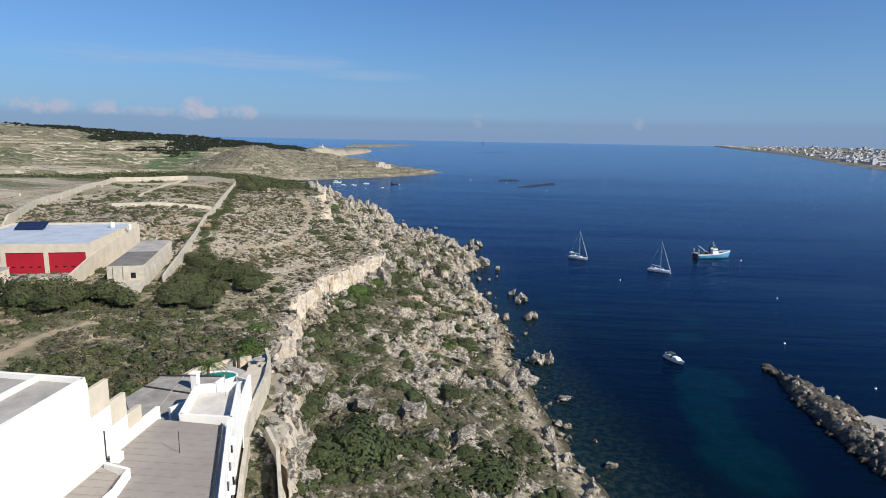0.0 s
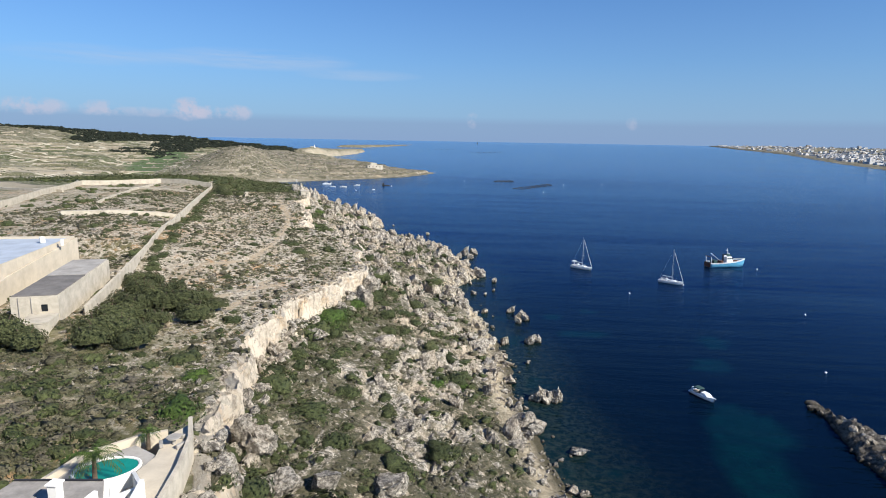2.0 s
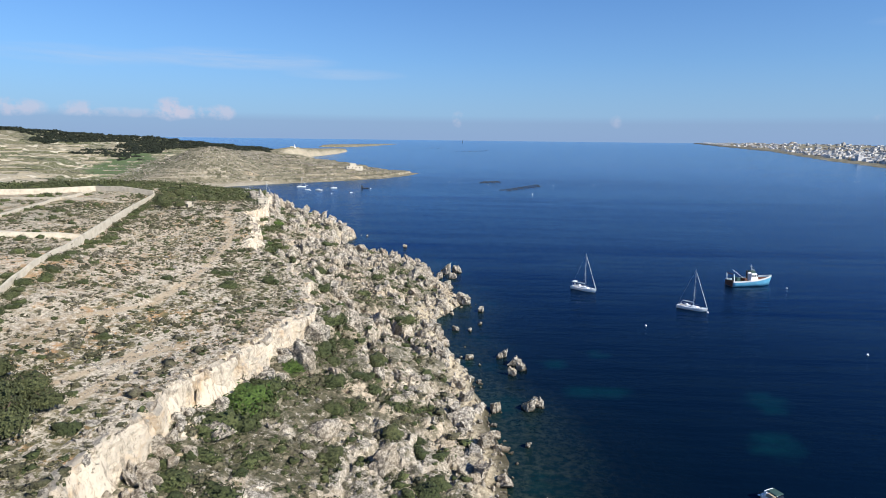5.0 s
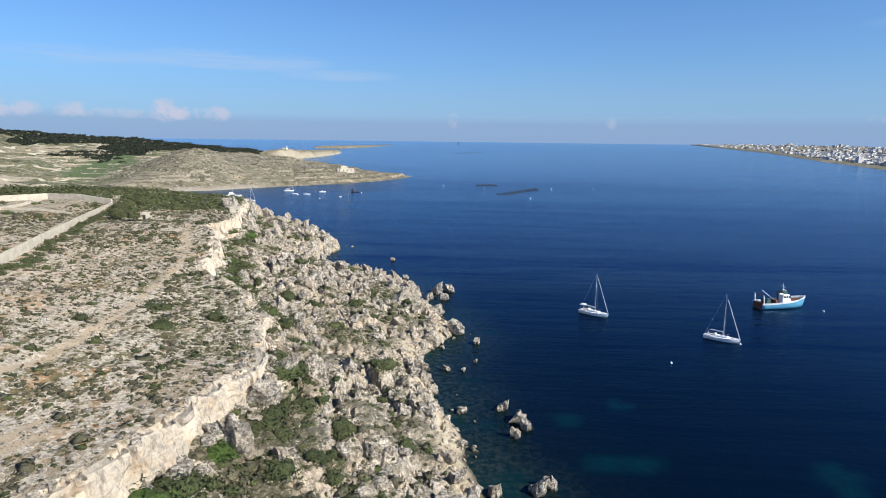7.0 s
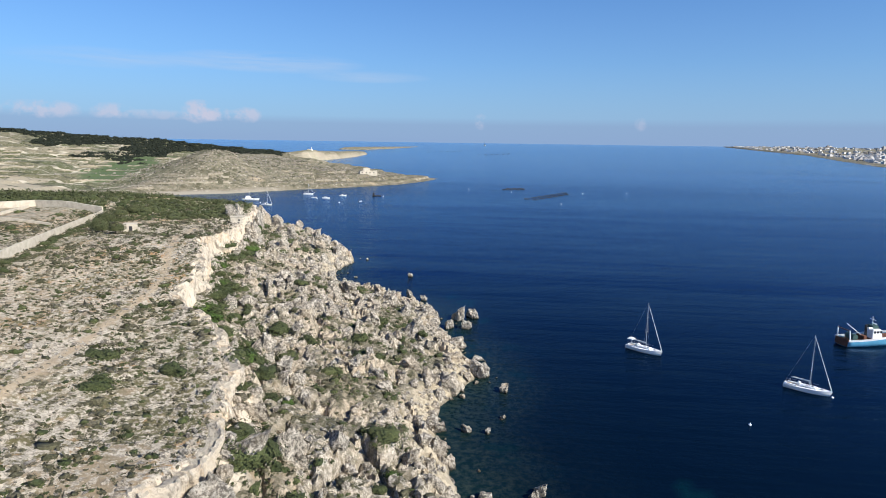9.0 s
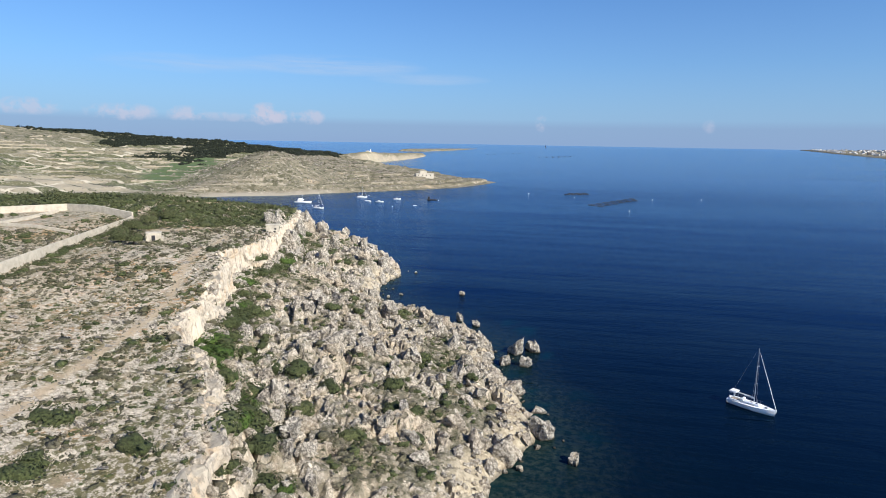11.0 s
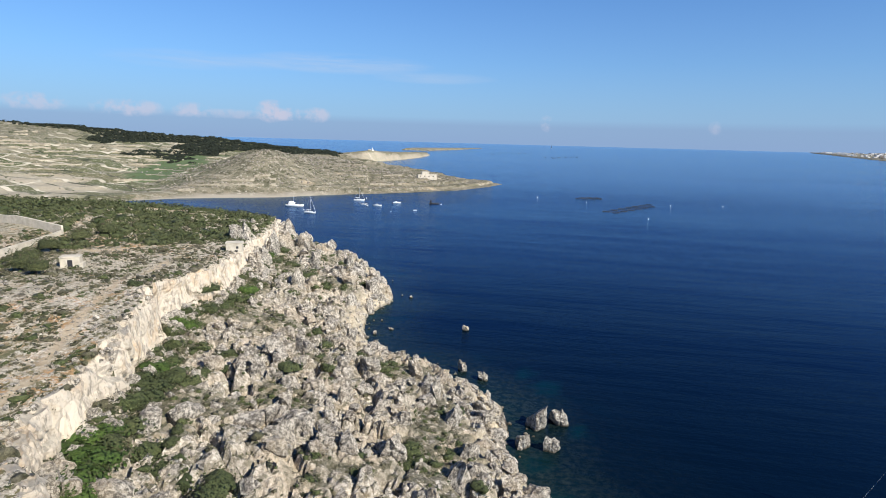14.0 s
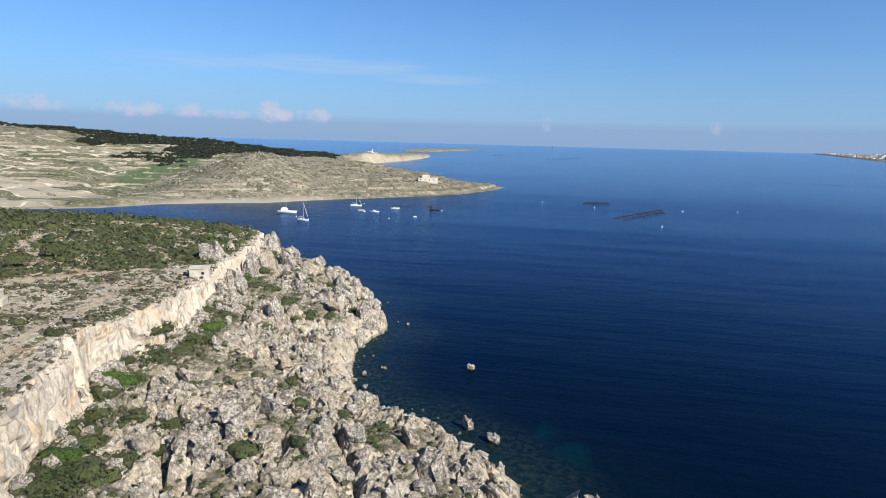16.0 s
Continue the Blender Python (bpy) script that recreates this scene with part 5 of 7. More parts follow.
for k, row in enumerate(((10.6, 152.5, 3.0, 2.2, 40, 1.2), (12.6, 154.0, 2.2, 1.8, 0, 1), (8.7, 168.6, 2.2, 1.5, 20, 1), (10.8, 171.5, 2.6, 1.6, 70, 1),
                         (6.4, 178.6, 2.0, 1.4, 0, 1), (4.4, 151.6, 2.8, 2.2, 30, 1), (9.2, 139.2, 1.6, 0.9, 0, 1), (8.4, 107.6, 3.2, 1.8, 60, 1.3), (-4.0, 197.0, 2.0, 1.0, 0, 1.2),
                         (-0.4, 196.8, 1.4, 0.8, 0, 1), (2.2, 202.6, 1.5, 0.8, 50, 1), (-0.6, 177.4, 2.6, 1.4, 15, 1), (7.3, 179.4, 2.4, 1.7, 35, 1), (9.8, 174.8, 2.8, 1.9, 80, 1.1),
                         (-2.2, 222.0, 4.4, 2.8, 10, 1.2), (2.6, 214.4, 2.5, 1.4, 20, 1.1), (-16.0, 260.4, 3.2, 3.0, 0, 1), (-11.6, 254.6, 3.4, 2.6, 30, 1), (-9.4, 262.0, 4.2, 3.6, 60, 1.2),
                         (-5.3, 264.4, 3.2, 2.6, 20, 1), (-6.7, 254.6, 3.3, 1.9, 45, 1.1), (-12.2, 243.0, 3.0, 1.2, 0, 1.4), (-15.0, 252.2, 2.2, 1.6, 0, 1), (-54.0, 300.0, 1.8, 0.9, 0, 1.2),
                         (-50.4, 297.0, 2.0, 1.0, 20, 1), (-49.6, 308.4, 1.2, 0.5, 0, 1.2), (-30.2, 313.0, 1.9, 1.1, 30, 1.2), (-52.6, 303.5, 1.6, 0.8, 40, 1), (13.8, 90.0, 2.2, 1.0, 0, 1.2),
                         (19.0, 78.0, 2.0, 0.9, 0, 1.3), (14.6, 101.5, 3.2, 0.8, 0, 1.4), (-21.5, 281.0, 2.4, 1.6, 0, 1), (-26.5, 284.6, 2.6, 1.9, 0, 1))):
    x, y, w, h, a, lg = row
    sea_rock(x, y, w, h, a, k, lg)

# large blocks broken from the cliff: place, width, height, turn
for k, row in enumerate(((-27.5, 77.5, 8.5, 4.6, 20), (-23, 73, 6.6, 3.4, 60), (-18.5, 75, 6.6, 3.0, 0), (-11.5, 78, 7.0, 3.0, 30), (-8, 72.5, 6.0, 2.6, 75), (-14.5, 69, 6.0, 2.8, 10), (-27.6, 142, 6.6, 5.0, 0), (-28.6, 155, 6.8, 5.6, 80), (-28.4, 164, 6.4, 5.0, 75),
                         (-27, 171, 5.5, 4.2, 20), (-33, 177, 6.0, 3.6, 0), (-35, 194, 5.0, 3.0, 30), (-21, 205, 4.4, 3.0, 10), (-16, 214, 4.6, 3.4, 50), (-14, 226, 4.4, 3.2, 0), (-19, 243, 4.8, 4.0, 25),
                         (-23, 252, 5.4, 4.6, 60), (-28, 261, 5.0, 4.4, 10), (-33, 268, 4.6, 3.6, 0), (-40, 262, 4.4, 3.0, 40), (-47, 236, 5.0, 3.0, 70), (-42, 227, 4.6, 2.8, 5), (-55, 247, 4.8, 3.2, 15),
                         (-51, 255, 4.0, 3.0, 0), (-61, 256, 5.2, 3.0, 35), (-45, 275, 4.6, 3.2, 80), (-52, 284, 5.0, 3.6, 20), (-62, 296, 5.4, 3.6, 10), (-64, 316, 6.0, 4.6, 50), (-63, 333, 6.4, 5.4, 0),
                         (-70, 343, 6.2, 5.0, 30), (-68, 327, 5.6, 4.2, 15), (-77, 352, 6.6, 5.6, 60), (-84, 362, 6.2, 5.2, 10), (-92, 372, 6.6, 5.0, 40), (-86, 345, 5.8, 4.6, 0), (-96, 358, 6.6, 5.2, 25),
                         (-104, 378, 6.8, 5.0, 70), (-75, 331, 5.6, 4.2, 35), (-82, 334, 5.0, 3.8, 5), (-72, 306, 5.0, 3.2, 55), (-77, 283, 4.4, 2.6, 0), (-72, 270, 4.6, 2.8, 20), (-5, 108, 3.6, 2.4, 0),
                         (0.5, 118, 4.4, 3.6, 30), (1.5, 128, 4.2, 3.4, 60), (2.5, 138, 4.2, 3.8, 0), (-3, 146, 3.4, 2.6, 10), (-2, 157, 3.8, 2.8, 20), (-6, 168, 3.8, 3.0, 0), (-11, 178, 3.6, 2.6, 45), (-13, 190, 4.2, 3.2, 0))):
    x, y, w, h, a = row
    z0 = float(on_ground(np.array([x]), np.array([y]))[0])
    ob = tagged(new("limestone_block", CRAG_ME[(k * 5 + 2) % 6]), "large angular grey limestone block on the boulder slope", "rock", "large fallen blocks")
    ob.matrix_world = pose(x, y, z0 + 0.18 * h, random.uniform(-14, 14), random.uniform(-14, 14), a) @ Matrix.Diagonal((w / 2 * 0.8, w / 2 * 0.66, h * 0.6, 1))


def sheet(name, ring, gap, height, material, label, category):
    """A ground sheet over a ring of plan points, by a height function of place and distance from its edge."""
    xs, ys = [p[0] for p in ring], [p[1] for p in ring]
    ax, ay = np.arange(min(xs) - gap, max(xs) + 2 * gap, gap), np.arange(min(ys) - gap, max(ys) + 2 * gap, gap)
    U, V = np.meshgrid(ax, ay)
    d = line_distance(U, V, ring + ring[:1]) * np.where(inside(U, V, ring), 1, -1)
    i = np.arange(U.size).reshape(U.shape)
    q = np.stack([i[:-1, :-1], i[:-1, 1:], i[1:, 1:], i[1:, :-1]], -1).reshape(-1, 4)
    ok = (d[:-1, :-1] > -2 * gap) | (d[1:, 1:] > -2 * gap)
    me = mesh_np(name, np.stack([U, V, height(U, V, d)], -1).reshape(-1, 3), q[ok.ravel()], True)
    give(me, "lush", np.full(U.size, 0.7))
    give(me, "field", np.full(U.size, 0.75))
    give(me, "heath", np.full(U.size, 0.7))
    for a in ("bare", "sand", "track", "fallow", "meadow", "scree", "pebble"):
        give(me, a, np.zeros(U.size))
    give(me, "stony", np.full(U.size, 0.3))
    give(me, "crag", np.full(U.size, 0.35))
    return tagged(part(name, me, material), label, category, kind="structure")


# rock towers of the promontory, with a hollow between them: place, foot, width, depth, height, turn
for k, row in enumerate(((-99, 322, 11, 7.5, 6.5, 12.5, 20), (-106, 338, 11, 8.0, 7.0, 10.5, 35), (-113, 352, 11, 9.0, 8.0, 9.5, 10), (-119, 368, 10, 9.5, 8.5, 8.0, 50), (-127, 384, 10, 9.0, 9.0, 7.0, 20),
                         (-94.5, 330, 9, 5.0, 5.0, 12.5, 60), (-91, 318, 9, 5.0, 4.5, 9.0, 0), (-99, 348, 7, 7.0, 6.0, 11.0, 40), (-107, 366, 7, 8.0, 7.0, 10.5, 15), (-117, 386, 6, 8.0, 8.0, 11.0, 30), (-88, 309, 10, 4.0, 4.0, 8.0, 25))):
    x, y, z0, w, dp, h, a = row
    ob = tagged(new("rock_tower", CRAG_ME[(k * 3 + 1) % 6]), "tall cream limestone crag on the promontory", "crag", "promontory crags")
    ob.matrix_world = pose(x, y, z0 + h * 0.42, 0, 0, a) @ Matrix.Diagonal((w / 2 * 1.1, dp / 2 * 1.1, h * 0.62, 1))
SPIT = [(61, 125.5), (63.2, 125.5), (63.5, 119), (66.5, 112), (68, 100), (69, 88), (70, 70), (62, 68), (59.5, 80), (59, 92), (59, 104), (60, 112), (61.5, 119)]
# stone toned down for wet and for the shaded side of the spit
SPIT_MAT = stone_material("shaded_wet_limestone", 0.34)
sheet("rock_spit", SPIT, 0.45, lambda x, y, d: np.where(d > 0, 0.2 + 1.7 * step(0.1, 2.2, d) * step(127, 113, y) * (0.75 + 0.7 * fbm(x / 4, y / 4, 3)) + 1.3 * np.abs(fbm(x / 1.6, y / 1.6, 7)), np.maximum(0.9 * d, -2)), SPIT_MAT,
      "rough grey limestone breakwater spit in dark water", "breakwater")
r3 = np.random.default_rng(31)
sx, sy = r3.uniform(58.5, 69, 260), r3.uniform(76, 124, 260)
dsp = line_distance(sx, sy, SPIT + SPIT[:1]) * np.where(inside(sx, sy, SPIT), 1, -1)
ok = dsp > -0.4
# edge boulders take the shade-darkened wet stone, crest boulders the full tone
for wet, name, label, mat in ((True, "wet_spit_boulders", "wet boulders along the breakwater's edge, darkened as in shade", SPIT_MAT), (False, "spit_boulders", "pale dry boulders on the crest of the breakwater", STONE)):
    on = ok & ((dsp < 1.5) == wet)
    stuff(name, label, "boulders", mat, scatter(CRAGS, np.stack([sx[on], sy[on], 0.1 + 1.5 * step(0.1, 2.2, dsp[on]) * step(127, 113, sy[on])], -1), r3.uniform(0.35, 1.1, on.sum()), r3))
quay = thing("quay", pose(0, 0, 0), "pale concrete quay slab behind the rock spit", "quay", kind="structure")
part("slab", prism([(65.4, 96.5), (68, 97.8), (76, 92), (84, 70), (66, 70), (64.4, 84)], -1.0, 1.75), CONCRETE, quay)

ISLE = [(-480, 1385), (-415, 1385), (-392, 1430), (-384, 1500), (-378, 1600), (-374, 1700), (-382, 1850), (-400, 1985), (-450, 2000), (-500, 1800), (-520, 1600), (-510, 1450)]
sheet("island", ISLE, 7, lambda x, y, d: np.where(d > 0, 1 + (15 + 7 * np.exp(-((y - 1428) / 60) ** 2 - ((x + 418) / 40) ** 2) - 5 * step(1650, 1990, y)) * step(0, 16, d + 5 * fbm(x / 30, y / 30, 4)) + 1.5 * fbm(x / 40, y / 40, 8), -6), GROUND,
      "low rocky island with pale sea cliffs", "island")
FLAT_ISLE = [(-620, 2400), (-500, 2420), (-420, 2700), (-352, 3080), (-400, 3100), (-520, 2900), (-640, 2600)]
sheet("far_island", FLAT_ISLE, 14, lambda x, y, d: np.where(d > 0, 7 + 9 * step(0, 30, d), -4), GROUND, "flat far rocky island with a pale shore", "island")

statue = thing("statue_column", pose(-413, 1428, 21.5), "pale stone statue on a stepped plinth on the island", "monument")
bm = boxes((-4, -4, -1, 4, 4, 1.2), (-2.2, -2.2, 1.2, 2.2, 2.2, 5.0), bevel=0.15)
tube(bm, (0, 0, 5), (0, 0, 11.5), 1.3, 0.7, 10)
part("monument", bm, WHITE, statue)
statue.scale = (0.7, 0.7, 0.7)
chapel = thing("island_ruin", pose(-421, 1432, 20.5), "small pale stone ruin on the island", "ruin")
part("wall", boxes((-3, -3, 0, 3, 3, 5), (3, -2, 0, 7, 2, 3), bevel=0.1), LIME, chapel)

# ---- boats ----
def hull(L, beam, free, bow=0.55, stern=0.8, rise=0.35, draft=0.35, n=14):
    """A boat's hull from the stern (y = 0) to the stem (y = L), open on top."""
    bm = bmesh.new()
    rows = []
    for i in range(n + 1):
        s = i / n
        b = beam / 2 * (stern + (1 - stern) * min(1, s / 0.35)) * (1 if s < bow else max(0.02, math.cos((s - bow) / (1 - bow) * math.pi / 2) ** 0.8))
        top = free * (1 + rise * s * s)
        keel = -draft * (1 - s ** 4)
        y = L * s
        rake = 0.05 * L * s ** 6
        rows.append([bm.verts.new(p) for p in ((-b, y + rake, top), (-b * 0.93, y + rake * 0.5, top * 0.45), (-b * 0.62, y, keel * 0.5), (0, y, keel), (b * 0.62, y, keel * 0.5), (b * 0.93, y + rake * 0.5, top * 0.45), (b, y + rake, top))])
    for a, c in zip(rows, rows[1:]):
        for k in range(6):
            bm.faces.new((a[k], a[k + 1], c[k + 1], c[k]))
    bm.faces.new(rows[0])
    edge = [(r[0].co.copy(), r[6].co.copy()) for r in rows]
    bmesh.ops.recalc_face_normals(bm, faces=bm.faces)
    return bm, edge


def deck(edge, sink=0.05, inset=0.94):
    bm = bmesh.new()
    rows = [[bm.verts.new((p.x * inset, p.y, p.z - sink)) for p in pair] for pair in edge]
    for a, c in zip(rows, rows[1:]):
        bm.faces.new((a[0], a[1], c[1], c[0]))
    bmesh.ops.recalc_face_normals(bm, faces=bm.faces)
    return bm


def wedge(x0, x1, y0, y1, z0, z1, slope=0.3):
    """A cabin: a box whose front and sides lean in."""
    bm = bmesh.new()
    box(bm, x0, y0, z0, x1, y1, z1)
    for v in bm.verts:
        if v.co.z > (z0 + z1) / 2:
            v.co.x *= 0.84
            v.co.y += -slope * (z1 - z0) * 2 if v.co.y > (y0 + y1) / 2 else 0.1 * (z1 - z0)
    bmesh.ops.bevel(bm, geom=bm.edges[:], offset=0.06, segments=2, affect="EDGES")
    return bm


GLASS = painted("dark_window_glass", (0.012, 0.016, 0.02), 0.08, 0.2, 1.0, bump=0.0)
TEAK = painted("teak_deck", (0.42, 0.34, 0.25), 0.8, 0.25, 2.0)
ALU = painted("grey_aluminium", (0.55, 0.56, 0.58), 0.35, 0.15, 1.0, 0.7, 0.0)
CANVAS = painted("white_canvas", (0.72, 0.72, 0.70), 0.85, 0.15, 1.5)
GREEN_CANVAS = painted("dark_green_canvas", (0.035, 0.075, 0.07), 0.8, 0.2, 1.5)
RUST = painted("rusty_steel", (0.16, 0.07, 0.045), 0.8, 0.5, 1.2, 0.2, 0.01)


def yacht(m, L, mast, label, bimini=True):
    y = thing("sailing_yacht", m, label, "sailboat", "moored boats")
    bm, edge = hull(L, L * 0.31, L * 0.105)
    part("hull", bm, HULL, y, smooth=True)
    part("deck", deck(edge), HULL, y)
    d = L * 0.105
    part("cabin", wedge(-L * 0.085, L * 0.085, L * 0.34, L * 0.72, d, d + L * 0.05), HULL, y)
    part("cockpit", boxes((-L * 0.075, L * 0.06, d - 0.02, L * 0.075, L * 0.3, d + 0.03)), TEAK, y, "brown teak cockpit floor")
    for sx in (-1, 1):
        part("bench", boxes((sx * L * 0.075, L * 0.06, d, sx * L * 0.11, L * 0.3, d + 0.22), bevel=0.03) if sx > 0 else boxes((-L * 0.11, L * 0.06, d, -L * 0.075, L * 0.3, d + 0.22), bevel=0.03), HULL, y)
        part("window", boxes((sx * L * 0.078 - 0.02, L * 0.4, d + 0.1, sx * L * 0.078 + 0.02, L * 0.6, d + 0.22)), GLASS, y, "dark cabin window strip")
    for yy in (0.5, 0.62, 0.82):
        part("hatch", boxes((-0.22, L * yy - 0.22, d + 0.4 if yy < 0.7 else d + 0.2, 0.22, L * yy + 0.22, d + 0.46 if yy < 0.7 else d + 0.3), bevel=0.03), GLASS, y, "smoked deck hatch")
    my = L * 0.56
    mst = part("mast", tube(bmesh.new(), (0, my, d), (0, my - 0.012 * mast, mast), 0.085, 0.06), ALU, y, "tall grey aluminium mast")
    for k in (0.42, 0.7):
        part("spreader", tube(bmesh.new(), (-0.75, my, mast * k), (0.75, my, mast * k), 0.035, n=6), ALU, mst)
    boom = part("boom", tube(bmesh.new(), (0, my, d + 1.3), (0, L * 0.14, d + 1.45), 0.06), ALU, y)
    bag = bmesh.new()
    tube(bag, (0, my - 0.1, d + 1.42), (0, L * 0.18, d + 1.52), 0.17, 0.1)
    part("furled_mainsail", bag, CANVAS, boom, "white furled mainsail")
    part("furled_genoa", tube(bmesh.new(), (0, L * 1.03, d * 1.3), (0, my + 0.1, mast * 0.93), 0.085, 0.05, 6), CANVAS, y, "white furled headsail on the forestay")
    part("backstay", tube(bmesh.new(), (0, 0.05, d), (0, my - 0.012 * mast, mast), 0.012, n=4), ALU, y)
    for sx in (-1, 1):
        part("shroud", tube(bmesh.new(), (sx * L * 0.14, my, d), (sx * 0.75, my, mast * 0.42), 0.012, n=4), ALU, y)
        part("upper_shroud", tube(bmesh.new(), (sx * 0.75, my, mast * 0.42), (0, my, mast * 0.95), 0.012, n=4), ALU, y)
        rail = bmesh.new()
        for k in range(9):
            a, c = edge[1 + k][0 if sx < 0 else 1], edge[2 + k][0 if sx < 0 else 1]
            up = Vector((0, 0, 0.58))
            tube(rail, a * 1.0, a + up, 0.016, n=4)
            tube(rail, a + up, c + up, 0.012, n=4)
        part("guard_rail", rail, ALU, y)
    if bimini:
        part("bimini", wedge(-L * 0.12, L * 0.12, L * 0.03, L * 0.2, d + 1.55, d + 1.72, 0.1), CANVAS, y, "white canvas bimini over the cockpit")
        for sx in (-1, 1):
            for yy in (0.06, 0.17):
                part("bimini_pole", tube(bmesh.new(), (sx * L * 0.11, L * yy, d), (sx * L * 0.1, L * yy, d + 1.6), 0.02, n=5), ALU, y)
    part("sprayhood", wedge(-L * 0.085, L * 0.085, L * 0.29, L * 0.37, d + 0.2, d + 0.8, 0.2), CANVAS, y)
    part("wheel", tube(bmesh.new(), (0, L * 0.12, d + 0.75), (0, L * 0.125, d + 0.75), 0.38, n=14), ALU, y)
    return y


def along(stern, bow, z=0.0):
    a = math.degrees(math.atan2(-(bow[0] - stern[0]), bow[1] - stern[1]))
    return pose(stern[0], stern[1], z, 0, 0, a)


yacht(along((33.2, 244.8), (39.8, 239.4)), 8.5, 12.2, "white sailing yacht with bare mast and white canvas bimini at anchor")
yacht(along((61.0, 224.6), (67.4, 220.0)), 8.2, 12.0, "white sailing yacht with bare mast moored to a buoy", False)

tr = thing("trawler", along((87.8, 253.2), (104.2, 257.0)), "old blue and white fishing trawler with rust-stained steel gear", "fishing boat", "moored boats")
bm, edge = hull(15.4, 5.0, 1.5, 0.6, 0.9, 0.9, 0.5)
part("hull", bm, BLUE, tr, "pale blue painted hull", smooth=True)
bm = bmesh.new()
for k in range(len(edge) - 1):
    for i in (0, 1):
        a, c = edge[k][i], edge[k + 1][i]
        q = [bm.verts.new(p) for p in (a, c, c + Vector((0, 0, 0.55)), a + Vector((0, 0, 0.55)))]
        bm.faces.new(q)
bmesh.ops.solidify(bm, geom=bm.faces[:], thickness=0.1)
part("bulwark", bm, HULL, tr, "white bulwark above the blue hull")
part("deck", deck(edge, 0.1), RUST, tr, "rust-brown working deck")
part("wheelhouse", wedge(-1.5, 1.5, 7.2, 10.2, 1.8, 4.3, 0.15), HULL, tr)
for sx in (-1, 1):
    for k in range(3):
        part("window", boxes((sx * 1.34 - 0.06, 7.6 + k * 0.85, 3.2, sx * 1.34 + 0.06, 8.2 + k * 0.85, 3.8)), GLASS, tr)
part("upper_bridge", wedge(-1.0, 1.0, 7.4, 9.3, 4.3, 5.1, 0.15), GREEN_CANVAS, tr, "dark green bridge roof")
part("funnel", tube(bmesh.new(), (0, 6.6, 1.8), (0, 6.4, 5.2), 0.32, 0.26), DARK, tr)
ms = part("mast", tube(bmesh.new(), (0, 8.2, 5.0), (0, 8.0, 7.4), 0.09, 0.05), HULL, tr)
part("crossbar", tube(bmesh.new(), (-0.9, 8.1, 6.5), (0.9, 8.1, 6.5), 0.05, n=6), HULL, ms)
part("radar", boxes((-0.7, 8.5, 5.3, 0.7, 8.8, 5.5), bevel=0.04), HULL, ms)
for sx in (-1, 1):
    part("gallows_post", tube(bmesh.new(), (sx * 2.0, 0.6, 1.4), (sx * 1.9, 0.2, 4.4), 0.15), HULL, tr, "white stern gallows post")
part("gallows_beam", tube(bmesh.new(), (-2.0, 0.2, 4.3), (2.0, 0.2, 4.3), 0.14), RUST, tr)
part("net_drum", tube(bmesh.new(), (-1.3, 2.6, 2.3), (1.3, 2.6, 2.3), 0.75, n=16), GREEN_CANVAS, tr, "dark green net drum")
part("winch", boxes((-1.2, 5.0, 1.6, 1.2, 6.0, 2.6), bevel=0.1), RUST, tr)
part("derrick", tube(bmesh.new(), (0, 6.0, 2.0), (0, 1.0, 5.6), 0.09, 0.06), HULL, tr)
part("stern_ramp", boxes((-2.0, -0.12, 0.1, 2.0, 0.02, 2.0), bevel=0.04), RUST, tr, "rusty dark stern plate")
part("life_raft", tube(bmesh.new(), (1.0, 6.2, 4.5), (1.0, 7.2, 4.5), 0.28), HULL, tr)
for k in range(4):
    part("tyre_fender", tube(bmesh.new(), (-2.52, 2.5 + 2.4 * k, 0.9), (-2.66, 2.5 + 2.4 * k, 0.9), 0.36, n=12), DARK, tr)

mb = thing("motor_cruiser", along((41.0, 127.8), (44.0, 121.8)), "small white motor cruiser with dark green canopy at anchor", "motorboat", "moored boats")
bm, edge = hull(6.2, 2.3, 0.8, 0.45, 0.95, 0.25, 0.3)
part("hull", bm, HULL, mb, smooth=True)
part("deck", deck(edge), HULL, mb)
part("cuddy", wedge(-0.85, 0.85, 2.9, 5.2, 0.8, 1.35, 0.8), HULL, mb)
part("windscreen", wedge(-0.9, 0.9, 2.5, 3.1, 1.1, 1.65, 0.4), GLASS, mb)
part("canopy", wedge(-0.95, 0.95, 0.9, 2.7, 1.75, 1.95, 0.1), GREEN_CANVAS, mb, "dark green canvas canopy")
part("radar_arch", boxes((-1.0, 0.5, 1.5, 1.0, 0.85, 1.7), (-1.0, 0.5, 0.8, -0.85, 0.85, 1.6), (0.85, 0.5, 0.8, 1.0, 0.85, 1.6), bevel=0.03), HULL, mb)
part("cockpit", boxes((-0.8, 0.4, 0.72, 0.8, 2.5, 0.8)), TEAK, mb)
part("swim_platform", boxes((-0.9, -0.6, 0.15, 0.9, 0.02, 0.25), bevel=0.04), HULL, mb)
part("outdrive", boxes((-0.2, -0.9, -0.1, 0.2, -0.4, 0.5), bevel=0.06), DARK, mb)
part("bow_hatch", boxes((-0.25, 4.0, 1.2, 0.25, 4.5, 1.3), bevel=0.04), GLASS, mb)
part("bow_roller", boxes((-0.12, 6.2, 1.0, 0.12, 6.9, 1.08), bevel=0.02), HULL, mb)
mb.scale = (0.84, 0.84, 0.84)


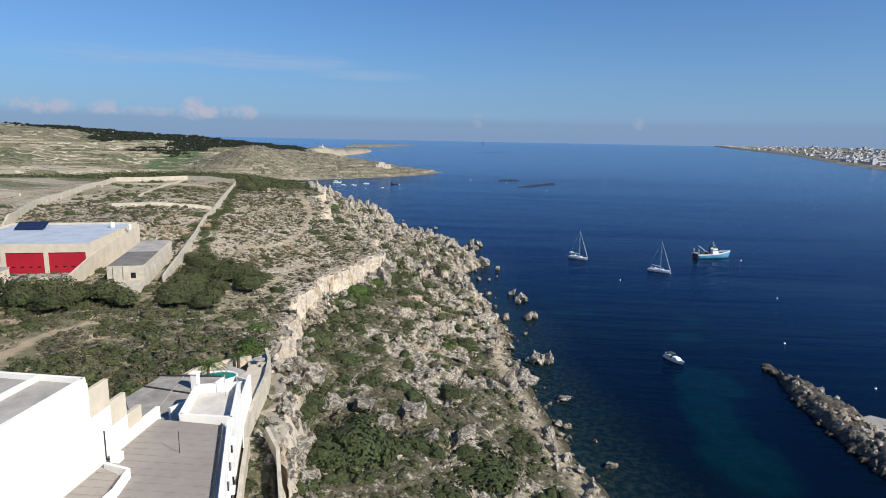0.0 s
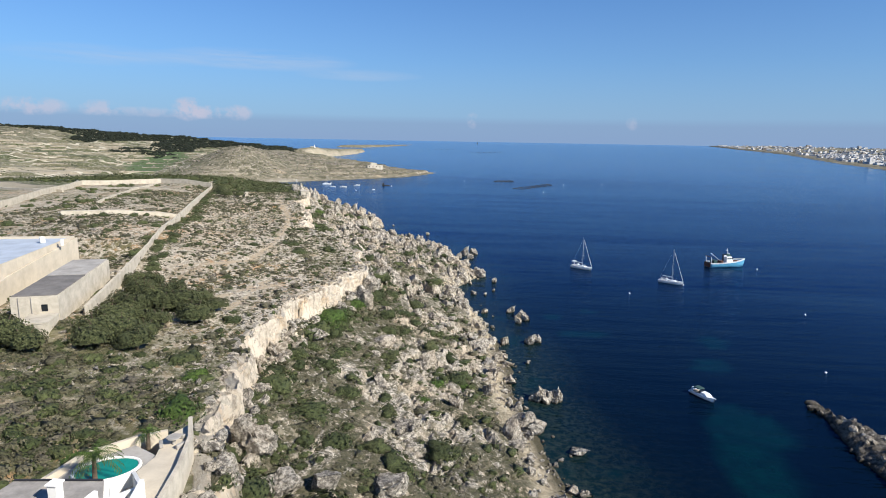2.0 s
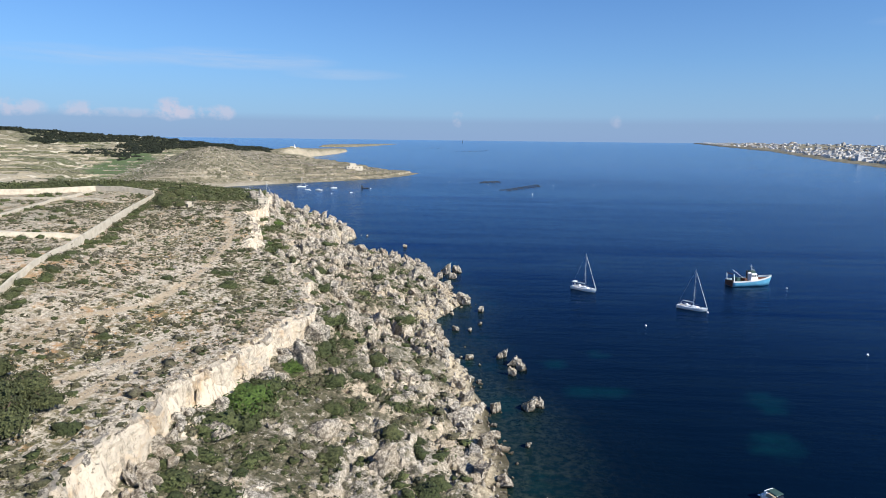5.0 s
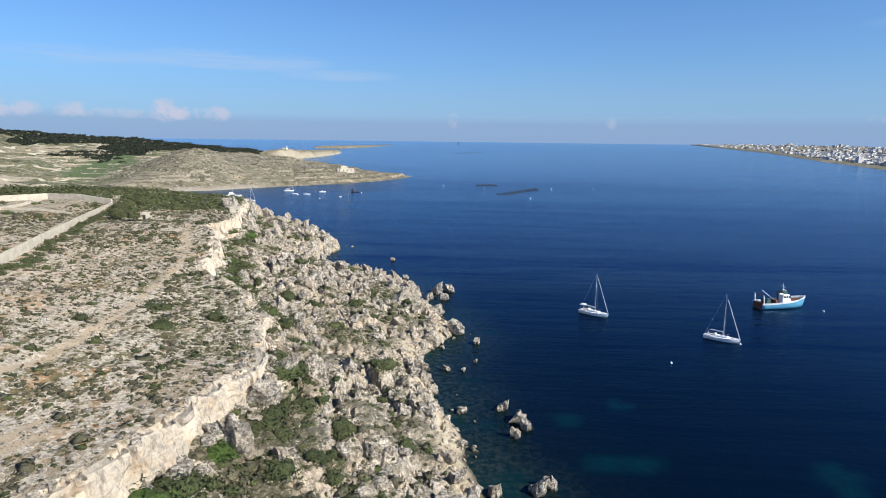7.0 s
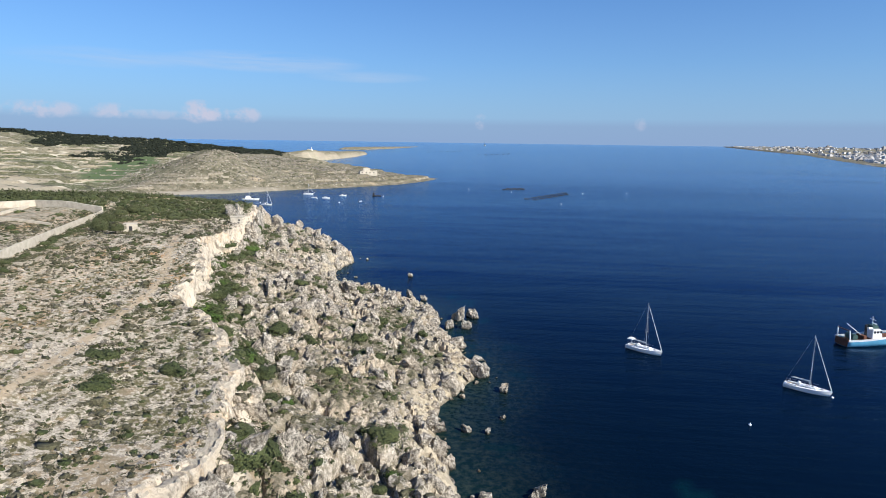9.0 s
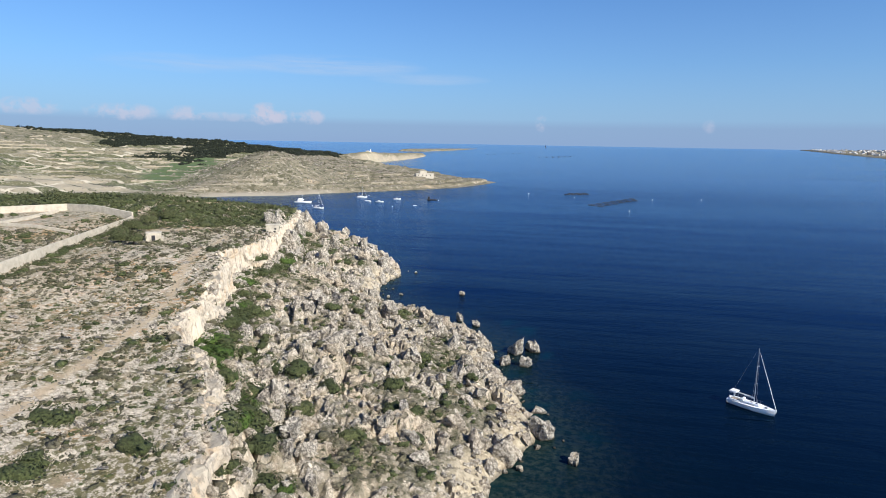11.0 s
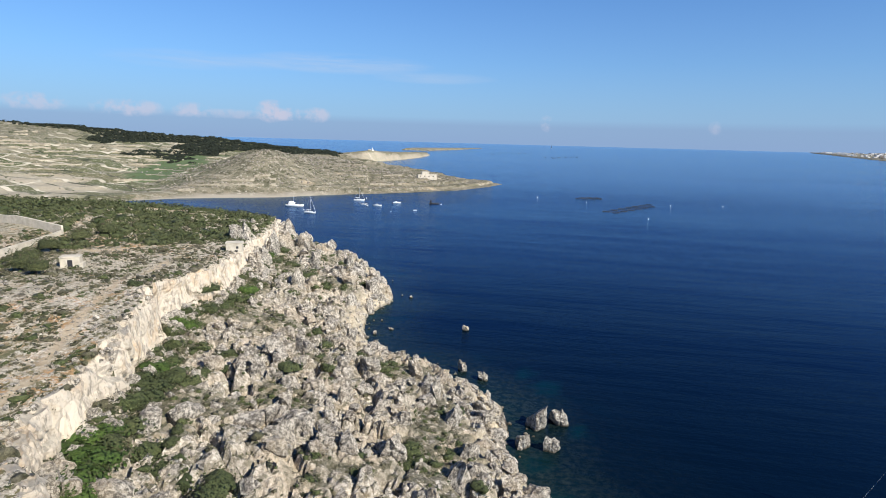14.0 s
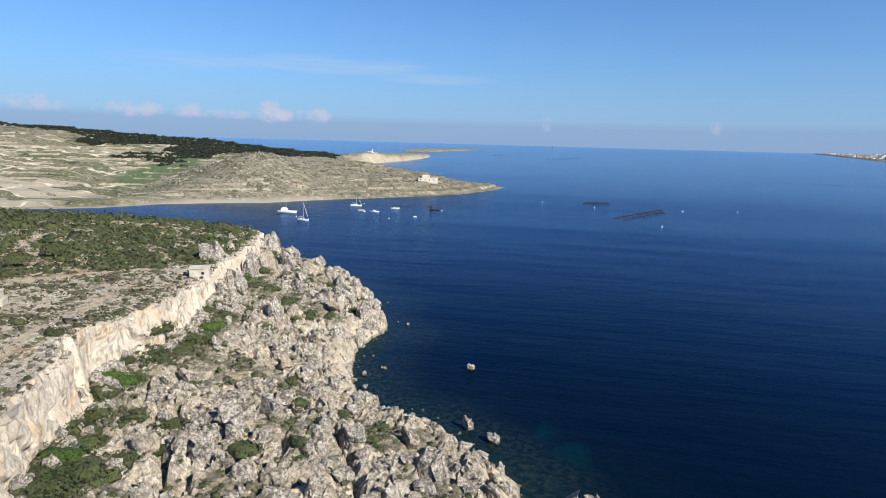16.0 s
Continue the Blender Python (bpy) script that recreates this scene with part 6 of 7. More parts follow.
def launch(m, L, label, cabin=True):
    b = thing("motor_launch", m, label, "motorboat", "boats in the bay")
    bm, edge = hull(L, L * 0.32, L * 0.12)
    part("hull", bm, HULL, b, smooth=True)
    part("deck", deck(edge), HULL, b)
    if cabin:
        part("cabin", wedge(-L * 0.11, L * 0.11, L * 0.3, L * 0.65, L * 0.11, L * 0.24, 0.5), HULL, b)
        part("window_band", wedge(-L * 0.113, L * 0.113, L * 0.31, L * 0.6, L * 0.15, L * 0.2, 0.3), GLASS, b, "dark window band")
    part("outboard", boxes((-0.2, -0.4, 0.1, 0.2, 0.05, 0.9), bevel=0.06), DARK, b)


big = thing("motor_yacht", pose(-201, 561, 0, 0, 0, -86), "white two-deck motor yacht moored in the bay", "motorboat", "boats in the bay")
bm, edge = hull(13, 3.8, 1.3)
part("hull", bm, HULL, big, smooth=True)
part("deck", deck(edge), TEAK, big)
part("saloon", wedge(-1.5, 1.5, 2.5, 8.5, 1.3, 2.9, 0.6), HULL, big)
part("window_band", wedge(-1.46, 1.46, 2.8, 8.2, 1.9, 2.5, 0.5), GLASS, big)
part("flybridge", wedge(-1.2, 1.2, 3.0, 6.0, 2.9, 3.6, 0.3), HULL, big)
part("mast", tube(bmesh.new(), (0, 6, 3), (0, 6, 7.5), 0.07), ALU, big)
yacht(pose(-172.5, 530, 0, 0, 0, -100), 8.0, 11.5, "white sailing boat with bare mast moored in the bay", False)
yacht(pose(-170, 619, 0, 0, 0, -80), 8.5, 10.0, "white ketch moored off the headland", False)
for x, y, L, a, c, lab in ((-144, 589, 6.5, -95, True, "white motor launch with a cabin moored in the bay"), (-136, 614, 6.0, -80, True, "small white cabin launch moored in the bay"),
                           (-155, 594, 4.5, -85, False, "small white open dinghy moored in the bay"), (-109, 572.5, 2.6, -60, False, "tiny white tender in the bay"), (-149, 588, 2.2, -20, False, "tiny white rowing tender")):
    launch(pose(x, y, 0, 0, 0, a), L, lab, c)
barge = thing("work_barge", pose(-108, 620, 0, 0, 0, -85), "dark work barge with a small wheelhouse in the bay", "barge", "boats in the bay")
part("hull", boxes((-1.4, 0, -0.3, 1.4, 8, 0.7), bevel=0.15), DARK, barge)
part("wheelhouse", boxes((-0.8, 0.6, 0.7, 0.8, 2.0, 3.0), bevel=0.08), DARK, barge)
part("post", tube(bmesh.new(), (0, 1.2, 3.0), (0, 1.2, 4.6), 0.07), DARK, barge)
BUOY = bmesh.new()
bmesh.ops.create_uvsphere(BUOY, u_segments=12, v_segments=8, radius=0.32)
bmesh.ops.create_cone(BUOY, cap_ends=True, segments=8, radius1=0.12, radius2=0.05, depth=0.3, matrix=Matrix.Translation((0, 0, 0.38)))
buoy_me = bpy.data.meshes.new("buoy")
BUOY.to_mesh(buoy_me)
BUOY.free()
buoy_me.materials.append(HULL)
for x, y in ((67.9, 219.3), (46.4, 205.2), (106.2, 251.2), (92.2, 187), (73.5, 141.3), (79.1, 114.5), (53.2, 586), (-27, 717), (-166, 640), (-98, 618), (85, 690), (130, 705), (16, 690), (-122, 560), (-180, 545)):
    ob = tagged(new("mooring_buoy", buoy_me), "small round white mooring buoy floating on the sea", "buoy", "mooring buoys")
    ob.matrix_world = pose(x, y, 0.08) @ Matrix.Scale(0.8 if y < 300 else 1.15, 4)
sail = thing("far_sailboat", pose(-60, 3600, 20.5, 0, 0, 60), "far white sailboat under sail near the horizon", "sailboat")
bm, edge = hull(14, 4, 1.4)
part("hull", bm, HULL, sail)
bm = bmesh.new()
vs = [bm.verts.new(p) for p in ((0, 1, 2.4), (0, 8, 2.4), (0.5, 7.6, 19))]
bm.faces.new(vs)
bmesh.ops.solidify(bm, geom=bm.faces[:], thickness=0.06)
part("sail", bm, CANVAS, sail)

# fish farm
NET = painted("dark_net", (0.05, 0.056, 0.065), 0.8, 0.3, 1.0)


def cage_mesh(r):
    bm = bmesh.new()
    for radius, z, t in ((r, 0.05, 0.16), (r * 0.93, 0.05, 0.16), (r * 0.96, 0.6, 0.04)):
        ring = [Vector((radius * math.cos(a), radius * math.sin(a), z)) for a in (k * math.tau / 24 for k in range(24))]
        for k in range(24):
            tube(bm, ring[k - 1], ring[k], t, n=4)
    for k in range(12):
        a = k * math.tau / 12
        tube(bm, (r * 0.96 * math.cos(a), r * 0.96 * math.sin(a), 0.1), (r * 0.96 * math.cos(a), r * 0.96 * math.sin(a), 0.62), 0.05, n=5)
    me = bpy.data.meshes.new("float_ring")
    bm.to_mesh(me)
    bm.free()
    me.materials.append(NET)
    return me


def net_mesh(r):
    bm = bmesh.new()
    bmesh.ops.create_cone(bm, cap_ends=False, segments=24, radius1=r * 0.9, radius2=r * 0.95, depth=0.2, matrix=Matrix.Translation((0, 0, 0.0)))
    me = bpy.data.meshes.new("net")
    bm.to_mesh(me)
    bm.free()
    me.materials.append(NET)
    return me


RING, NETS = cage_mesh(2.8), net_mesh(2.8)
cages = [(10 + 6.2 * k, 721 + 2.5 * k) for k in range(4)] + [(14 + 6.5 * k, 733 + 2 * k) for k in range(3)]
cages += [(28 + 6.6 * k, 624 + 11.5 * k) for k in range(7)] + [(34.5 + 6.6 * k, 619 + 11.5 * k) for k in range(6)]
cages += [(-240 + 20 * k, 2235 + 40 * k) for k in range(6)] + [(-55 + 20 * k, 2050 + 34 * k) for k in range(6)] + [(-30 + 18 * k, 2020 + 34 * k) for k in range(5)]
for x, y in cages:
    far = 1.0 if y < 1000 else 1.5
    lift = 30 * float(step(1200, 5000, np.array(math.hypot(x, y))))
    c = thing("fish_cage", pose(x, y, lift), "dark round floating fish cage with net and rail", "fish cage", "fish farm cages")
    part("float_ring", RING, None, c)
    part("net", NETS, None, c)
    c.scale = (far, far, far)

# ---- buildings ----
CREAM = painted("cream_stone_wall", (0.56, 0.49, 0.385), 0.85, 0.2, 0.5, bump=0.01)
ROOF = painted("weathered_roof_screed", (0.40, 0.375, 0.34), 0.9, 0.4, 0.35, bump=0.02)
ROOF_DARK = painted("patched_felt_roof", (0.20, 0.185, 0.17), 0.9, 0.45, 0.4, bump=0.02)
FLOOR_PALE = painted("pale_terrace_screed", (0.60, 0.57, 0.52), 0.85, 0.25, 0.6, bump=0.01)
SLATE = painted("stained_terrace_concrete", (0.34, 0.315, 0.285), 0.9, 0.45, 0.7, bump=0.02)
SHEETING = painted("brown_grey_roof_sheet", (0.30, 0.265, 0.235), 0.55, 0.2, 0.3, bump=0.0)
ROOF_BLUE = painted("pale_blue_roof_paint", (0.42, 0.47, 0.54), 0.7, 0.25, 0.3)
PINK = painted("faded_pink_door", (0.66, 0.50, 0.50), 0.6, 0.2, 0.5)
PANEL = painted("solar_panel_glass", (0.015, 0.025, 0.07), 0.1, 0.2, 1.0, bump=0.0)
POOL = painted("green_pool_water", (0.01, 0.22, 0.17), 0.06, 0.2, 0.8, bump=0.004)
YELLOW = painted("pale_yellow_car_paint", (0.46, 0.47, 0.26), 0.3, 0.1, 1.0, bump=0.0)
EARTH = painted("dusty_track", (0.50, 0.43, 0.32), 0.95, 0.25, 0.4, bump=0.02)


def wall_run(name, line, top, base, thick, material, parent, label=""):
    """A wall along a plan line, its top given point by point."""
    bm = bmesh.new()
    for i in range(len(line) - 1):
        a, b = Vector(line[i]), Vector(line[i + 1])
        d = (b - a).normalized()
        n = Vector((-d.y, d.x)) * thick / 2
        a2, b2 = a - d * thick * 0.04, b + d * thick * 0.04
        tops = top if isinstance(top, (list, tuple)) else [top] * len(line)
        lows = base if isinstance(base, (list, tuple)) else [base] * len(line)
        q = [(a2 + n, lows[i], tops[i]), (b2 + n, lows[i + 1], tops[i + 1]), (b2 - n, lows[i + 1], tops[i + 1]), (a2 - n, lows[i], tops[i])]
        lo = [bm.verts.new((p.x, p.y, z)) for p, z, _ in q]
        hi = [bm.verts.new((p.x, p.y, z)) for p, _, z in q]
        bm.faces.new(hi)
        bm.faces.new(lo[::-1])
        for k in range(4):
            bm.faces.new((lo[k], lo[(k + 1) % 4], hi[(k + 1) % 4], hi[k]))
    bmesh.ops.recalc_face_normals(bm, faces=bm.faces)
    return part(name, bm, material, parent, label)


# tall white block with stepped parapet
blk = thing("white_house_block", pose(0, 0, 0), "tall white plastered house block with a flat grey roof", "house")
part("wall", prism([(-28.4, 5), (-28.4, 30.3), (-46, 30.9), (-46, 5)], 15, 31.3), WHITE, blk)
part("roof", prism([(-28.7, 5), (-28.7, 29.9), (-46, 30.5), (-46, 5)], 31.31, 31.4), ROOF, blk, "weathered grey flat roof")
wall_run("parapet", [(-28.55, 5), (-28.55, 30.15), (-46, 30.75)], 31.72, 31.3, 0.3, WHITE, blk)
wall_run("parapet", [(-31.9, 12), (-31.9, 30.0)], 31.75, 31.4, 0.25, WHITE, blk)
for y0, y1, top, low in ((30.3, 32.5, 30.7, 28.6), (32.5, 34.4, 28.8, 26.9), (34.4, 36.3, 26.9, 25.6), (36.3, 38.9, 25.5, 25.0)):
    part("stepped_wall", boxes((-28.75, y0 + 0.003, 15, -28.4, y1, low)), WHITE, blk)
    part("stone_panel", boxes((-28.75, y0 + 0.003, low + 0.004, -28.4, y1, top), bevel=0.02), CREAM if low > 25.2 else WHITE, blk, "bare cream stone parapet step")
part("pipe", tube(bmesh.new(), (-28.35, 31.5, 24.7), (-28.35, 31.5, 27.0), 0.05, n=6), DARK, blk)

# long house with sheet roof
lng = thing("long_house", pose(0, 0, 0), "long white house with a brown-grey sheet metal roof", "house")
part("wall", prism([(-28.35, 14), (-28.35, 38.6), (-22.0, 38.2), (-12.6, 14)], 15, 24.4), WHITE, lng)
part("roof", prism([(-28.3, 14), (-28.3, 38.3), (-22.3, 37.9), (-12.9, 14)], 24.404, 24.6), SHEETING, lng, "brown-grey corrugated sheet roof")
for k in range(26):
    y = 15 + 0.88 * k
    xr = -22.4 + (37.9 - y) * 0.393
    part("roof_rib", boxes((-28.2, y, 24.6, xr, y + 0.07, 24.645)), SHEETING, lng)
wall_run("eaves_wall", [(-21.9, 38.2), (-12.5, 14.3)], 25.0, 15, 0.3, WHITE, lng)
part("gutter", tube(bmesh.new(), (-22.4, 37.8, 24.75), (-13.0, 14.3, 24.75), 0.1, n=6), DARK, lng)
d = Vector((9.4, -23.9, 0)).normalized()
for k in range(5):
    for z0 in (22.4, 19.6):
        p = Vector((-21.72, 38.25, 0)) + d * (1.6 + 2.7 * k)
        w = part("window", boxes((-0.03, -0.5, 0, 0.06, 0.5, 1.3)), GLASS, lng)
        w.matrix_world = Matrix.Translation((p.x, p.y, z0)) @ Matrix.Rotation(math.atan2(d.y, d.x) + math.pi / 2, 4, "Z")
        part("window_hood", boxes((-0.02, -0.65, 1.4, 0.3, 0.65, 1.5), bevel=0.02), WHITE, w)
part("antenna", tube(bmesh.new(), (-23.6, 33.2, 24.6), (-23.6, 33.2, 26.4), 0.03, n=5), DARK, lng)
part("vent_box", boxes((-27.9, 31.2, 24.6, -27.2, 31.9, 25.3), bevel=0.04), WHITE, lng)
wall_run("stair_parapet", [(-27.8, 30.6), (-25.4, 29.6), (-24.9, 27.2), (-25.0, 22)], [25.0, 25.3, 25.3, 25.3], 24.6, 0.25, WHITE, lng)

# white roof terrace
ter = thing("roof_terrace", pose(0, 0, 0), "white painted roof terrace with low parapets", "terrace")
part("floor", prism([(-26.6, 38.9), (-21.9, 38.9), (-24.4, 46.2), (-28.3, 45)], 15, 24.0), WHITE, ter)
wall_run("parapet", [(-26.6, 38.9), (-22.0, 38.9), (-24.5, 46.1), (-28.2, 44.9), (-26.6, 38.9)], 24.9, 23.9, 0.3, WHITE, ter)
part("floor_finish", prism([(-26.4, 39.1), (-22.2, 39.1), (-24.6, 45.8), (-27.9, 44.8)], 24.004, 24.06), FLOOR_PALE, ter)
wall_run("side_wall", [(-29.6, 42.4), (-28.4, 45.2), (-27.9, 49.8)], 23.6, 15, 0.3, WHITE, ter)
wall_run("side_wall", [(-24.5, 46.3), (-26.2, 52.6)], 22.9, 15, 0.3, WHITE, ter)
part("pole", tube(bmesh.new(), (-25.2, 44.6, 24), (-25.2, 44.6, 26.2), 0.03, n=5), ALU, ter)

low = thing("lower_house", pose(0, 0, 0), "low house with a stained concrete terrace roof", "house")
part("wall", prism([(-37.0, 46.4), (-32.2, 40.6), (-28.6, 41.8), (-27.6, 50.6), (-29.4, 53.4), (-36.4, 52.6)], 15, 22.1), WHITE, low)
part("roof", prism([(-36.7, 46.5), (-32.2, 41), (-28.9, 42.1), (-27.9, 50.4), (-29.6, 53.1), (-36.2, 52.3)], 22.104, 22.3), SLATE, low, "stained grey concrete terrace roof")
for a, b in (((-36.4, 49.4), (-29.0, 48.0)), ((-33.6, 52.3), (-31.6, 41.5)), ((-36.2, 52.3), (-29.6, 53.0)), ((-33.8, 44.0), (-28.8, 44.8))):
    wall_run("roof_joint", [a, b], 22.42, 22.3, 0.16, DARK if a[0] < -34 else CONCRETE, low)
part("chimney", boxes((-31.3, 49.5, 22.3, -30.6, 50.2, 23.9), (-31.4, 49.4, 23.9, -30.5, 50.3, 24.05), bevel=0.03), WHITE, low, "white square chimney")

deckt = thing("pool_terrace", pose(0, 0, 0), "walled stone terrace beside a green swimming pool", "terrace")
part("paving", prism([(-30.6, 56.5), (-26.2, 53), (-26.6, 57.6), (-28.2, 64), (-30.2, 67.2), (-31.2, 64.5), (-30.2, 61)], 14, 19.7), CREAM, deckt)
part("pool_surround", prism([(-36.8, 54), (-29.8, 53.5), (-30.4, 57), (-30.0, 61.4), (-33.4, 63.2), (-36.6, 59.5)], 15, 19.45), ROOF, deckt)
pool = bmesh.new()
bmesh.ops.create_cone(pool, cap_ends=True, segments=28, radius1=1, radius2=1, depth=0.1, matrix=pose(-33.4, 58.9, 19.45, 0, 0, 28) @ Matrix.Diagonal((2.5, 1.75, 1, 1)))
part("pool_water", pool, POOL, deckt, "green still pool water")
rim = bmesh.new()
pts = [pose(-33.4, 58.9, 19.5, 0, 0, 28) @ Vector((2.65 * math.cos(a), 1.9 * math.sin(a), 0)) for a in (k * math.tau / 28 for k in range(28))]
for k in range(28):
    tube(rim, pts[k - 1], pts[k], 0.16, n=6)
part("pool_rim", rim, WHITE, deckt)
wall_run("retaining_wall", [(-24.6, 46.5), (-26.0, 54), (-26.9, 59), (-28.4, 64), (-30.2, 67.6)], [19.9, 20.1, 20.3, 20.3, 20.4], 8, 0.4, LIME, deckt, "cream stone retaining wall")
wall_run("white_wall", [(-27.9, 50.0), (-26.4, 52.8), (-29.6, 56.8), (-30.6, 55)], [22.6, 22.2, 20.8, 20.9], 16, 0.3, WHITE, deckt)
wall_run("garden_wall", [(-31.4, 65.4), (-33.6, 64), (-36.6, 60.4), (-37.4, 55)], 20.0, 17, 0.35, CREAM, deckt)
tab = thing("garden_table", pose(-29.7, 63.4, 19.7), "round stone garden table with curved benches", "table")
part("tabletop", tube(bmesh.new(), (0, 0, 0.66), (0, 0, 0.75), 0.65, n=20), ROOF, tab)
part("pedestal", tube(bmesh.new(), (0, 0, 0), (0, 0, 0.66), 0.2, 0.15, 12), ROOF, tab)
for k in range(3):
    a = k * 2.1
    b = part("bench", boxes((-0.5, -0.18, 0, 0.5, 0.18, 0.42), bevel=0.05), ROOF, tab)
    b.matrix_local = Matrix.Rotation(a, 4, "Z") @ Matrix.Translation((0, 1.1, 0))
gw = thing("garden_wall", pose(0, 0, 0), "low rubble garden wall along the cliff", "wall")
gline = [(-13.5, 22), (-17.0, 36.5), (-20.0, 44), (-22.6, 48)]
wall_run("coping", gline, 19.3, 13, 0.35, LIME, gw)
wall_run("inner_wall", [(-18.2, 30), (-21.6, 39.5), (-23.6, 45.5)], 19.4, 14, 0.4, LIME, gw)


def palm(x, y, z, h, s):
    p = thing("palm_tree", pose(x, y, z), "green date palm with drooping fronds by the pool", "palm")
    part("trunk", tube(bmesh.new(), (0, 0, -0.3), (0.1, 0, h), 0.22, 0.16, 9), BARK, p)
    for k in range(26):
        a, up = k * 2.4, 0.2 + 0.9 * (k % 7) / 7
        bm = bmesh.new()
        spine = [Vector((math.cos(a) * s * t, math.sin(a) * s * t, h + s * (up * t - 0.85 * t * t))) for t in (0, 0.25, 0.5, 0.75, 1.0)]
        side = Vector((-math.sin(a), math.cos(a), 0))
        for i in range(4):
            for sub in range(4):
                q = spine[i].lerp(spine[i + 1], sub / 4)
                for sg in (-1, 1):
                    tip = q + side * sg * 0.34 * s * (1 - 0.6 * (i + sub / 4) / 4) * 0.6 + (spine[i + 1] - spine[i]) * 0.5 - Vector((0, 0, 0.12 * s))
                    w = (spine[i + 1] - spine[i]) * 0.16
                    bm.faces.new([bm.verts.new(q), bm.verts.new(q + w), bm.verts.new(tip)])
        part("frond", bm, LEAF_BRIGHT, p)


palm(-33.2, 57.0, 19.4, 2.6, 2.3)
palm(-32.4, 63.6, 19.2, 1.6, 1.2)

# workshop with red doors
han = thing("workshop", pose(-78.6, 101.6, 21.6, 0, 0, 15.0), "cream workshop with red roller doors and a pale blue flat roof", "workshop")
part("wall", boxes((-27, 0.3, -1.5, 0, 29, 5.2)), CREAM, han)
part("front", boxes((-27, 0, 3.9, 0, 0.3, 5.6), (-0.9, 0, -1.5, 0, 0.3, 3.9), (-8.4, 0, -1.5, -7.6, 0.3, 3.9), (-15.9, 0, -1.5, -15.1, 0.3, 3.9), (-27, 0, -1.5, -22.6, 0.3, 3.9)), CREAM, han)
part("roof", boxes((-26.7, 0.3, 5.204, -0.3, 28.7, 5.3)), ROOF_BLUE, han, "pale blue painted flat roof")
for rr in ((-27, 28.7, 5.2, 0, 29, 5.75), (-0.3, 0.3, 5.2, 0, 28.7, 5.75), (-27, 0.3, 5.2, -26.7, 28.7, 5.75)):
    part("parapet", boxes(rr), CREAM, han)
for k, mt in enumerate((RED, RED, PINK)):
    x1 = -0.9 - 7.5 * k
    dr = part("roller_door", boxes((x1 - 6.7, 0.18, -0.2, x1, 0.28, 3.9)), mt, han, "faded pink roller door" if mt is PINK else "red roller door")
    for j in range(4):
        part("door_window", boxes((x1 - 5.8 + 1.5 * j, 0.15, 0.9, x1 - 5.2 + 1.5 * j, 0.2, 1.15)), GLASS, dr)
    for j in range(6):
        part("door_seam", boxes((x1 - 6.7, 0.165, 0.45 + 0.6 * j, x1, 0.181, 0.48 + 0.6 * j)), mt, dr)
wall_run("yard_wall", [(0.3, 29), (0.35, 0.5), (1.4, -19)], [5.4, 3.6, 1.6], -2.0, 0.35, CREAM, han)
part("yard", boxes((-27, -19, -1.9, 0.4, 0, -0.22)), CONCRETE, han)
sp = thing("solar_array", pose(-103, 117, 26.9, 0, 0, 16), "dark blue solar panels on a tilted roof frame", "solar panel")
for i in range(6):
    for j in range(2):
        q = part("panel", boxes((i * 1.02 - 3, j * 1.65 - 1.6, 0, i * 1.02 - 2.02, j * 1.65, 0.05)), PANEL, sp)
        q.matrix_local = Matrix.Translation((0, 0, 0.9)) @ Matrix.Rotation(radians(24), 4, "X")
part("frame", boxes((-3, -1.5, 0, -2.9, -1.4, 0.4), (2.9, -1.5, 0, 3, -1.4, 0.4), (-3, 1.3, 0, -2.9, 1.4, 1.5), (2.9, 1.3, 0, 3, 1.4, 1.5)), ALU, sp)
for x, y, w in ((-88, 123, 0.9), (-82.5, 121, 0.6)):
    tk = thing("water_tank", pose(x, y, 27.0), "small white roof water tank", "tank")
    part("tank", tube(bmesh.new(), (0, 0, 0), (0, 0, 1.1), w * 0.55, n=14), WHITE, tk)
    part("lid", tube(bmesh.new(), (0, 0, 1.1), (0, 0, 1.2), w * 0.3, n=10), WHITE, tk)
sh = thing("yard_shed", pose(-86.5, 84.5, 21, 0, 0, 10.5), "low cream shed with a grey flat roof", "shed")
part("wall", boxes((-12, 0, -2, 0, 8, 2.9)), CREAM, sh)
part("roof", boxes((-12.1, -0.1, 2.904, 0.1, 8.1, 3.1)), ROOF, sh)
part("door", boxes((-0.02, 2.5, 0, 0.05, 3.5, 2.1)), DARK, sh)
part("window", boxes((-3.5, -0.05, 1, -2.5, 0.03, 2)), GLASS, sh)
car = thing("parked_car", pose(-80.0, 90.6, 21.4, 0, 0, 100), "small pale yellow car parked in the yard", "car")
part("body", wedge(-0.8, 0.8, -1.9, 1.9, 0.3, 0.85, 0.1), YELLOW, car)
part("cabin", wedge(-0.72, 0.72, -1.3, 0.9, 0.85, 1.4, 0.4), YELLOW, car)
part("windscreen", wedge(-0.74, 0.74, -1.1, 0.8, 0.92, 1.28, 0.4), GLASS, car)
for sx in (-1, 1):
    for yy in (-1.2, 1.2):
        part("wheel", tube(bmesh.new(), (sx * 0.66, yy, 0.3), (sx * 0.82, yy, 0.3), 0.3, n=14), DARK, car)

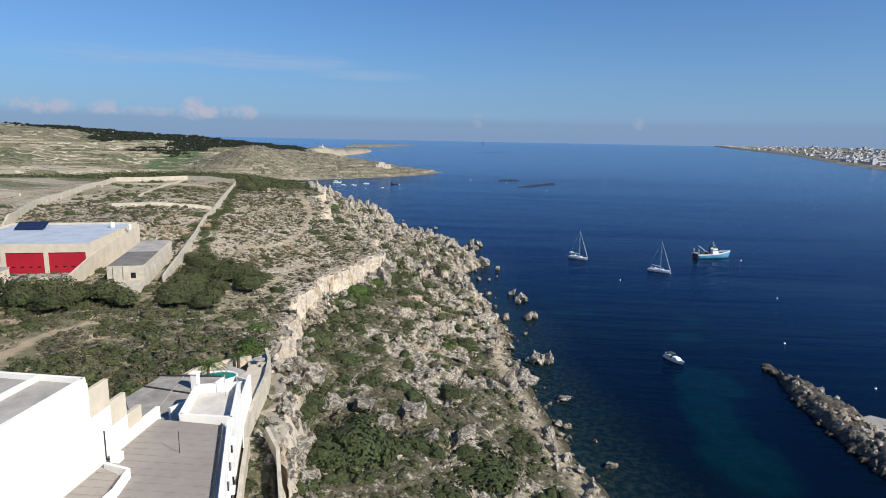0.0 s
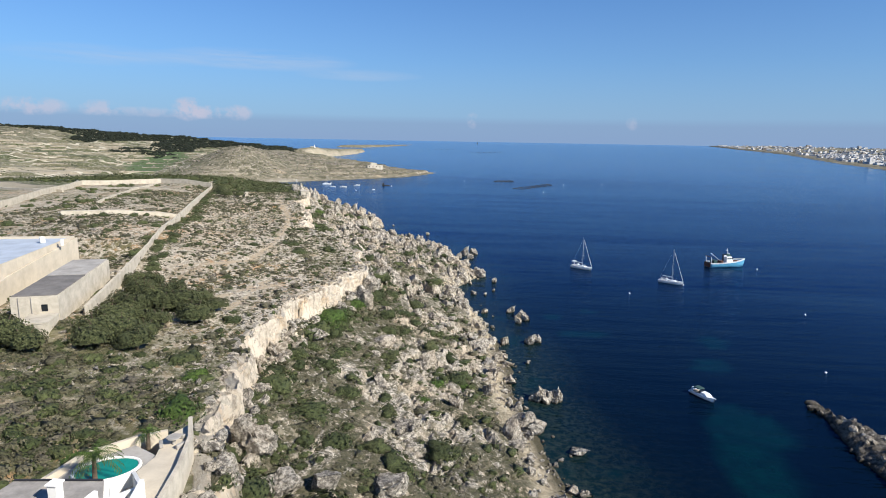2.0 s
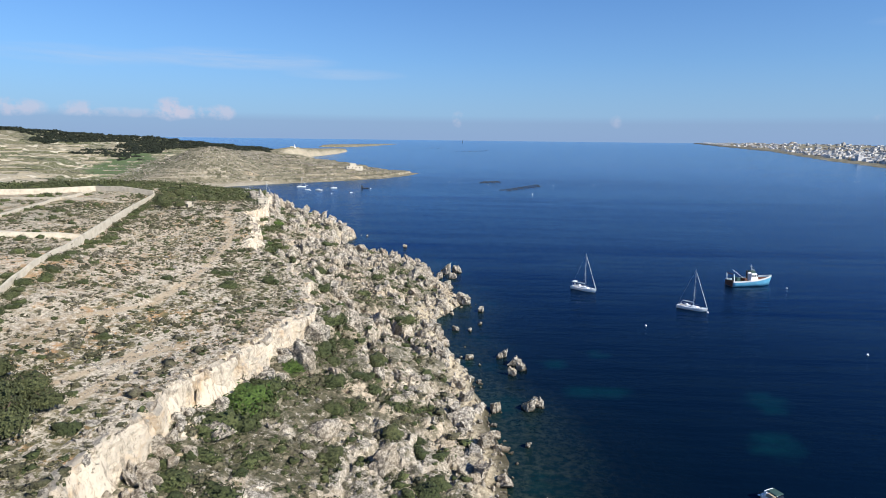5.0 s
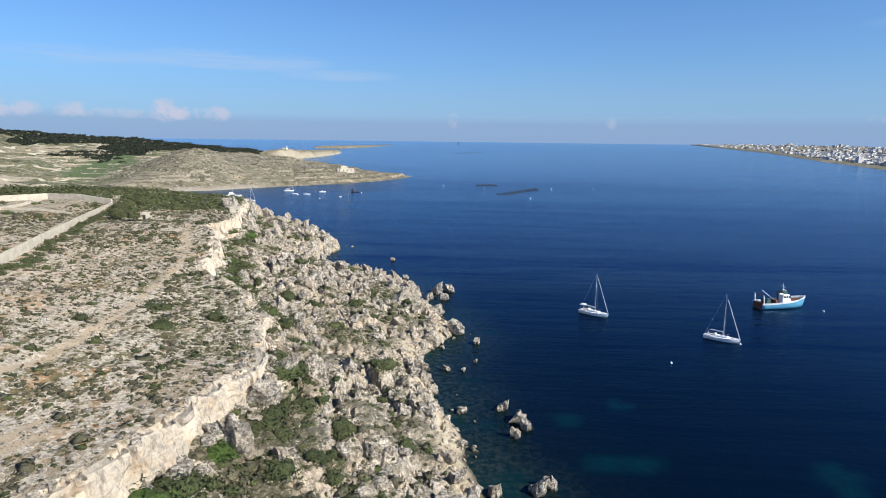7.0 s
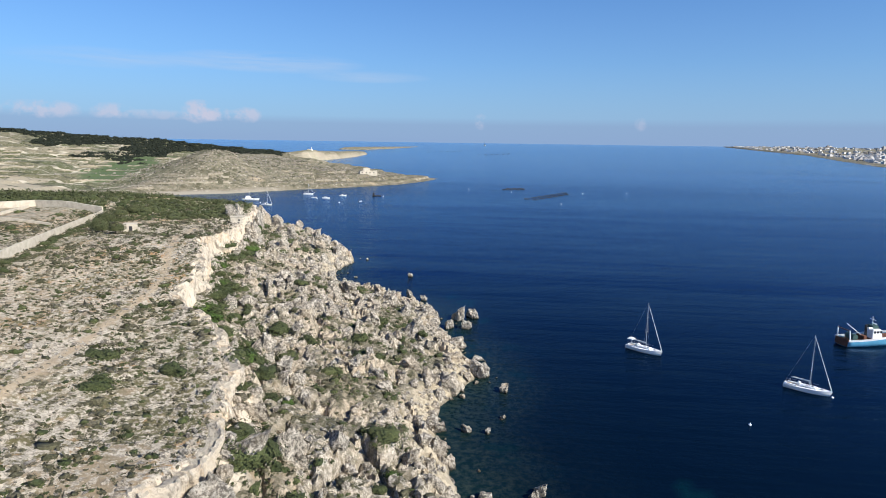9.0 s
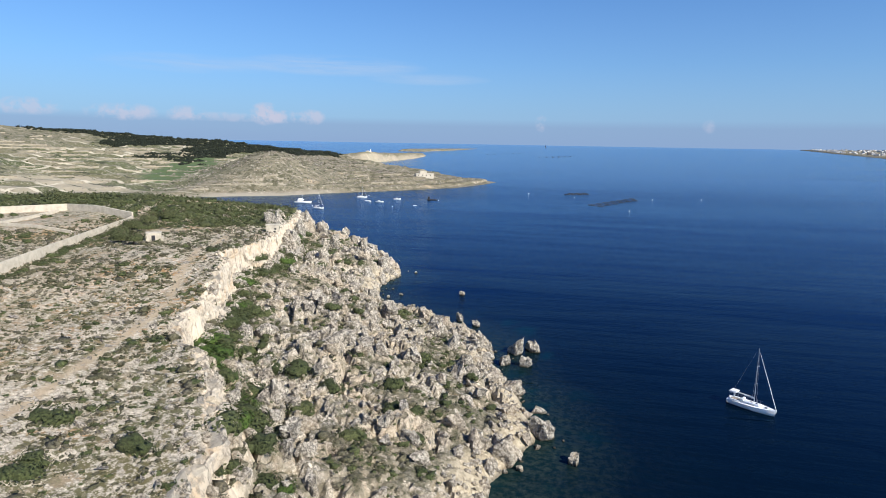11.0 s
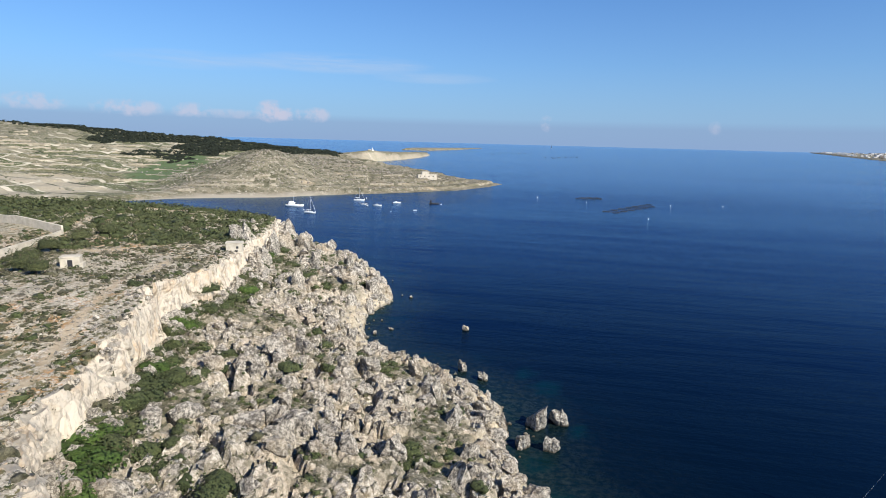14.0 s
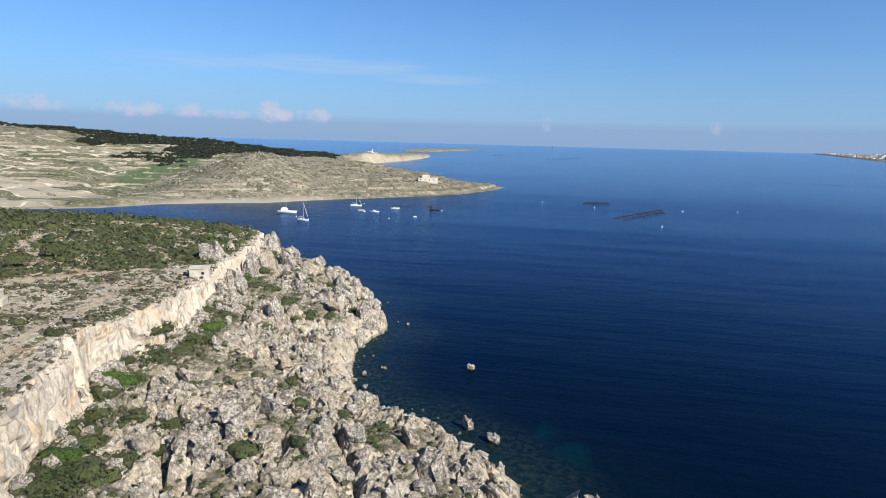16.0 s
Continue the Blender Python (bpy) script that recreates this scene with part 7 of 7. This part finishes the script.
# stone barn
ba = thing("stone_barn", pose(-61.4, 91.3, 22.0, 0, 0, 19), "old limestone farm building with a patched flat roof", "barn")
part("wall", boxes((-6, 0, -2, 0, 26, 3.6)), LIME, ba)
part("roof", boxes((-5.8, 0.2, 3.604, -0.2, 13, 3.75)), ROOF_DARK, ba, "dark patched felt roof")
part("rear_roof", boxes((-5.8, 13.1, 3.604, -0.2, 25.8, 3.8)), ROOF, ba)
part("window", boxes((-2.2, -0.04, 1.4, -1.4, 0.04, 2.4)), GLASS, ba)
part("annex", boxes((-3.6, -4.6, -2.5, -0.1, -0.004, 0.9), (-3.7, -4.7, 0.9, 0, -0.004, 1.1)), LIME, ba)
for xx in (-5.0, -3.4):
    part("downpipe", tube(bmesh.new(), (xx, -0.08, 0), (xx, -0.08, 3.5), 0.06, n=6), CONCRETE, ba)


def field_wall(name, line, high, thick, label, gap=5.0, level=False):
    """A rubble stone wall that follows the ground, uneven along its top."""
    pts, tops, lows = [], [], []
    for (ax, ay), (bx, by) in zip(line, line[1:]):
        n = max(2, int(math.hypot(bx - ax, by - ay) / gap))
        for k in range(n + (1 if (bx, by) == line[-1] else 0)):
            pts.append((ax + (bx - ax) * k / n, ay + (by - ay) * k / n))
    z = on_ground(np.array([p[0] for p in pts]), np.array([p[1] for p in pts]))
    th = thing(name, pose(0, 0, 0), label, "wall")
    if level:
        fit = np.polyfit(range(len(z)), z, 2)
        z = np.maximum(np.polyval(fit, range(len(z))), z - 0.6)
    for i in range(len(pts)):
        tops.append(float(z[i]) + high)
        lows.append(float(z[i]) - 1.0)
    wall_run("stonework", pts, tops, lows, thick, LIME, th)


big_wall = "long pale limestone boundary wall round the walled field"
field_wall("boundary_wall", [(-60, 95), (-66.5, 113), (-133, 292)], 1.7, 0.5, big_wall, level=True)
field_wall("boundary_wall", [(-133, 292), (-161, 297), (-188, 277)], 2.2, 0.6, big_wall)
field_wall("boundary_wall", [(-188, 277), (-160, 207), (-146, 174), (-121, 128), (-108, 128)], 2.1, 0.5, big_wall)
field_wall("terrace_wall", [(-122, 174), (-110, 183), (-98, 193)], 1.2, 1.4, "pale rubble terrace wall inside the walled field")
field_wall("terrace_wall", [(-132, 205), (-150, 255), (-160, 292)], 0.9, 0.6, "low rubble wall across the walled field")
field_wall("terrace_wall", [(-128, 262), (-172, 262)], 0.8, 0.6, "low rubble wall across the walled field")
field_wall("terrace_wall", [(-195, 285), (-220, 310), (-260, 330)], 1.0, 0.7, "low rubble field wall")
field_wall("terrace_wall", [(-170, 240), (-230, 255), (-300, 250)], 1.0, 0.7, "low rubble field wall")
field_wall("terrace_wall", [(-175, 200), (-240, 205), (-330, 190)], 1.0, 0.7, "low rubble field wall")

hut = thing("stone_hut", pose(-90.6, 302.2, 0, 0, 0, 25), "small pale stone hut on the cliff edge", "hut")
hz = float(on_ground(np.array([-91.5]), np.array([303.0]))[0])
hut.location.z = hz - 0.1
part("wall", boxes((-2.0, -1.5, -1.0, 2.0, 1.5, 2.3), bevel=0.04), LIME, hut)
part("roof", boxes((-2.2, -1.7, 2.304, 2.2, 1.7, 2.55), bevel=0.03), LIME, hut)
part("window", boxes((0.5, -1.55, 1.0, 1.1, -1.46, 1.6)), DARK, hut)
part("window", boxes((0.2, -1.55, 0.1, 0.9, -1.46, 0.6)), DARK, hut)
hut_b = thing("stone_hut", pose(-107, 266.5, 0, 0, 0, 30), "small ruined stone hut with a dark doorway", "hut")
hut_b.location.z = float(on_ground(np.array([-107.0]), np.array([266.5]))[0])
part("wall", boxes((-1.8, -1.4, -1, 1.8, 1.4, 2.0), (1.8, -2.0, -1, 2.4, 1.2, 0.9), bevel=0.05), LIME, hut_b)
part("roof", boxes((-1.9, -1.5, 2.004, 1.9, 1.5, 2.25), bevel=0.04), LIME, hut_b)
part("doorway", boxes((-0.4, -1.45, 0, 0.5, -1.36, 1.6)), DARK, hut_b)
fort = thing("coastal_battery", pose(-147, 786, 0, 0, 0, 20), "old pale stone coastal battery on the headland", "fort")
fort.location.z = float(on_ground(np.array([-147.0]), np.array([786.0]))[0])
part("wall", boxes((-10, -4, -2, 10, 4, 3.6), bevel=0.1), LIME, fort)
part("tower", boxes((-6, -3, 3.6, 2, 3, 6.6), bevel=0.1), LIME, fort)
for k in range(4):
    part("embrasure", boxes((-8 + 4.5 * k, -4.06, 1.2, -7 + 4.5 * k, -3.9, 2.4)), DARK, fort)

# town over the bay
FACADE = Mat("pale_town_facade", 0.85)
tint = FACADE.ramp(FACADE.chance(), (0.0, (0.34, 0.32, 0.29)), (0.5, (0.62, 0.61, 0.6)), (0.8, (0.3, 0.25, 0.2)), (1.0, (0.42, 0.40, 0.37)))
FACADE = FACADE.done(FACADE.mix(FACADE.ramp(FACADE.noise(0.22, 3), (0.5, 0.0), (0.62, 0.55)), tint, (0.18, 0.19, 0.22)))
SHORE = [(760, 1150), (815, 1320), (915, 1690), (1050, 2120), (1160, 2480), (1290, 3300), (1500, 4300), (1620, 4300), (1900, 3300), (2400, 2400), (2400, 1150)]


def town_ground(x, y, d):
    return np.where(d > 0, 1.5 + 2.5 * step(4, 16, d) + 15 * step(20, 420, d) + 30 * step(1200, 5000, np.hypot(x, y)), -6)


sheet("far_shore", SHORE, 28, town_ground, GROUND, "low far shore with a built-up town", "shore")
forms = []
for k in range(6):
    r = random.Random(k)
    w, dp, h = r.uniform(9, 16), r.uniform(8, 13), r.uniform(5, 9.5) if k < 5 else 16
    bm = boxes((-w / 2, -dp / 2, -4, w / 2, dp / 2, h))
    box(bm, -w / 2 * 0.6, -dp / 2 - 1.2, h * 0.25, w / 2 * 0.6, -dp / 2, h * 0.3)
    box(bm, -w / 2 * 0.6, -dp / 2 - 1.2, h * 0.6, w / 2 * 0.6, -dp / 2, h * 0.65)
    me = bpy.data.meshes.new("wall")
    bm.to_mesh(me)
    bm.free()
    me.materials.append(FACADE)
    rm = bpy.data.meshes.new("roof_room")
    bm = boxes((-w / 5, -dp / 5, h, w / 5, dp / 4, h + 3))
    bm.to_mesh(rm)
    bm.free()
    rm.materials.append(FACADE)
    wins = bpy.data.meshes.new("window_row")
    bm = bmesh.new()
    for f in range(int(h // 3.2)):
        for c in range(int(w // 3)):
            box(bm, -w / 2 + 0.8 + 3 * c, -dp / 2 - 0.06, 0.8 + 3.2 * f, -w / 2 + 2.3 + 3 * c, -dp / 2 + 0.05, 2.4 + 3.2 * f)
    bm.to_mesh(wins)
    bm.free()
    wins.materials.append(GLASS)
    forms.append((me, rm, wins))
count = 0
r = random.Random(5)
while count < 290:
    t = r.random() ** 1.7
    y = 1250 + 2700 * t
    x = np.interp(y, (1150, 1320, 1690, 2120, 2480, 3300, 4300), (760, 815, 915, 1050, 1160, 1290, 1500)) + 26 + 420 * r.random() ** 1.6
    d = line_distance(np.array([x]), np.array([y]), SHORE + SHORE[:1]) * np.where(inside(np.array([x]), np.array([y]), SHORE), 1, -1)
    if d[0] < 34 or (y > 2300 and r.random() < 0.55):
        continue
    z = float(town_ground(np.array([x]), np.array([y]), d)[0])
    me, rm, wins = forms[min(5, int(r.random() * 5.25))]
    b = thing("apartment_building", pose(x, y, z, 0, 0, r.choice((0, 0, 90, 60, 75)) + r.uniform(-12, 12)), "pale flat-roofed apartment building in the far town", "building", "town buildings")
    part("wall", me, None, b)
    part("roof_room", rm, None, b)
    part("window_row", wins, None, b)
    b.scale = (1.0, 1.0, 0.78)
    count += 1
# houses packed behind the front
r2 = np.random.default_rng(12)
yy = 1250 + 2900 * r2.random(1500) ** 1.5
xx = np.interp(yy, (1150, 1320, 1690, 2120, 2480, 3300, 4300), (760, 815, 915, 1050, 1160, 1290, 1500)) + 22 + 560 * r2.random(1500) ** 1.3
dd = line_distance(xx, yy, SHORE + SHORE[:1]) * np.where(inside(xx, yy, SHORE), 1, -1)
ok = (dd > 34) & ((yy < 2300) | (r2.random(1500) < 0.4))
xx, yy, dd = xx[ok], yy[ok], dd[ok]
zz = town_ground(xx, yy, dd)
cube_v = np.array([(x, y, z) for z in (-0.5, 1) for y in (-1, 1) for x in (-1, 1)], float)
cube_f = np.array([(0, 2, 3, 1), (4, 5, 7, 6), (0, 1, 5, 4), (1, 3, 7, 5), (3, 2, 6, 7), (2, 0, 4, 6)])
dims = np.stack([r2.uniform(4, 8, len(xx)), r2.uniform(4, 7, len(xx)), r2.uniform(2.5, 6.5, len(xx))], -1)
stuff("town_houses", "closely packed pale flat-roofed houses of the far town", "houses", FACADE, scatter([(cube_v, cube_f)], np.stack([xx, yy, zz], -1), dims, r2, 0.0))
